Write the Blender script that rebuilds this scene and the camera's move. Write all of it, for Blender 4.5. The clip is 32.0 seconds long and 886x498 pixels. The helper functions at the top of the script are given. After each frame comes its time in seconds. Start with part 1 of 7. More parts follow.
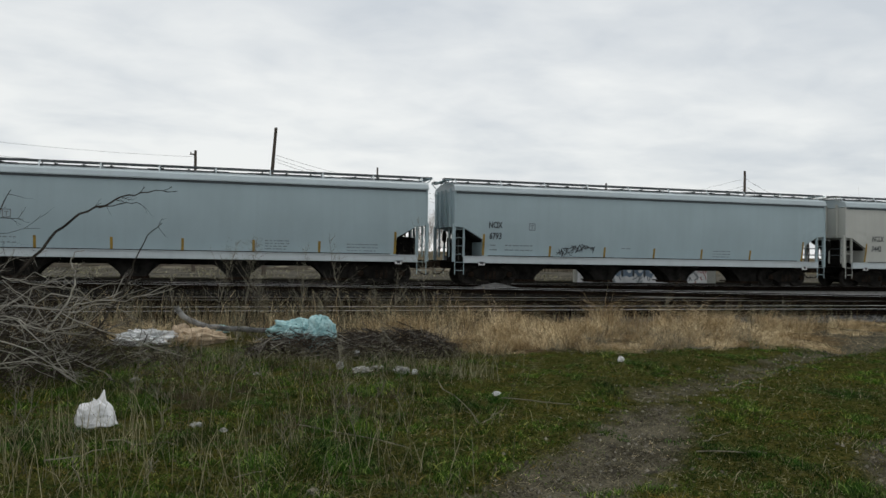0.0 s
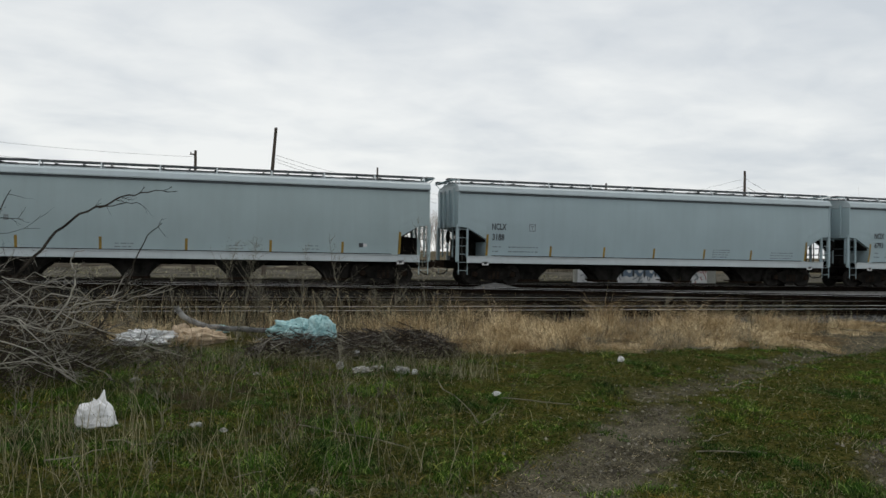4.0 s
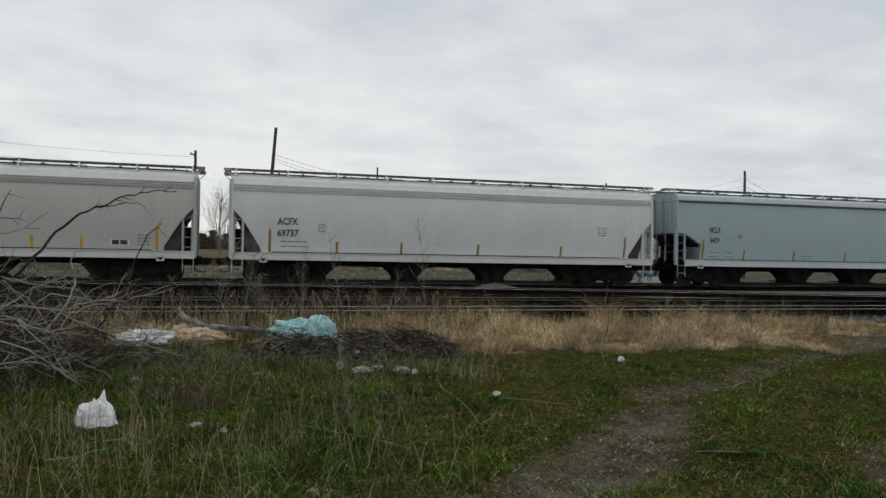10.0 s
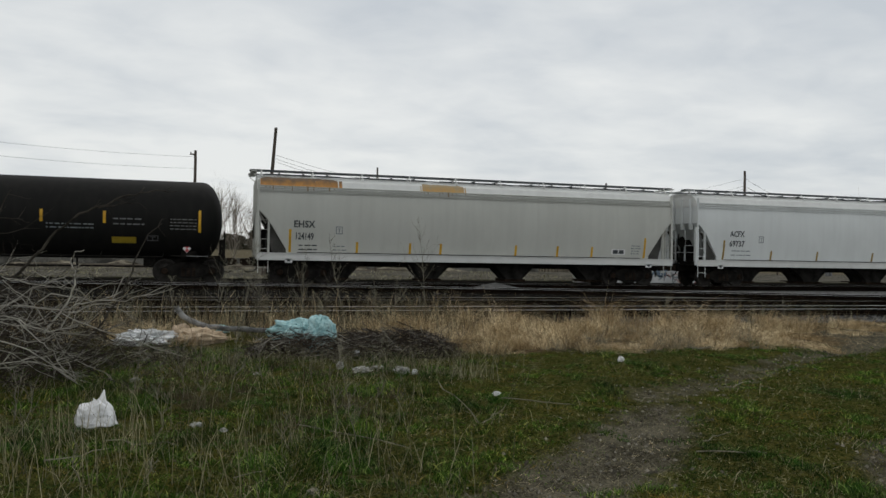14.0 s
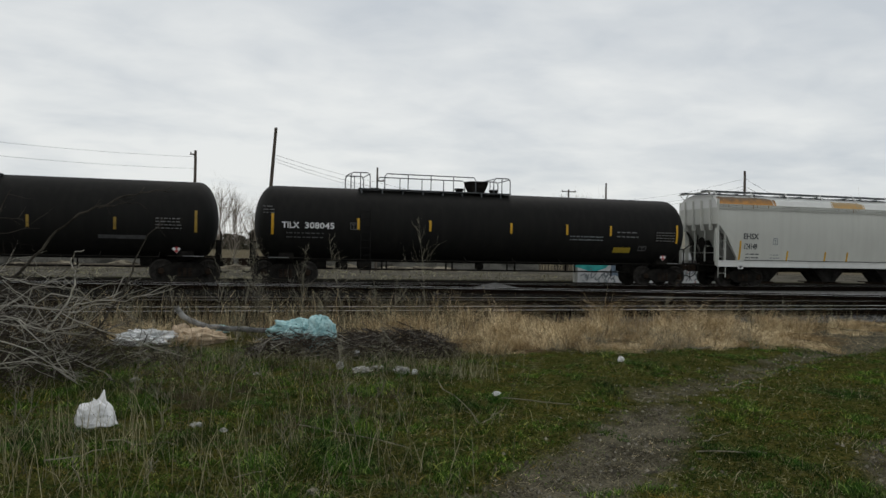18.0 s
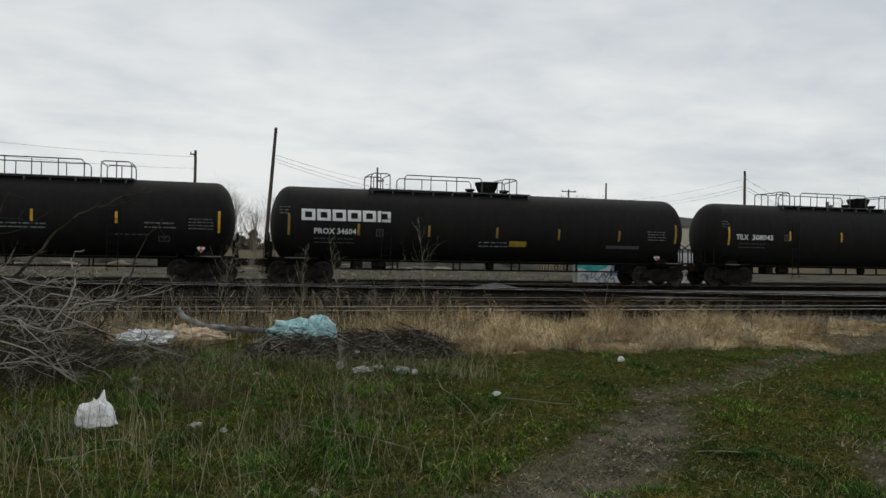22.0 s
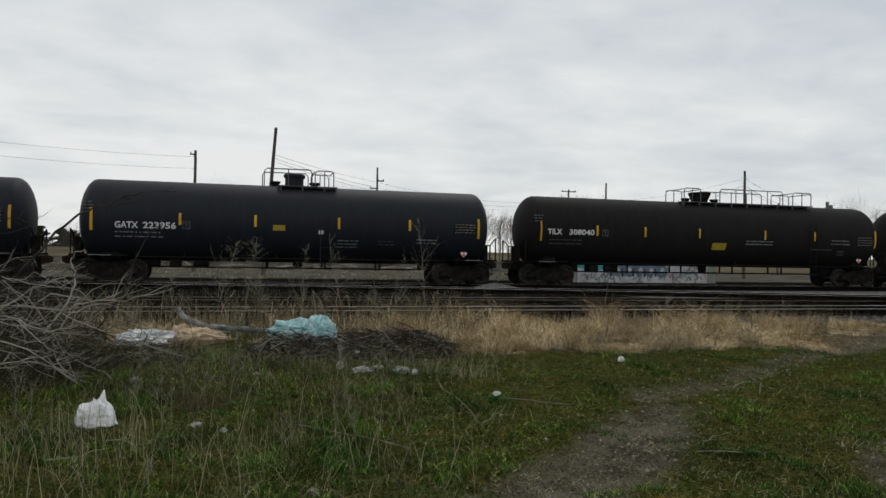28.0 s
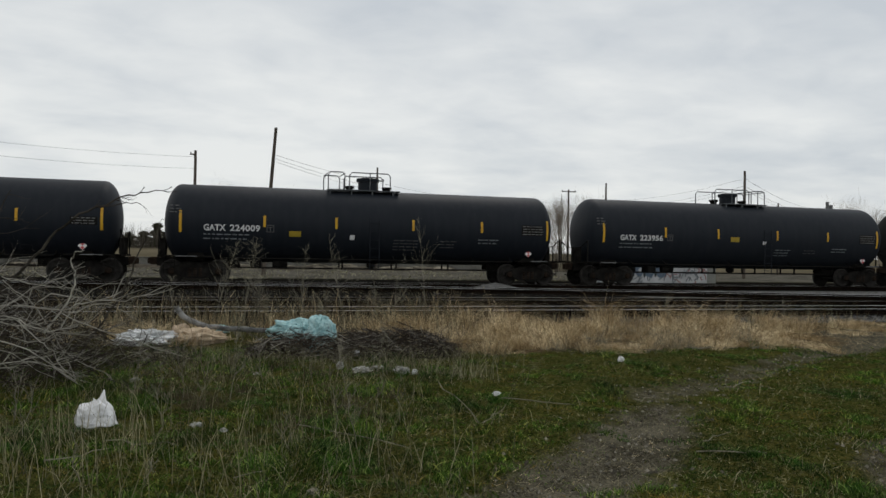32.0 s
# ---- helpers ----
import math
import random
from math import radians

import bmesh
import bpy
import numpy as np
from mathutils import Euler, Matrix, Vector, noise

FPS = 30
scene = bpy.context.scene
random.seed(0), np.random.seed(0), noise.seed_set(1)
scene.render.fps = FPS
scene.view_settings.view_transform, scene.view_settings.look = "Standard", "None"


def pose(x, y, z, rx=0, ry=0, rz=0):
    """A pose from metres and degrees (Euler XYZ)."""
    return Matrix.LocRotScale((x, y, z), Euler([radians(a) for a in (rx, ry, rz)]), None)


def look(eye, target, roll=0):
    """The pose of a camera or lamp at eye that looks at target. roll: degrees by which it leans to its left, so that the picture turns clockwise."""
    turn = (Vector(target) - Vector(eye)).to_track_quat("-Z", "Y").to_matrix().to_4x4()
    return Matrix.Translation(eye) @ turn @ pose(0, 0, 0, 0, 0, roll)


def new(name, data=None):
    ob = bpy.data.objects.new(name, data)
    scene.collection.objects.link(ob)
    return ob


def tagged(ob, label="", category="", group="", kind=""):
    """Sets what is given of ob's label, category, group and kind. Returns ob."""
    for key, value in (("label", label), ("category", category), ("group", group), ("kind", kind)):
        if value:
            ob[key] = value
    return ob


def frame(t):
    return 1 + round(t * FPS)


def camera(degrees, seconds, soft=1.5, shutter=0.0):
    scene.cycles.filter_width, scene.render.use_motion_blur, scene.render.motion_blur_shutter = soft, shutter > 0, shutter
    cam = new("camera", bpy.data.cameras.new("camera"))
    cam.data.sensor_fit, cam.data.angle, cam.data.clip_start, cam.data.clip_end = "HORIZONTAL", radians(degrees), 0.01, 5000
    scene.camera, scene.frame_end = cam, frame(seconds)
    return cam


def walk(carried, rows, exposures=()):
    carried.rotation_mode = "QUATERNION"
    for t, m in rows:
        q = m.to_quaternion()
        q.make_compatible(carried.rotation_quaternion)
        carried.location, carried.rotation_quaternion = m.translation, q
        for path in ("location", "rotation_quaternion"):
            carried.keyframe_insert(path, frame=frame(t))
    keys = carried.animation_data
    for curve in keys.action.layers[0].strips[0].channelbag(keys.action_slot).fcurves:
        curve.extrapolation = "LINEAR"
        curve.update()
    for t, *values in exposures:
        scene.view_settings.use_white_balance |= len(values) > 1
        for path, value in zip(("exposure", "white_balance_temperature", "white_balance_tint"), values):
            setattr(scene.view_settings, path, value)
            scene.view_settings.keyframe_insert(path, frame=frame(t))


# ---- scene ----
cam = camera(60.3, 32.0)
CAM = pose(0, 0, 1.6, 90.68, 0, -15.97) @ pose(0, 0, 0, 0, 0, 0.93)
walk(cam, [(0, CAM), (32, CAM)], [(0, 0.04), (8.2, 0.07), (8.9, -0.03), (12.5, -0.08), (32, -0.08)])

# ---- world and light: an overcast sky, a wide soft sun behind the cloud ----
SUN_UP, SUN_TURN = 48.0, 20.0
world = bpy.data.worlds.new("overcast_sky")
scene.world = world
world.use_nodes = True
wn, wl = world.node_tree.nodes, world.node_tree.links
wn.clear()
w_out = wn.new("ShaderNodeOutputWorld")
w_bg = wn.new("ShaderNodeBackground")
w_sky = wn.new("ShaderNodeTexSky")
w_sky.sky_type, w_sky.sun_disc = "NISHITA", False
w_sky.sun_elevation, w_sky.sun_rotation = radians(SUN_UP), radians(SUN_TURN)
w_dim = wn.new("ShaderNodeMix")
w_dim.data_type, w_dim.blend_type = "RGBA", "MULTIPLY"
w_dim.inputs[0].default_value = 1.0
w_dim.inputs[7].default_value = (0.09, 0.09, 0.09, 1)
# layered cloud: noise over a flat cloud deck, so that its bands draw together towards the horizon
w_co = wn.new("ShaderNodeTexCoord")
w_sep, w_lift = wn.new("ShaderNodeSeparateXYZ"), wn.new("ShaderNodeMath")
w_lift.operation, w_lift.inputs[1].default_value = "ADD", 0.16
w_deck = wn.new("ShaderNodeCombineXYZ")
wl.new(w_co.outputs["Generated"], w_sep.inputs[0])
wl.new(w_sep.outputs["Z"], w_lift.inputs[0])
for axis_name in ("X", "Y"):
    w_div = wn.new("ShaderNodeMath")
    w_div.operation = "DIVIDE"
    wl.new(w_sep.outputs[axis_name], w_div.inputs[0])
    wl.new(w_lift.outputs[0], w_div.inputs[1])
    wl.new(w_div.outputs[0], w_deck.inputs[axis_name])
w_map = wn.new("ShaderNodeMapping")
w_map.inputs["Scale"].default_value = (1.0, 1.15, 1.0)
w_map.inputs["Rotation"].default_value = (0, 0, radians(-24))
wl.new(w_deck.outputs[0], w_map.inputs["Vector"])
w_n, w_n2 = wn.new("ShaderNodeTexNoise"), wn.new("ShaderNodeTexNoise")
for node, scale, detail in ((w_n, 0.85, 5), (w_n2, 3.4, 7)):
    node.inputs["Scale"].default_value, node.inputs["Detail"].default_value = scale, detail
    node.inputs["Roughness"].default_value, node.inputs["Distortion"].default_value = 0.52, 0.3
    wl.new(w_map.outputs[0], node.inputs["Vector"])
w_add = wn.new("ShaderNodeMath")
w_add.operation, w_add.inputs[1].default_value = "MULTIPLY_ADD", 0.55
wl.new(w_n2.outputs["Fac"], w_add.inputs[0])
wl.new(w_n.outputs["Fac"], w_add.inputs[2])
# thicker cloud on the side of +x
w_side = wn.new("ShaderNodeMath")
w_side.operation, w_side.inputs[1].default_value = "MULTIPLY_ADD", -0.20
wl.new(w_sep.outputs["X"], w_side.inputs[0])
wl.new(w_add.outputs[0], w_side.inputs[2])
# thinner cloud low over the horizon
w_low, w_pale = wn.new("ShaderNodeMapRange"), wn.new("ShaderNodeMath")
w_low.inputs["From Min"].default_value, w_low.inputs["From Max"].default_value = 0.26, 0.03
w_low.inputs["To Max"].default_value = 0.10
wl.new(w_sep.outputs["Z"], w_low.inputs["Value"])
wl.new(w_side.outputs[0], w_pale.inputs[0])
wl.new(w_low.outputs[0], w_pale.inputs[1])
w_ramp = wn.new("ShaderNodeValToRGB")
w_ramp.color_ramp.elements[0].position, w_ramp.color_ramp.elements[0].color = 0.48, (0.60, 0.642, 0.68, 1)
w_ramp.color_ramp.elements[1].position, w_ramp.color_ramp.elements[1].color = 0.93, (0.855, 0.872, 0.862, 1)
w_mix = wn.new("ShaderNodeMix")
w_mix.data_type = "RGBA"
w_mix.inputs[0].default_value = 0.93
wl.new(w_pale.outputs[0], w_ramp.inputs[0])
wl.new(w_sky.outputs[0], w_dim.inputs[6])
wl.new(w_dim.outputs[2], w_mix.inputs[6])
wl.new(w_ramp.outputs[0], w_mix.inputs[7])
wl.new(w_mix.outputs[2], w_bg.inputs["Color"])
w_bg.inputs["Strength"].default_value = 1.0
wl.new(w_bg.outputs[0], w_out.inputs[0])

sun_data = bpy.data.lights.new("sun", "SUN")
sun_data.energy, sun_data.angle, sun_data.color = 0.6, radians(25), (1.0, 0.96, 0.9)
sun = new("sun", sun_data)
# the sun stands beyond the train, a little to the side
sun.matrix_world = look((30, 60, 90), (0, 0, 0))


# ---- materials ----
def mat(name, dark, light, rough=0.7, metal=0.0, scale=3.0, fine=60.0, bump=0.1, stretch=(1, 1, 1), spread=0.22, island=None, spec=0.35, mottle=0.35):
    """A surface that varies at two scales between two colours, with fine relief; island: a third colour mixed in piece by piece."""
    m = bpy.data.materials.new(name)
    m.use_nodes = True
    n, l = m.node_tree.nodes, m.node_tree.links
    b = n["Principled BSDF"]
    b.inputs["Roughness"].default_value, b.inputs["Metallic"].default_value = rough, metal
    b.inputs["Specular IOR Level"].default_value = spec if rough < 0.85 else 0.0
    co, mp = n.new("ShaderNodeTexCoord"), n.new("ShaderNodeMapping")
    mp.inputs["Scale"].default_value = stretch
    l.new(co.outputs["Object"], mp.inputs["Vector"])
    big, small = n.new("ShaderNodeTexNoise"), n.new("ShaderNodeTexNoise")
    for t, s, d in ((big, scale, 5), (small, fine, 3)):
        t.inputs["Scale"].default_value, t.inputs["Detail"].default_value = s, d
        l.new(mp.outputs[0], t.inputs["Vector"])
    add = n.new("ShaderNodeMath")
    add.operation, add.inputs[1].default_value = "MULTIPLY_ADD", mottle
    l.new(small.outputs["Fac"], add.inputs[0])
    l.new(big.outputs["Fac"], add.inputs[2])
    ramp = n.new("ShaderNodeValToRGB")
    mid = 0.5 + mottle / 2
    e = ramp.color_ramp.elements
    e[0].position, e[0].color = mid - spread, (*dark, 1)
    e[1].position, e[1].color = mid + spread, (*light, 1)
    l.new(add.outputs[0], ramp.inputs[0])
    colour = ramp.outputs[0]
    if island:
        geo, r2, mx = n.new("ShaderNodeNewGeometry"), n.new("ShaderNodeValToRGB"), n.new("ShaderNodeMix")
        mx.data_type = "RGBA"
        r2.color_ramp.elements[0].position, r2.color_ramp.elements[1].position = 0.25, 1.0
        l.new(geo.outputs["Random Per Island"], r2.inputs[0])
        l.new(r2.outputs[0], mx.inputs[0])
        l.new(colour, mx.inputs[6])
        mx.inputs[7].default_value = (*island, 1)
        colour = mx.outputs[2]
    l.new(colour, b.inputs["Base Color"])
    if bump:
        bp = n.new("ShaderNodeBump")
        bp.inputs["Strength"].default_value, bp.inputs["Distance"].default_value = bump, 0.01
        l.new(small.outputs["Fac"], bp.inputs["Height"])
        l.new(bp.outputs[0], b.inputs["Normal"])
    return m


def car_paint(name, base, dirt, rust, rust_amount=0.0, rough=0.5, streaks=0.5, edge=(0.72, 0.95), spec=0.35):
    """Railcar paint: a plain coat, dust in vertical streaks, and rust in blotches where there is some."""
    m = mat(name, tuple(c * 0.94 for c in base), tuple(min(1, c * 1.05) for c in base), rough, 0, 0.7, 30, 0.03, (1, 1, 0.7), spec=spec)
    n, l = m.node_tree.nodes, m.node_tree.links
    b = n["Principled BSDF"]
    clean = b.inputs["Base Color"].links[0].from_socket
    co = next(x for x in n if x.type == "TEX_COORD")
    mp, st = n.new("ShaderNodeMapping"), n.new("ShaderNodeTexNoise")
    mp.inputs["Scale"].default_value = (2.6, 2.6, 0.22)
    st.inputs["Scale"].default_value, st.inputs["Detail"].default_value = 1.5, 6
    l.new(co.outputs["Object"], mp.inputs["Vector"])
    l.new(mp.outputs[0], st.inputs["Vector"])
    r1, m1 = n.new("ShaderNodeMapRange"), n.new("ShaderNodeMix")
    m1.data_type = "RGBA"
    r1.inputs["From Min"].default_value, r1.inputs["From Max"].default_value = 0.42, 0.8
    r1.inputs["To Max"].default_value = streaks
    l.new(st.outputs["Fac"], r1.inputs["Value"])
    l.new(r1.outputs[0], m1.inputs[0])
    l.new(clean, m1.inputs[6])
    m1.inputs[7].default_value = (*dirt, 1)
    out = m1.outputs[2]
    if rust_amount:
        bl, r2, m2 = n.new("ShaderNodeTexNoise"), n.new("ShaderNodeMapRange"), n.new("ShaderNodeMix")
        m2.data_type = "RGBA"
        bl.inputs["Scale"].default_value, bl.inputs["Detail"].default_value = 1.3, 8
        bl.inputs["Roughness"].default_value = 0.65
        l.new(co.outputs["Object"], bl.inputs["Vector"])
        r2.inputs["From Min"].default_value = edge[0] - rust_amount
        r2.inputs["From Max"].default_value = edge[1] - rust_amount
        l.new(bl.outputs["Fac"], r2.inputs["Value"])
        l.new(r2.outputs[0], m2.inputs[0])
        l.new(out, m2.inputs[6])
        m2.inputs[7].default_value = (*rust, 1)
        out = m2.outputs[2]
    l.new(out, b.inputs["Base Color"])
    return m


PAINT_BLUE = car_paint("blue_grey_car_paint", (0.365, 0.46, 0.49), (0.29, 0.345, 0.37), (0.2, 0.1, 0.05), 0, 0.5, 0.22)
PAINT_BLUE_DARK = car_paint("dusty_blue_grey_car_paint", (0.37, 0.46, 0.475), (0.295, 0.345, 0.355), (0.2, 0.1, 0.05), 0, 0.5, 0.25)
PAINT_GREY = car_paint("light_grey_car_paint", (0.66, 0.685, 0.68), (0.49, 0.5, 0.49), (0.3, 0.2, 0.1), 0.03, 0.5, 0.25)
PAINT_CREAM = car_paint("old_cream_grey_car_paint", (0.50, 0.505, 0.465), (0.38, 0.38, 0.345), (0.35, 0.2, 0.1), 0.04, 0.55, 0.35)
STRIP_BLUE = car_paint("pale_blue_strip_paint", (0.55, 0.605, 0.625), (0.43, 0.47, 0.49), (0.3, 0.2, 0.1), 0, 0.45, 0.4)
STRIP_GREY = car_paint("pale_grey_strip_paint", (0.65, 0.655, 0.635), (0.5, 0.5, 0.48), (0.35, 0.2, 0.1), 0.02, 0.5, 0.4)


def rust_paint(name, foot, head):
    """Rust on a roof side: bright and flaking at the eave, dull brown towards the walkway, in streaks."""
    m = mat(name, foot, foot, 0.9, 0, 3.5, 26, 0.25)
    n, l = m.node_tree.nodes, m.node_tree.links
    b = n["Principled BSDF"]
    co = next(x for x in n if x.type == "TEX_COORD")
    sep, up = n.new("ShaderNodeSeparateXYZ"), n.new("ShaderNodeMapRange")
    up.inputs["From Min"].default_value, up.inputs["From Max"].default_value = 4.02, 4.34
    l.new(co.outputs["Object"], sep.inputs[0])
    l.new(sep.outputs["Z"], up.inputs["Value"])
    mp, t = n.new("ShaderNodeMapping"), n.new("ShaderNodeTexNoise")
    mp.inputs["Scale"].default_value = (3.0, 3.0, 0.7)
    t.inputs["Scale"].default_value, t.inputs["Detail"].default_value = 2.2, 8
    l.new(co.outputs["Object"], mp.inputs["Vector"])
    l.new(mp.outputs[0], t.inputs["Vector"])
    add = n.new("ShaderNodeMath")
    add.operation, add.inputs[1].default_value = "MULTIPLY_ADD", 1.5
    l.new(t.outputs["Fac"], add.inputs[0])
    l.new(up.outputs[0], add.inputs[2])
    r = n.new("ShaderNodeValToRGB")
    e = r.color_ramp.elements
    e[0].position, e[0].color = 0.30, (*foot, 1)
    e[1].position, e[1].color = 0.78, (*head, 1)
    wide = n.new("ShaderNodeMath")
    wide.operation, wide.inputs[1].default_value = "MULTIPLY", 0.5
    l.new(add.outputs[0], wide.inputs[0])
    l.new(wide.outputs[0], r.inputs[0])
    l.new(r.outputs[0], b.inputs["Base Color"])
    return m


RUST = rust_paint("flaking_rust", (0.50, 0.255, 0.085), (0.17, 0.125, 0.09))
RUST_PALE = rust_paint("old_pale_rust", (0.50, 0.31, 0.12), (0.37, 0.30, 0.20))
RUST_STAIN = mat("thin_rust_stain", (0.28, 0.22, 0.14), (0.36, 0.31, 0.23), 0.8, 0, 4, 40, 0.05)
TANK_BLACK = car_paint("black_tank_paint", (0.0115, 0.0114, 0.0106), (0.020, 0.0188, 0.0168), (0.05, 0.03, 0.02), 0, 0.66, 0.6, spec=0.085)
TANK_BLUE = car_paint("blue_black_tank_paint", (0.0135, 0.0165, 0.022), (0.022, 0.025, 0.030), (0.05, 0.03, 0.02), 0, 0.55, 0.6, spec=0.14)
CHUTE = mat("dark_chute_steel", (0.012, 0.0115, 0.011), (0.042, 0.04, 0.037), 0.85, 0, 3, 40, 0.2, spec=0.1)
ROOF_BLUE = car_paint("blue_grey_roof_paint", (0.42, 0.485, 0.51), (0.34, 0.38, 0.4), (0.2, 0.1, 0.05), 0, 0.5, 0.3)
# darkened blue-grey: eave shade and dust are both in this colour
EAVE_DARK = car_paint("shaded_dusty_eave_paint", (0.13, 0.155, 0.17), (0.10, 0.115, 0.125), (0.2, 0.1, 0.05), 0, 0.6, 0.3)
STEEL_DARK = mat("grimy_black_steel", (0.008, 0.0078, 0.0073), (0.026, 0.024, 0.0215), 0.85, 0.0, 4, 50, 0.2, spec=0.1)
STEEL_BROWN = mat("rusty_brown_steel", (0.012, 0.009, 0.007), (0.045, 0.032, 0.024), 0.9, 0.0, 4, 50, 0.2)
WHEEL = mat("worn_wheel_steel", (0.016, 0.015, 0.0135), (0.048, 0.044, 0.040), 0.75, 0.0, 6, 60, 0.1, spec=0.1)
RAIL_SIDE = mat("rusty_rail_steel", (0.004, 0.0032, 0.0026), (0.015, 0.0105, 0.008), 0.9, 0, 3, 40, 0.2, spec=0.03)
RAIL_TOP = mat("polished_rail_head", (0.45, 0.45, 0.46), (0.62, 0.62, 0.62), 0.32, 0.9, 1.2, 20, 0.02)
RAIL_DULL = mat("dull_rail_head", (0.16, 0.15, 0.14), (0.3, 0.29, 0.28), 0.5, 0.6, 1.2, 20, 0.04)
GRATING = mat("dark_steel_grating", (0.05, 0.055, 0.06), (0.13, 0.14, 0.145), 0.7, 0.2, 5, 70, 0.2)
YELLOW = mat("yellow_reflective_tape", (0.46, 0.25, 0.012), (0.68, 0.39, 0.02), 0.45, 0, 3, 40, 0.02)
YELLOW_OLD = mat("dirty_yellow_tape", (0.19, 0.125, 0.025), (0.36, 0.23, 0.035), 0.6, 0, 3, 40, 0.02)
YELLOW_LABEL = mat("yellow_label", (0.30, 0.21, 0.02), (0.42, 0.31, 0.03), 0.5, 0, 4, 40, 0.02)
INK_DARK = mat("dark_stencil_paint", (0.03, 0.035, 0.04), (0.07, 0.075, 0.08), 0.7, 0, 5, 60, 0.02)
INK_FAINT = mat("faded_stencil_paint", (0.14, 0.16, 0.17), (0.24, 0.26, 0.27), 0.7, 0, 5, 60, 0.02)
INK_WHITE = mat("white_stencil_paint", (0.55, 0.56, 0.56), (0.76, 0.76, 0.76), 0.6, 0, 5, 60, 0.02)
INK_MID = mat("worn_white_stencil", (0.11, 0.11, 0.11), (0.22, 0.22, 0.22), 0.7, 0, 5, 60, 0.02)
INK_GREY = mat("greyed_stencil_paint", (0.05, 0.05, 0.05), (0.11, 0.11, 0.11), 0.7, 0, 5, 60, 0.02)
RED = mat("red_placard", (0.42, 0.05, 0.05), (0.6, 0.1, 0.1), 0.5, 0, 5, 60, 0.02)
WHITE_SIGN = mat("white_plate", (0.6, 0.6, 0.6), (0.78, 0.78, 0.78), 0.5, 0, 5, 60, 0.02)
HEDGE = mat("dark_evergreen", (0.012, 0.018, 0.010), (0.045, 0.055, 0.03), 0.9, 0, 2, 20, 0.1, island=(0.10, 0.095, 0.06))
BARK = mat("grey_bark", (0.05, 0.043, 0.036), (0.14, 0.12, 0.10), 0.9, 0, 5, 60, 0.3, (1, 1, 0.3))
TWIG = mat("bare_grey_twig", (0.09, 0.08, 0.07), (0.24, 0.22, 0.195), 0.85, 0, 5, 60, 0.2, island=(0.05, 0.041, 0.034))
FAR_TWIG = mat("far_bare_twig", (0.14, 0.12, 0.10), (0.28, 0.25, 0.215), 0.9, 0, 2, 30, 0.0, island=(0.26, 0.22, 0.175))
WEED = mat("dry_weed_stalk", (0.10, 0.092, 0.068), (0.29, 0.27, 0.21), 0.9, 0, 5, 60, 0.1)
STRAW = mat("dry_straw", (0.40, 0.29, 0.15), (0.92, 0.76, 0.49), 0.85, 0, 1.3, 30, 0.0, island=(0.15, 0.10, 0.05), spread=0.12)


def grass_material(name, blade_stops, patch_dark, patch_light):
    """Grass that differs blade by blade and patch by patch."""
    m = bpy.data.materials.new(name)
    m.use_nodes = True
    n, l = m.node_tree.nodes, m.node_tree.links
    b = n["Principled BSDF"]
    b.inputs["Roughness"].default_value, b.inputs["Specular IOR Level"].default_value = 0.65, 0.06
    geo, r = n.new("ShaderNodeNewGeometry"), n.new("ShaderNodeValToRGB")
    while len(r.color_ramp.elements) < len(blade_stops):
        r.color_ramp.elements.new(0.5)
    for e, (p, c) in zip(r.color_ramp.elements, blade_stops):
        e.position, e.color = p, (*c, 1)
    l.new(geo.outputs["Random Per Island"], r.inputs[0])
    co, t, r2, mx = n.new("ShaderNodeTexCoord"), n.new("ShaderNodeTexNoise"), n.new("ShaderNodeValToRGB"), n.new("ShaderNodeMix")
    t.inputs["Scale"].default_value, t.inputs["Detail"].default_value = 2.6, 8
    l.new(co.outputs["Object"], t.inputs["Vector"])
    r2.color_ramp.elements[0].position, r2.color_ramp.elements[0].color = 0.40, (*patch_dark, 1)
    r2.color_ramp.elements[1].position, r2.color_ramp.elements[1].color = 0.60, (*patch_light, 1)
    l.new(t.outputs["Fac"], r2.inputs[0])
    mx.data_type, mx.blend_type = "RGBA", "MULTIPLY"
    mx.inputs[0].default_value = 1.0
    l.new(r.outputs[0], mx.inputs[6])
    l.new(r2.outputs[0], mx.inputs[7])
    t3, r3, m3 = n.new("ShaderNodeTexNoise"), n.new("ShaderNodeValToRGB"), n.new("ShaderNodeMix")
    t3.inputs["Scale"].default_value, t3.inputs["Detail"].default_value = 0.62, 4
    l.new(co.outputs["Object"], t3.inputs["Vector"])
    r3.color_ramp.elements[0].position, r3.color_ramp.elements[0].color = 0.40, (0.66, 0.72, 0.80, 1)
    r3.color_ramp.elements[1].position, r3.color_ramp.elements[1].color = 0.60, (1.42, 1.26, 1.0, 1)
    l.new(t3.outputs["Fac"], r3.inputs[0])
    m3.data_type, m3.blend_type = "RGBA", "MULTIPLY"
    m3.inputs[0].default_value = 1.0
    l.new(mx.outputs[2], m3.inputs[6])
    l.new(r3.outputs[0], m3.inputs[7])
    l.new(m3.outputs[2], b.inputs["Base Color"])
    return m


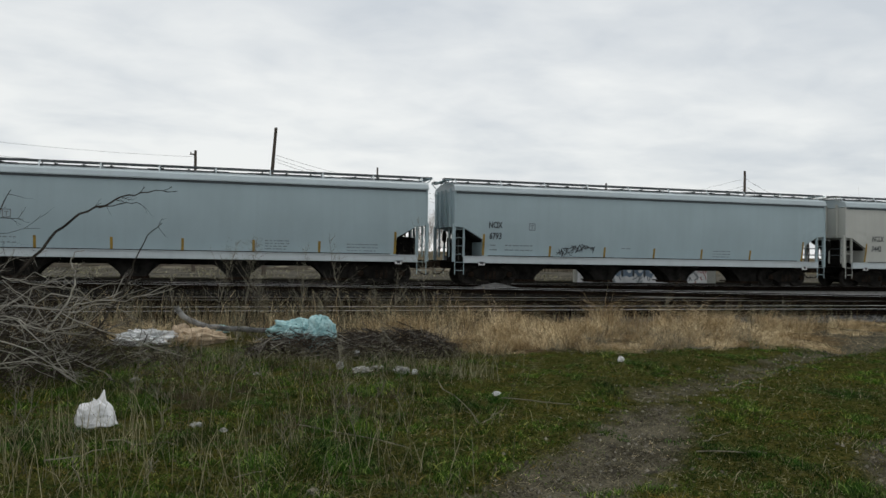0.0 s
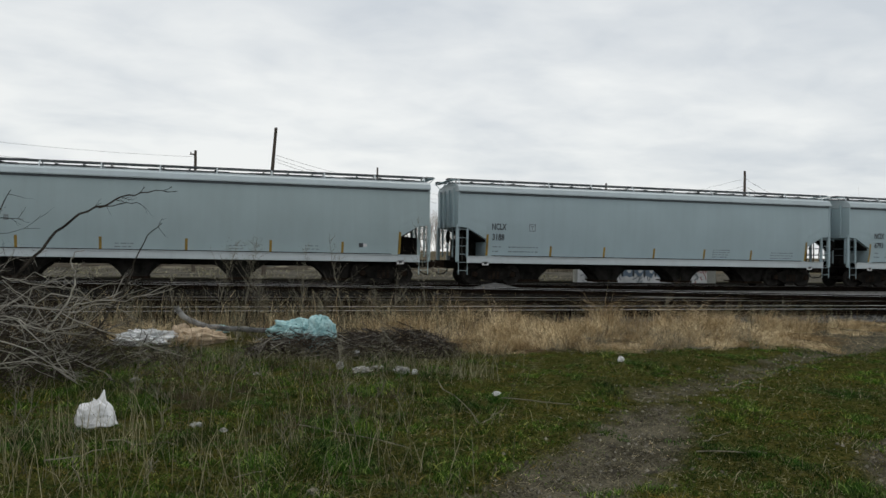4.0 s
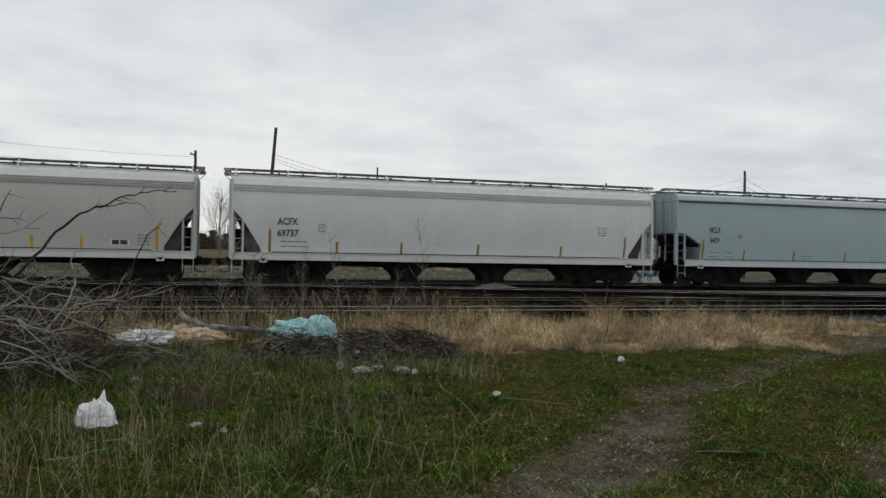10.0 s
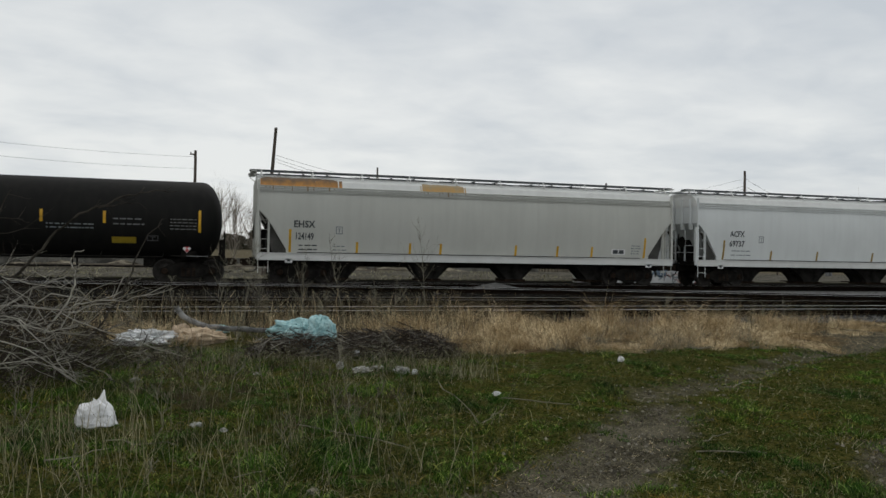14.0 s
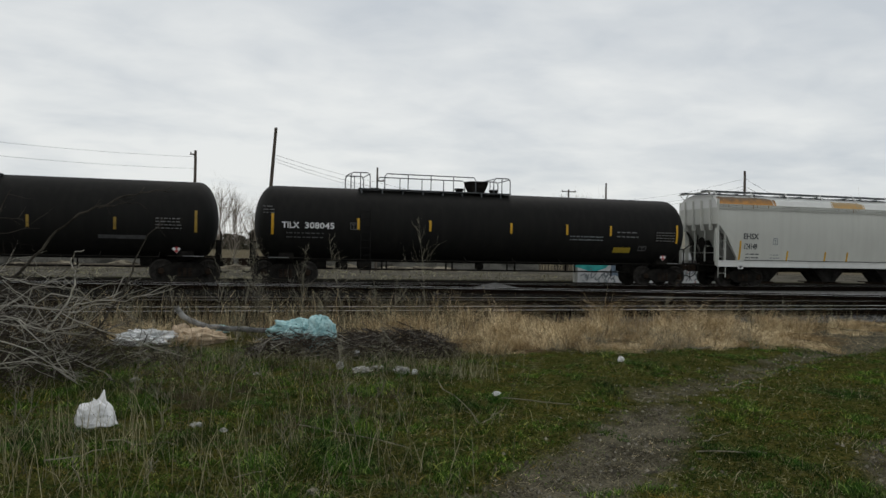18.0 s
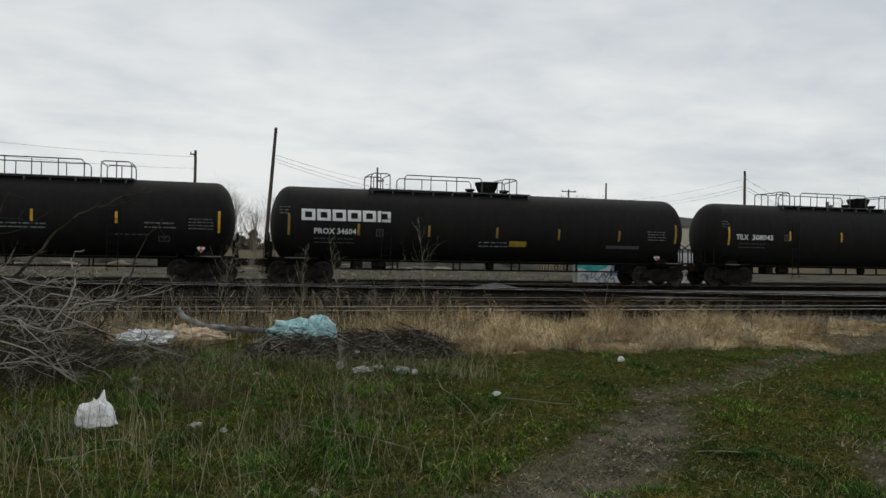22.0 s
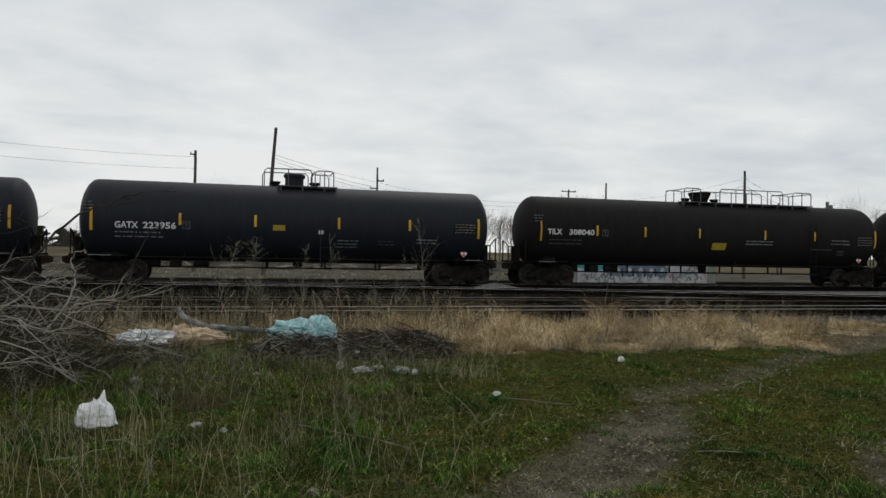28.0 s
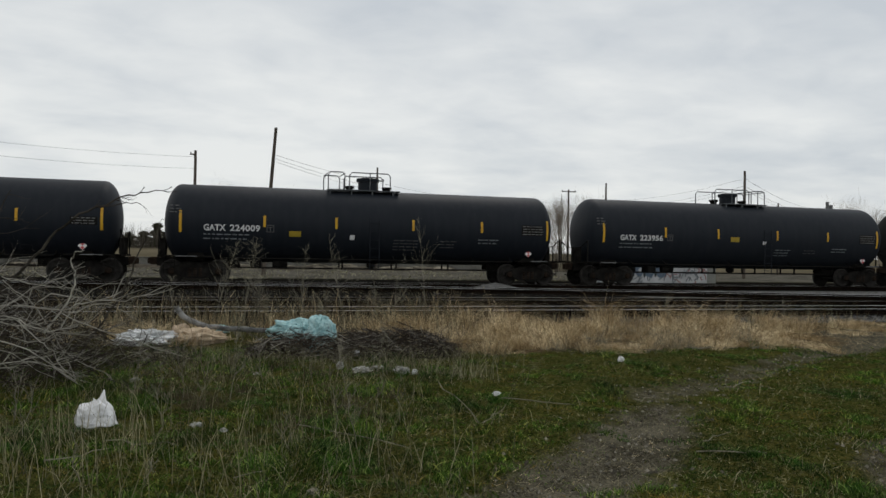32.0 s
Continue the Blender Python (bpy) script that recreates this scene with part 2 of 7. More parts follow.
GREEN = grass_material("spring_grass", [(0.0, (0.009, 0.020, 0.004)), (0.35, (0.025, 0.054, 0.010)), (0.62, (0.058, 0.112, 0.022)), (0.84, (0.105, 0.145, 0.05)), (1.0, (0.42, 0.40, 0.21))],
                       (0.70, 0.62, 0.40), (0.93, 1.30, 0.68))
POLE = mat("weathered_pole_wood", (0.05, 0.042, 0.036), (0.13, 0.11, 0.09), 0.9, 0, 4, 40, 0.3, (1, 1, 0.1))
SLEEPER = mat("creosoted_timber", (0.004, 0.0036, 0.003), (0.016, 0.0135, 0.011), 0.95, 0, 3, 40, 0.3, (0.3, 1, 1), spec=0.03)
# dark grey that holds the shade of the recessed car ends
PLATE_DARK = mat("shade_grey_plate", (0.035, 0.034, 0.032), (0.10, 0.098, 0.09), 0.9, 0, 2, 30, 0.1)
STONE = mat("crushed_stone", (0.10, 0.10, 0.10), (0.26, 0.255, 0.25), 0.95, 0, 8, 60, 0.2, island=(0.07, 0.068, 0.065))
STONE_HEAP = mat("dusty_grey_gravel", (0.05, 0.05, 0.049), (0.15, 0.148, 0.143), 0.95, 0, 5, 40, 0.4)
STONE_PALE = mat("pale_crushed_stone", (0.15, 0.137, 0.108), (0.28, 0.26, 0.21), 0.95, 0, 8, 60, 0.2, island=(0.12, 0.11, 0.088))
CONCRETE = mat("pale_concrete", (0.22, 0.222, 0.2), (0.36, 0.36, 0.325), 0.9, 0, 0.6, 14, 0.1, (1, 1, 0.6))
BEIGE = mat("beige_metal_cladding", (0.47, 0.43, 0.33), (0.58, 0.54, 0.43), 0.7, 0, 1, 20, 0.05)
ROOF_GREY = mat("grey_roofing", (0.11, 0.11, 0.11), (0.18, 0.18, 0.18), 0.8, 0, 1, 20, 0.1)
TEAL_PAINT = mat("teal_spray_paint", (0.02, 0.27, 0.26), (0.06, 0.48, 0.45), 0.6, 0, 2, 20, 0.0)
BLUE_PAINT = mat("slate_blue_spray_paint", (0.10, 0.14, 0.19), (0.2, 0.26, 0.33), 0.6, 0, 2, 20, 0.0)
RED_PAINT = mat("dull_red_spray_paint", (0.27, 0.12, 0.11), (0.42, 0.22, 0.2), 0.6, 0, 2, 20, 0.0)
WHITE_PAINT = mat("white_spray_paint", (0.42, 0.43, 0.43), (0.72, 0.72, 0.72), 0.6, 0, 1.2, 14, 0.0)
BAG_WHITE = mat("thin_white_plastic", (0.62, 0.62, 0.63), (0.82, 0.82, 0.82), 0.4, 0, 6, 50, 0.1)
SHEET_WHITE = mat("dirty_white_sheet", (0.40, 0.41, 0.41), (0.78, 0.79, 0.79), 0.6, 0, 5, 30, 0.6, mottle=0.6)
FOAM_TAN = mat("tan_foam", (0.40, 0.30, 0.2), (0.62, 0.5, 0.37), 0.9, 0, 7, 60, 0.3)
TEAL_CLOTH = mat("faded_teal_tarpaulin", (0.17, 0.34, 0.355), (0.44, 0.64, 0.645), 0.7, 0, 7, 24, 0.9, spread=0.16, mottle=0.7)
GUTTER = mat("dull_grey_plastic", (0.08, 0.08, 0.08), (0.33, 0.33, 0.32), 0.8, 0, 5, 50, 0.3, spread=0.16, mottle=0.7, spec=0.1)
LITTER = mat("littered_paper", (0.16, 0.16, 0.145), (0.50, 0.50, 0.46), 0.8, 0, 14, 60, 0.2, spread=0.14)


def ground_material():
    """Soil, grass roots, straw, cinders and far gravel, laid out by the ground's own zones."""
    m = bpy.data.materials.new("open_ground")
    m.use_nodes = True
    n, l = m.node_tree.nodes, m.node_tree.links
    b = n["Principled BSDF"]
    b.inputs["Roughness"].default_value, b.inputs["Specular IOR Level"].default_value = 0.95, 0.0
    co = n.new("ShaderNodeTexCoord")

    def noise_at(s, d=6, stretch=None):
        t = n.new("ShaderNodeTexNoise")
        t.inputs["Scale"].default_value, t.inputs["Detail"].default_value = s, d
        t.inputs["Roughness"].default_value = 0.68
        if stretch:
            mp = n.new("ShaderNodeMapping")
            mp.inputs["Scale"].default_value = stretch
            l.new(co.outputs["Object"], mp.inputs["Vector"])
            l.new(mp.outputs[0], t.inputs["Vector"])
        else:
            l.new(co.outputs["Object"], t.inputs["Vector"])
        return t.outputs["Fac"]

    def two(fac, a, c, lo=0.35, hi=0.65):
        r = n.new("ShaderNodeValToRGB")
        r.color_ramp.elements[0].position, r.color_ramp.elements[0].color = lo, (*a, 1)
        r.color_ramp.elements[1].position, r.color_ramp.elements[1].color = hi, (*c, 1)
        l.new(fac, r.inputs[0])
        return r.outputs[0]

    def over(below, above, zone):
        a = n.new("ShaderNodeAttribute")
        a.attribute_name = zone
        mx = n.new("ShaderNodeMix")
        mx.data_type = "RGBA"
        # a ragged edge: the zone's weight is shifted by noise
        s = n.new("ShaderNodeMath")
        s.operation = "ADD"
        sub = n.new("ShaderNodeMapRange")
        sub.inputs["From Min"].default_value, sub.inputs["From Max"].default_value = 0.3, 0.7
        sub.inputs["To Min"].default_value, sub.inputs["To Max"].default_value = -0.3, 0.3
        l.new(noise_at(2.3, 8), sub.inputs["Value"])
        l.new(a.outputs["Fac"], s.inputs[0])
        l.new(sub.outputs[0], s.inputs[1])
        sh = n.new("ShaderNodeMapRange")
        sh.inputs["From Min"].default_value, sh.inputs["From Max"].default_value = 0.3, 0.7
        l.new(s.outputs[0], sh.inputs["Value"])
        l.new(sh.outputs[0], mx.inputs[0])
        l.new(below, mx.inputs[6])
        l.new(above, mx.inputs[7])
        return mx.outputs[2]

    def blend(a, c, k):
        ad = n.new("ShaderNodeMix")
        ad.inputs[0].default_value = k
        l.new(a, ad.inputs[2])
        l.new(c, ad.inputs[3])
        return ad.outputs[0]

    def grit(s):
        v = n.new("ShaderNodeTexVoronoi")
        v.inputs["Scale"].default_value = s
        l.new(co.outputs["Object"], v.inputs["Vector"])
        sp = n.new("ShaderNodeSeparateColor")
        l.new(v.outputs["Color"], sp.inputs[0])
        return sp.outputs[0]

    turf = two(blend(noise_at(3.2, 11), grit(42), 0.38), (0.007, 0.013, 0.0025), (0.082, 0.076, 0.023), 0.34, 0.70)
    dirt = two(blend(noise_at(1.9, 14), grit(85), 0.26), (0.014, 0.0122, 0.008), (0.146, 0.132, 0.094), 0.34, 0.70)
    straw = two(noise_at(9), (0.03, 0.022, 0.012), (0.16, 0.115, 0.062))
    # dark cinders, blackened further to paint the shade under the train
    cinder = two(noise_at(9), (0.003, 0.0028, 0.0025), (0.015, 0.0138, 0.012))
    pale = two(noise_at(14), (0.07, 0.07, 0.064), (0.27, 0.266, 0.255))
    yard = two(noise_at(0.9, 10, (0.35, 1.0, 1.0)), (0.022, 0.020, 0.016), (0.16, 0.15, 0.125), 0.36, 0.66)
    field = two(noise_at(0.08), (0.075, 0.065, 0.043), (0.14, 0.12, 0.082))
    c = over(turf, straw, "dry")
    c = over(c, dirt, "bare")
    c = over(c, cinder, "cinder")
    c = over(c, pale, "pale")
    c = over(c, yard, "yard")
    c = over(c, field, "field")
    l.new(c, b.inputs["Base Color"])
    bp = n.new("ShaderNodeBump")
    bp.inputs["Strength"].default_value, bp.inputs["Distance"].default_value = 0.6, 0.012
    l.new(blend(noise_at(60, 5), grit(90), 0.25), bp.inputs["Height"])
    l.new(bp.outputs[0], b.inputs["Normal"])
    return m


GROUND = ground_material()


# ---- mesh helpers ----
def finish(name, bm, material, smooth=False):
    me = bpy.data.meshes.new(name)
    bm.normal_update()
    bm.to_mesh(me)
    bm.free()
    if smooth:
        me.polygons.foreach_set("use_smooth", [True] * len(me.polygons))
    me.materials.append(material)
    return me


def part(name, bm, material, parent=None, label="", smooth=False):
    ob = new(name, finish(name, bm, material, smooth))
    if parent:
        ob.parent = parent
    return tagged(ob, label)


def piece(name, me, parent, m=None, label=""):
    """A part on a mesh that it shares with others."""
    ob = new(name, me)
    ob.parent = parent
    if m is not None:
        ob.matrix_basis = m
    return tagged(ob, label)


def raw(name, verts, faces, material, parent=None, smooth=False, label=""):
    me = bpy.data.meshes.new(name)
    me.from_pydata([tuple(v) for v in verts], [], faces)
    if smooth:
        me.polygons.foreach_set("use_smooth", [True] * len(me.polygons))
    me.materials.append(material)
    me.update()
    ob = new(name, me)
    if parent:
        ob.parent = parent
    return tagged(ob, label)


def box(bm, x0, x1, y0, y1, z0, z1, bevel=0.0):
    v = [bm.verts.new((x, y, z)) for x in (x0, x1) for y in (y0, y1) for z in (z0, z1)]
    fs = [bm.faces.new([v[i] for i in q]) for q in ((0, 1, 3, 2), (4, 6, 7, 5), (0, 4, 5, 1), (2, 3, 7, 6), (0, 2, 6, 4), (1, 5, 7, 3))]
    if bevel:
        es = list({e for q in fs for e in q.edges})
        bmesh.ops.bevel(bm, geom=es, offset=bevel, segments=1, affect="EDGES")
    return bm


def prism(bm, pts, y0, y1):
    """A flat outline in x and z, drawn out from y0 to y1."""
    a = [bm.verts.new((x, y0, z)) for x, z in pts]
    c = [bm.verts.new((x, y1, z)) for x, z in pts]
    k = len(pts)
    bm.faces.new(a)
    bm.faces.new(c[::-1])
    for i in range(k):
        j = (i + 1) % k
        bm.faces.new((a[i], c[i], c[j], a[j]))
    return bm


def tube(bm, pts, r, seg=6, r1=None, cap=True):
    """A round bar along a line of points, tapering from r to r1."""
    pts = [Vector(p) for p in pts]
    r1 = r if r1 is None else r1
    rings, side = [], None
    for i, p in enumerate(pts):
        d = (pts[min(i + 1, len(pts) - 1)] - pts[max(i - 1, 0)]).normalized()
        if side is None:
            side = d.cross(Vector((0.31, 0.77, 0.55))).normalized()
        side = (side - d * side.dot(d)).normalized()
        up = d.cross(side)
        rr = r + (r1 - r) * i / max(1, len(pts) - 1)
        rings.append([bm.verts.new(p + rr * (math.cos(a) * side + math.sin(a) * up)) for a in (2 * math.pi * k / seg for k in range(seg))])
    for a, c in zip(rings, rings[1:]):
        for k in range(seg):
            bm.faces.new((a[k], a[(k + 1) % seg], c[(k + 1) % seg], c[k]))
    if cap and seg > 2:
        bm.faces.new(rings[0][::-1])
        bm.faces.new(rings[-1])
    return bm


def turned(bm, profile, axis="Z", seg=24, at=(0, 0, 0)):
    """A body of rotation: (radius, height) pairs round an axis."""
    at = Vector(at)
    rings = []
    for r, h in profile:
        ring = []
        for k in range(seg):
            a = 2 * math.pi * k / seg
            c, s = r * math.cos(a), r * math.sin(a)
            ring.append(bm.verts.new(at + Vector({"Z": (c, s, h), "Y": (s, h, c), "X": (h, c, s)}[axis])))
        rings.append(ring)
    for a, c in zip(rings, rings[1:]):
        for k in range(seg):
            bm.faces.new((a[k], a[(k + 1) % seg], c[(k + 1) % seg], c[k]))
    bm.faces.new(rings[0][::-1])
    bm.faces.new(rings[-1])
    return bm


B = bmesh.new


# ---- the train ----
RAIL_Z, TRACK_Y, SPEED = 0.45, 33.0, 5.3466
CARS, WHEELS = [], []


def rolled(t):
    """How far the train has gone since the middle of the clip: it gains a little speed on the way."""
    u = (t - 16) / 16
    return SPEED * 16 * (u + 0.00873 * u * u - 0.00432 * u ** 3)


def sheet(bm, x0, x1, z0, z1, surf, steps=3, lift=0.008):
    rows = []
    for i in range(steps + 1):
        z = z0 + (z1 - z0) * i / steps
        y = surf(z) - lift
        rows.append((bm.verts.new((x0, y, z)), bm.verts.new((x1, y, z))))
    for a, c in zip(rows, rows[1:]):
        bm.faces.new((a[0], a[1], c[1], c[0]))


def decal(name, x0, x1, z0, z1, material, parent, surf, label="", lift=0.008):
    bm = B()
    sheet(bm, x0, x1, z0, z1, surf, 4, lift)
    return part(name, bm, material, parent, label)


def stencil(parent, x0, x1, z, rows, material, surf, step=0.13, high=0.065, seed=1):
    """Lines of small print, too small to read, as broken bars."""
    rnd = random.Random(seed)
    bm = B()
    for i in range(rows):
        x, zz = x0, z - i * step
        while x < x1 - 0.08:
            w = min(rnd.uniform(0.06, 0.26), x1 - x)
            sheet(bm, x, x + w, zz - high * 0.36, zz + high * 0.36, surf, 1)
            x += w + rnd.uniform(0.03, 0.08)
    return tagged(part("stencil_text", bm, material, parent), "lines of small stencilled print", kind="stuff")


def frame_mark(parent, x, z, w, h, material, surf):
    bm = B()
    k = 0.035
    for a in ((x - w / 2, x + w / 2, z + h / 2 - k, z + h / 2), (x - w / 2, x + w / 2, z - h / 2, z - h / 2 + k),
              (x - w / 2, x - w / 2 + k, z - h / 2, z + h / 2), (x + w / 2 - k, x + w / 2, z - h / 2, z + h / 2),
              (x - w / 4, x + w / 4, z + h / 8, z + h / 8 + k), (x - k / 2, x + k / 2, z - h / 3, z + h / 8)):
        sheet(bm, *a, surf, 1)
    return part("stencil_box", bm, material, parent, "small stencilled box outline")


def letters(parent, body, x, z, high, material, surf, width, label=""):
    """Stencilled words, drawn to the given height and overall width."""
    cu = bpy.data.curves.new("lettering", "FONT")
    cu.body, cu.size, cu.resolution_u = body, high / 0.70, 2
    cu.offset = high * 0.034
    tmp = bpy.data.objects.new("lettering", cu)
    scene.collection.objects.link(tmp)
    me = bpy.data.meshes.new_from_object(tmp)
    bpy.data.objects.remove(tmp)
    bpy.data.curves.remove(cu)
    x_lo, x_hi = min(v.co.x for v in me.vertices), max(v.co.x for v in me.vertices)
    wide = width / (x_hi - x_lo)
    for v in me.vertices:
        px, pz = x + (v.co.x - x_lo) * wide, z + v.co.y
        v.co = (px, surf(pz) - 0.013, pz)
    me.materials.clear()
    me.materials.append(material)
    ob = new("lettering", me)
    ob.parent = parent
    return tagged(ob, label or "stencilled lettering " + body)


# wheels, side frames, springs: one mesh each for the whole train
bm = B()
for s in (-1, 1):
    turned(bm, [(0.12, s * 0.66), (0.43, s * 0.665), (0.485, s * 0.67), (0.485, s * 0.70), (0.458, s * 0.715), (0.45, s * 0.80), (0.40, s * 0.80), (0.36, s * 0.75), (0.17, s * 0.73), (0.14, s * 0.83)], "Y", 32)
turned(bm, [(0.085, -1.0), (0.085, 1.0)], "Y", 12)
WHEELSET_ME = finish("wheelset", bm, WHEEL, True)
bm = B()
for s in (-1,):
    turned(bm, [(0.13, s * 0.93), (0.13, s * 1.08), (0.10, s * 1.11), (0.03, s * 1.12)], "Y", 16)
    for k in range(3):
        a = 2 * math.pi * k / 3
        box(bm, 0.075 * math.cos(a) - 0.02, 0.075 * math.cos(a) + 0.02, s * 1.10, s * 1.13, 0.075 * math.sin(a) - 0.02, 0.075 * math.sin(a) + 0.02)
BEARING_ME = finish("bearing_cap", bm, STEEL_BROWN)
bm = B()
prism(bm, [(-1.07, -0.10), (-1.07, 0.10), (-0.78, 0.22), (-0.42, 0.36), (0.42, 0.36), (0.78, 0.22), (1.07, 0.10), (1.07, -0.10), (0.74, -0.09),
           (0.47, -0.25), (-0.47, -0.25), (-0.74, -0.09)], -0.07, 0.07)
box(bm, -0.36, 0.36, -0.11, 0.11, -0.27, -0.2)
SIDE_FRAME_ME = finish("side_frame", bm, STEEL_DARK)
bm = B()
for dx in (-0.2, 0, 0.2):
    for k in range(5):
        turned(bm, [(0.075, -0.19 + k * 0.07), (0.085, -0.17 + k * 0.07), (0.075, -0.145 + k * 0.07)], "Z", 10, (dx, 0, 0))
SPRING_ME = finish("spring_pack", bm, STEEL_BROWN)
bm = B()
box(bm, -0.2, 0.2, -1.05, 1.05, 0.1, 0.34, 0.03)
BOLSTER_ME = finish("bolster", bm, STEEL_DARK)
bm = B()
box(bm, -0.75, 0.2, -0.17, 0.17, -0.17, 0.17, 0.02)
prism(bm, [(0.2, -0.14), (0.2, 0.14), (0.55, 0.16), (0.72, 0.1), (0.72, -0.1), (0.55, -0.16)], -0.15, 0.13)
COUPLER_ME = finish("coupler", bm, STEEL_BROWN)
bm = B()
tube(bm, [(0, 0, 0), (0.08, 0, -0.14), (0.24, 0, -0.27), (0.42, 0, -0.3), (0.58, 0, -0.24)], 0.024, 8)
HOSE_ME = finish("brake_hose", bm, STEEL_DARK, True)


def truck(parent, x):
    t = new("truck")
    t.parent = parent
    t.location = (x, 0, 0.457)
    tagged(t, "grimy cast steel truck with two wheelsets")
    for dx in (-0.889, 0.889):
        w = piece("wheelset", WHEELSET_ME, t, pose(dx, 0, 0), "worn steel wheelset")
        WHEELS.append((w, dx))
    for y in (-1.0, 1.0):
        piece("side_frame", SIDE_FRAME_ME, t, pose(0, y, 0))
        piece("spring_pack", SPRING_ME, t, pose(0, y * 1.03, 0))
    for dx in (-0.889, 0.889):
        piece("bearing_cap", BEARING_ME, t, pose(dx, 0, 0))
        piece("bearing_cap", BEARING_ME, t, pose(dx, 0, 0, 0, 0, 180))
    piece("bolster", BOLSTER_ME, t, pose(0, 0, 0))


def running_gear(car, half, truck_in, draw=0.35):
    for s in (-1, 1):
        truck(car, s * (half - truck_in))
        flip = pose(0, 0, 0, 0, 0, 180) if s < 0 else pose(0, 0, 0)
        piece("coupler", COUPLER_ME, car, pose(s * (half + draw - 0.45), 0, 0.86) @ flip, "rusty knuckle coupler")
        piece("brake_hose", HOSE_ME, car, pose(s * (half + draw - 0.5), -0.3 * s, 0.72) @ flip, "drooping rubber brake hose")


def ladder(parent, x, y, z0, z1, wide, rungs, material, label=""):
    bm = B()
    for dx in (-wide / 2, wide / 2):
        tube(bm, [(x + dx, y, z0), (x + dx, y, z1)], 0.016, 6)
    for i in range(rungs):
        z = z0 + (z1 - z0) * (i + 0.5) / rungs
        tube(bm, [(x - wide / 2, y, z), (x + wide / 2, y, z)], 0.012, 5)
    return part("ladder", bm, material, parent, label)


def hopper_car(cx, half, paint, strip, label, style="trough", bays=4, rust_roof=(), vee=False):
    """A covered hopper. Local x runs forward, y away from the viewer, z up from the rail head; the origin is under its middle."""
    car = new("covered_hopper_car")
    tagged(car, label, "hopper car", "cars of the freight train")
    CARS.append((car, cx))
    if style == "trough":
        prof = [(1.43, 1.24), (1.525, 1.75), (1.59, 2.4), (1.61, 3.0), (1.60, 3.6), (1.565, 4.03)]
        roof = [(1.565, 4.05), (1.69, 4.04), (1.69, 4.09), (1.585, 4.27), (1.46, 4.33), (0.75, 4.46), (0, 4.5)]
        eave = 4.06
    else:
        prof = [(1.42, 1.24), (1.53, 1.75), (1.60, 2.4), (1.61, 3.0), (1.585, 3.45), (1.53, 3.8)]
        roof = [(1.53, 3.8), (1.56, 3.82), (1.56, 3.90), (1.50, 3.98), (1.36, 4.22), (1.12, 4.36), (0.6, 4.47), (0, 4.5)]
        eave = 3.82

    def surf(z, x=0.0):
        return -float(np.interp(z, [p[1] for p in prof], [p[0] for p in prof]))

    # body shell: sections along the car; at both ends its floor slopes up to the end wall
    cut = 1.32 if style == "trough" else 1.15
    cut_z = 1.98 if style == "trough" else 1.42
    end_z = 2.52 if style == "trough" else 2.72
    top_z, mid_z = (end_z, end_z - 0.04) if style == "trough" else (3.02, 2.55)
    stations = [(-half, top_z), (-half + 0.45, mid_z), (-half + cut, cut_z), (-half + cut + 0.01, 1.24)]
    k = 6
    stations += [(-half + cut + (2 * half - 2 * cut) * i / k, 1.24) for i in range(1, k)]
    stations += [(half - cut - 0.01, 1.24), (half - cut, cut_z), (half - 0.45, mid_z), (half, top_z)]
    bm = B()
    rings = []
    for x, zb in stations:
        zs = [zb + (prof[-1][1] - zb) * i / 9 for i in range(10)]
        near = [bm.verts.new((x, surf(z), z)) for z in zs]
        far = [bm.verts.new((x, -surf(z), z)) for z in zs[::-1]]
        rings.append(near + far)
    for a, c in zip(rings, rings[1:]):
        n = len(a)
        for i in range(n):
            j = (i + 1) % n
            bm.faces.new((a[i], c[i], c[j], a[j]))
    bm.faces.new(rings[0])
    bm.faces.new(rings[-1][::-1])
    for e in bm.edges:
        e.smooth = True
    body = part("body", bm, paint, car)
    body.data.polygons.foreach_set("use_smooth", [True] * len(body.data.polygons))
    body.data.set_sharp_from_angle(angle=radians(35))
    # roof
    bm = B()
    full = [(-y, z) for y, z in roof] + [(y, z) for y, z in roof[::-1][1:]]
    ends = []
    for x in (-half - 0.02, half + 0.02):
        ends.append([bm.verts.new((x, y, z)) for y, z in full])
    for i in range(len(full) - 1):
        bm.faces.new((ends[0][i], ends[1][i], ends[1][i + 1], ends[0][i + 1]))
    bm.faces.new(ends[0][::-1])
    bm.faces.new(ends[1])
    part("roof", bm, ROOF_BLUE if strip is STRIP_BLUE else strip, car, "pale rounded roof with an eave lip")
    # trough: dark band paints the shade under the eave, plus dust; round: real ribs
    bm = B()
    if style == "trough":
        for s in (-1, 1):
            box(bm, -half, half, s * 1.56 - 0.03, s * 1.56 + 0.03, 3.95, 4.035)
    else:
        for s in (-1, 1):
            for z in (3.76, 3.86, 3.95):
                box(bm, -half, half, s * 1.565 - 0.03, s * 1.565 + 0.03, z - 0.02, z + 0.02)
    part("eave_rib_and_shade", bm, EAVE_DARK if style == "trough" else paint, car)
    def roof_y(z):
        return -float(np.interp(z, [p[1] for p in roof], [p[0] for p in roof]))

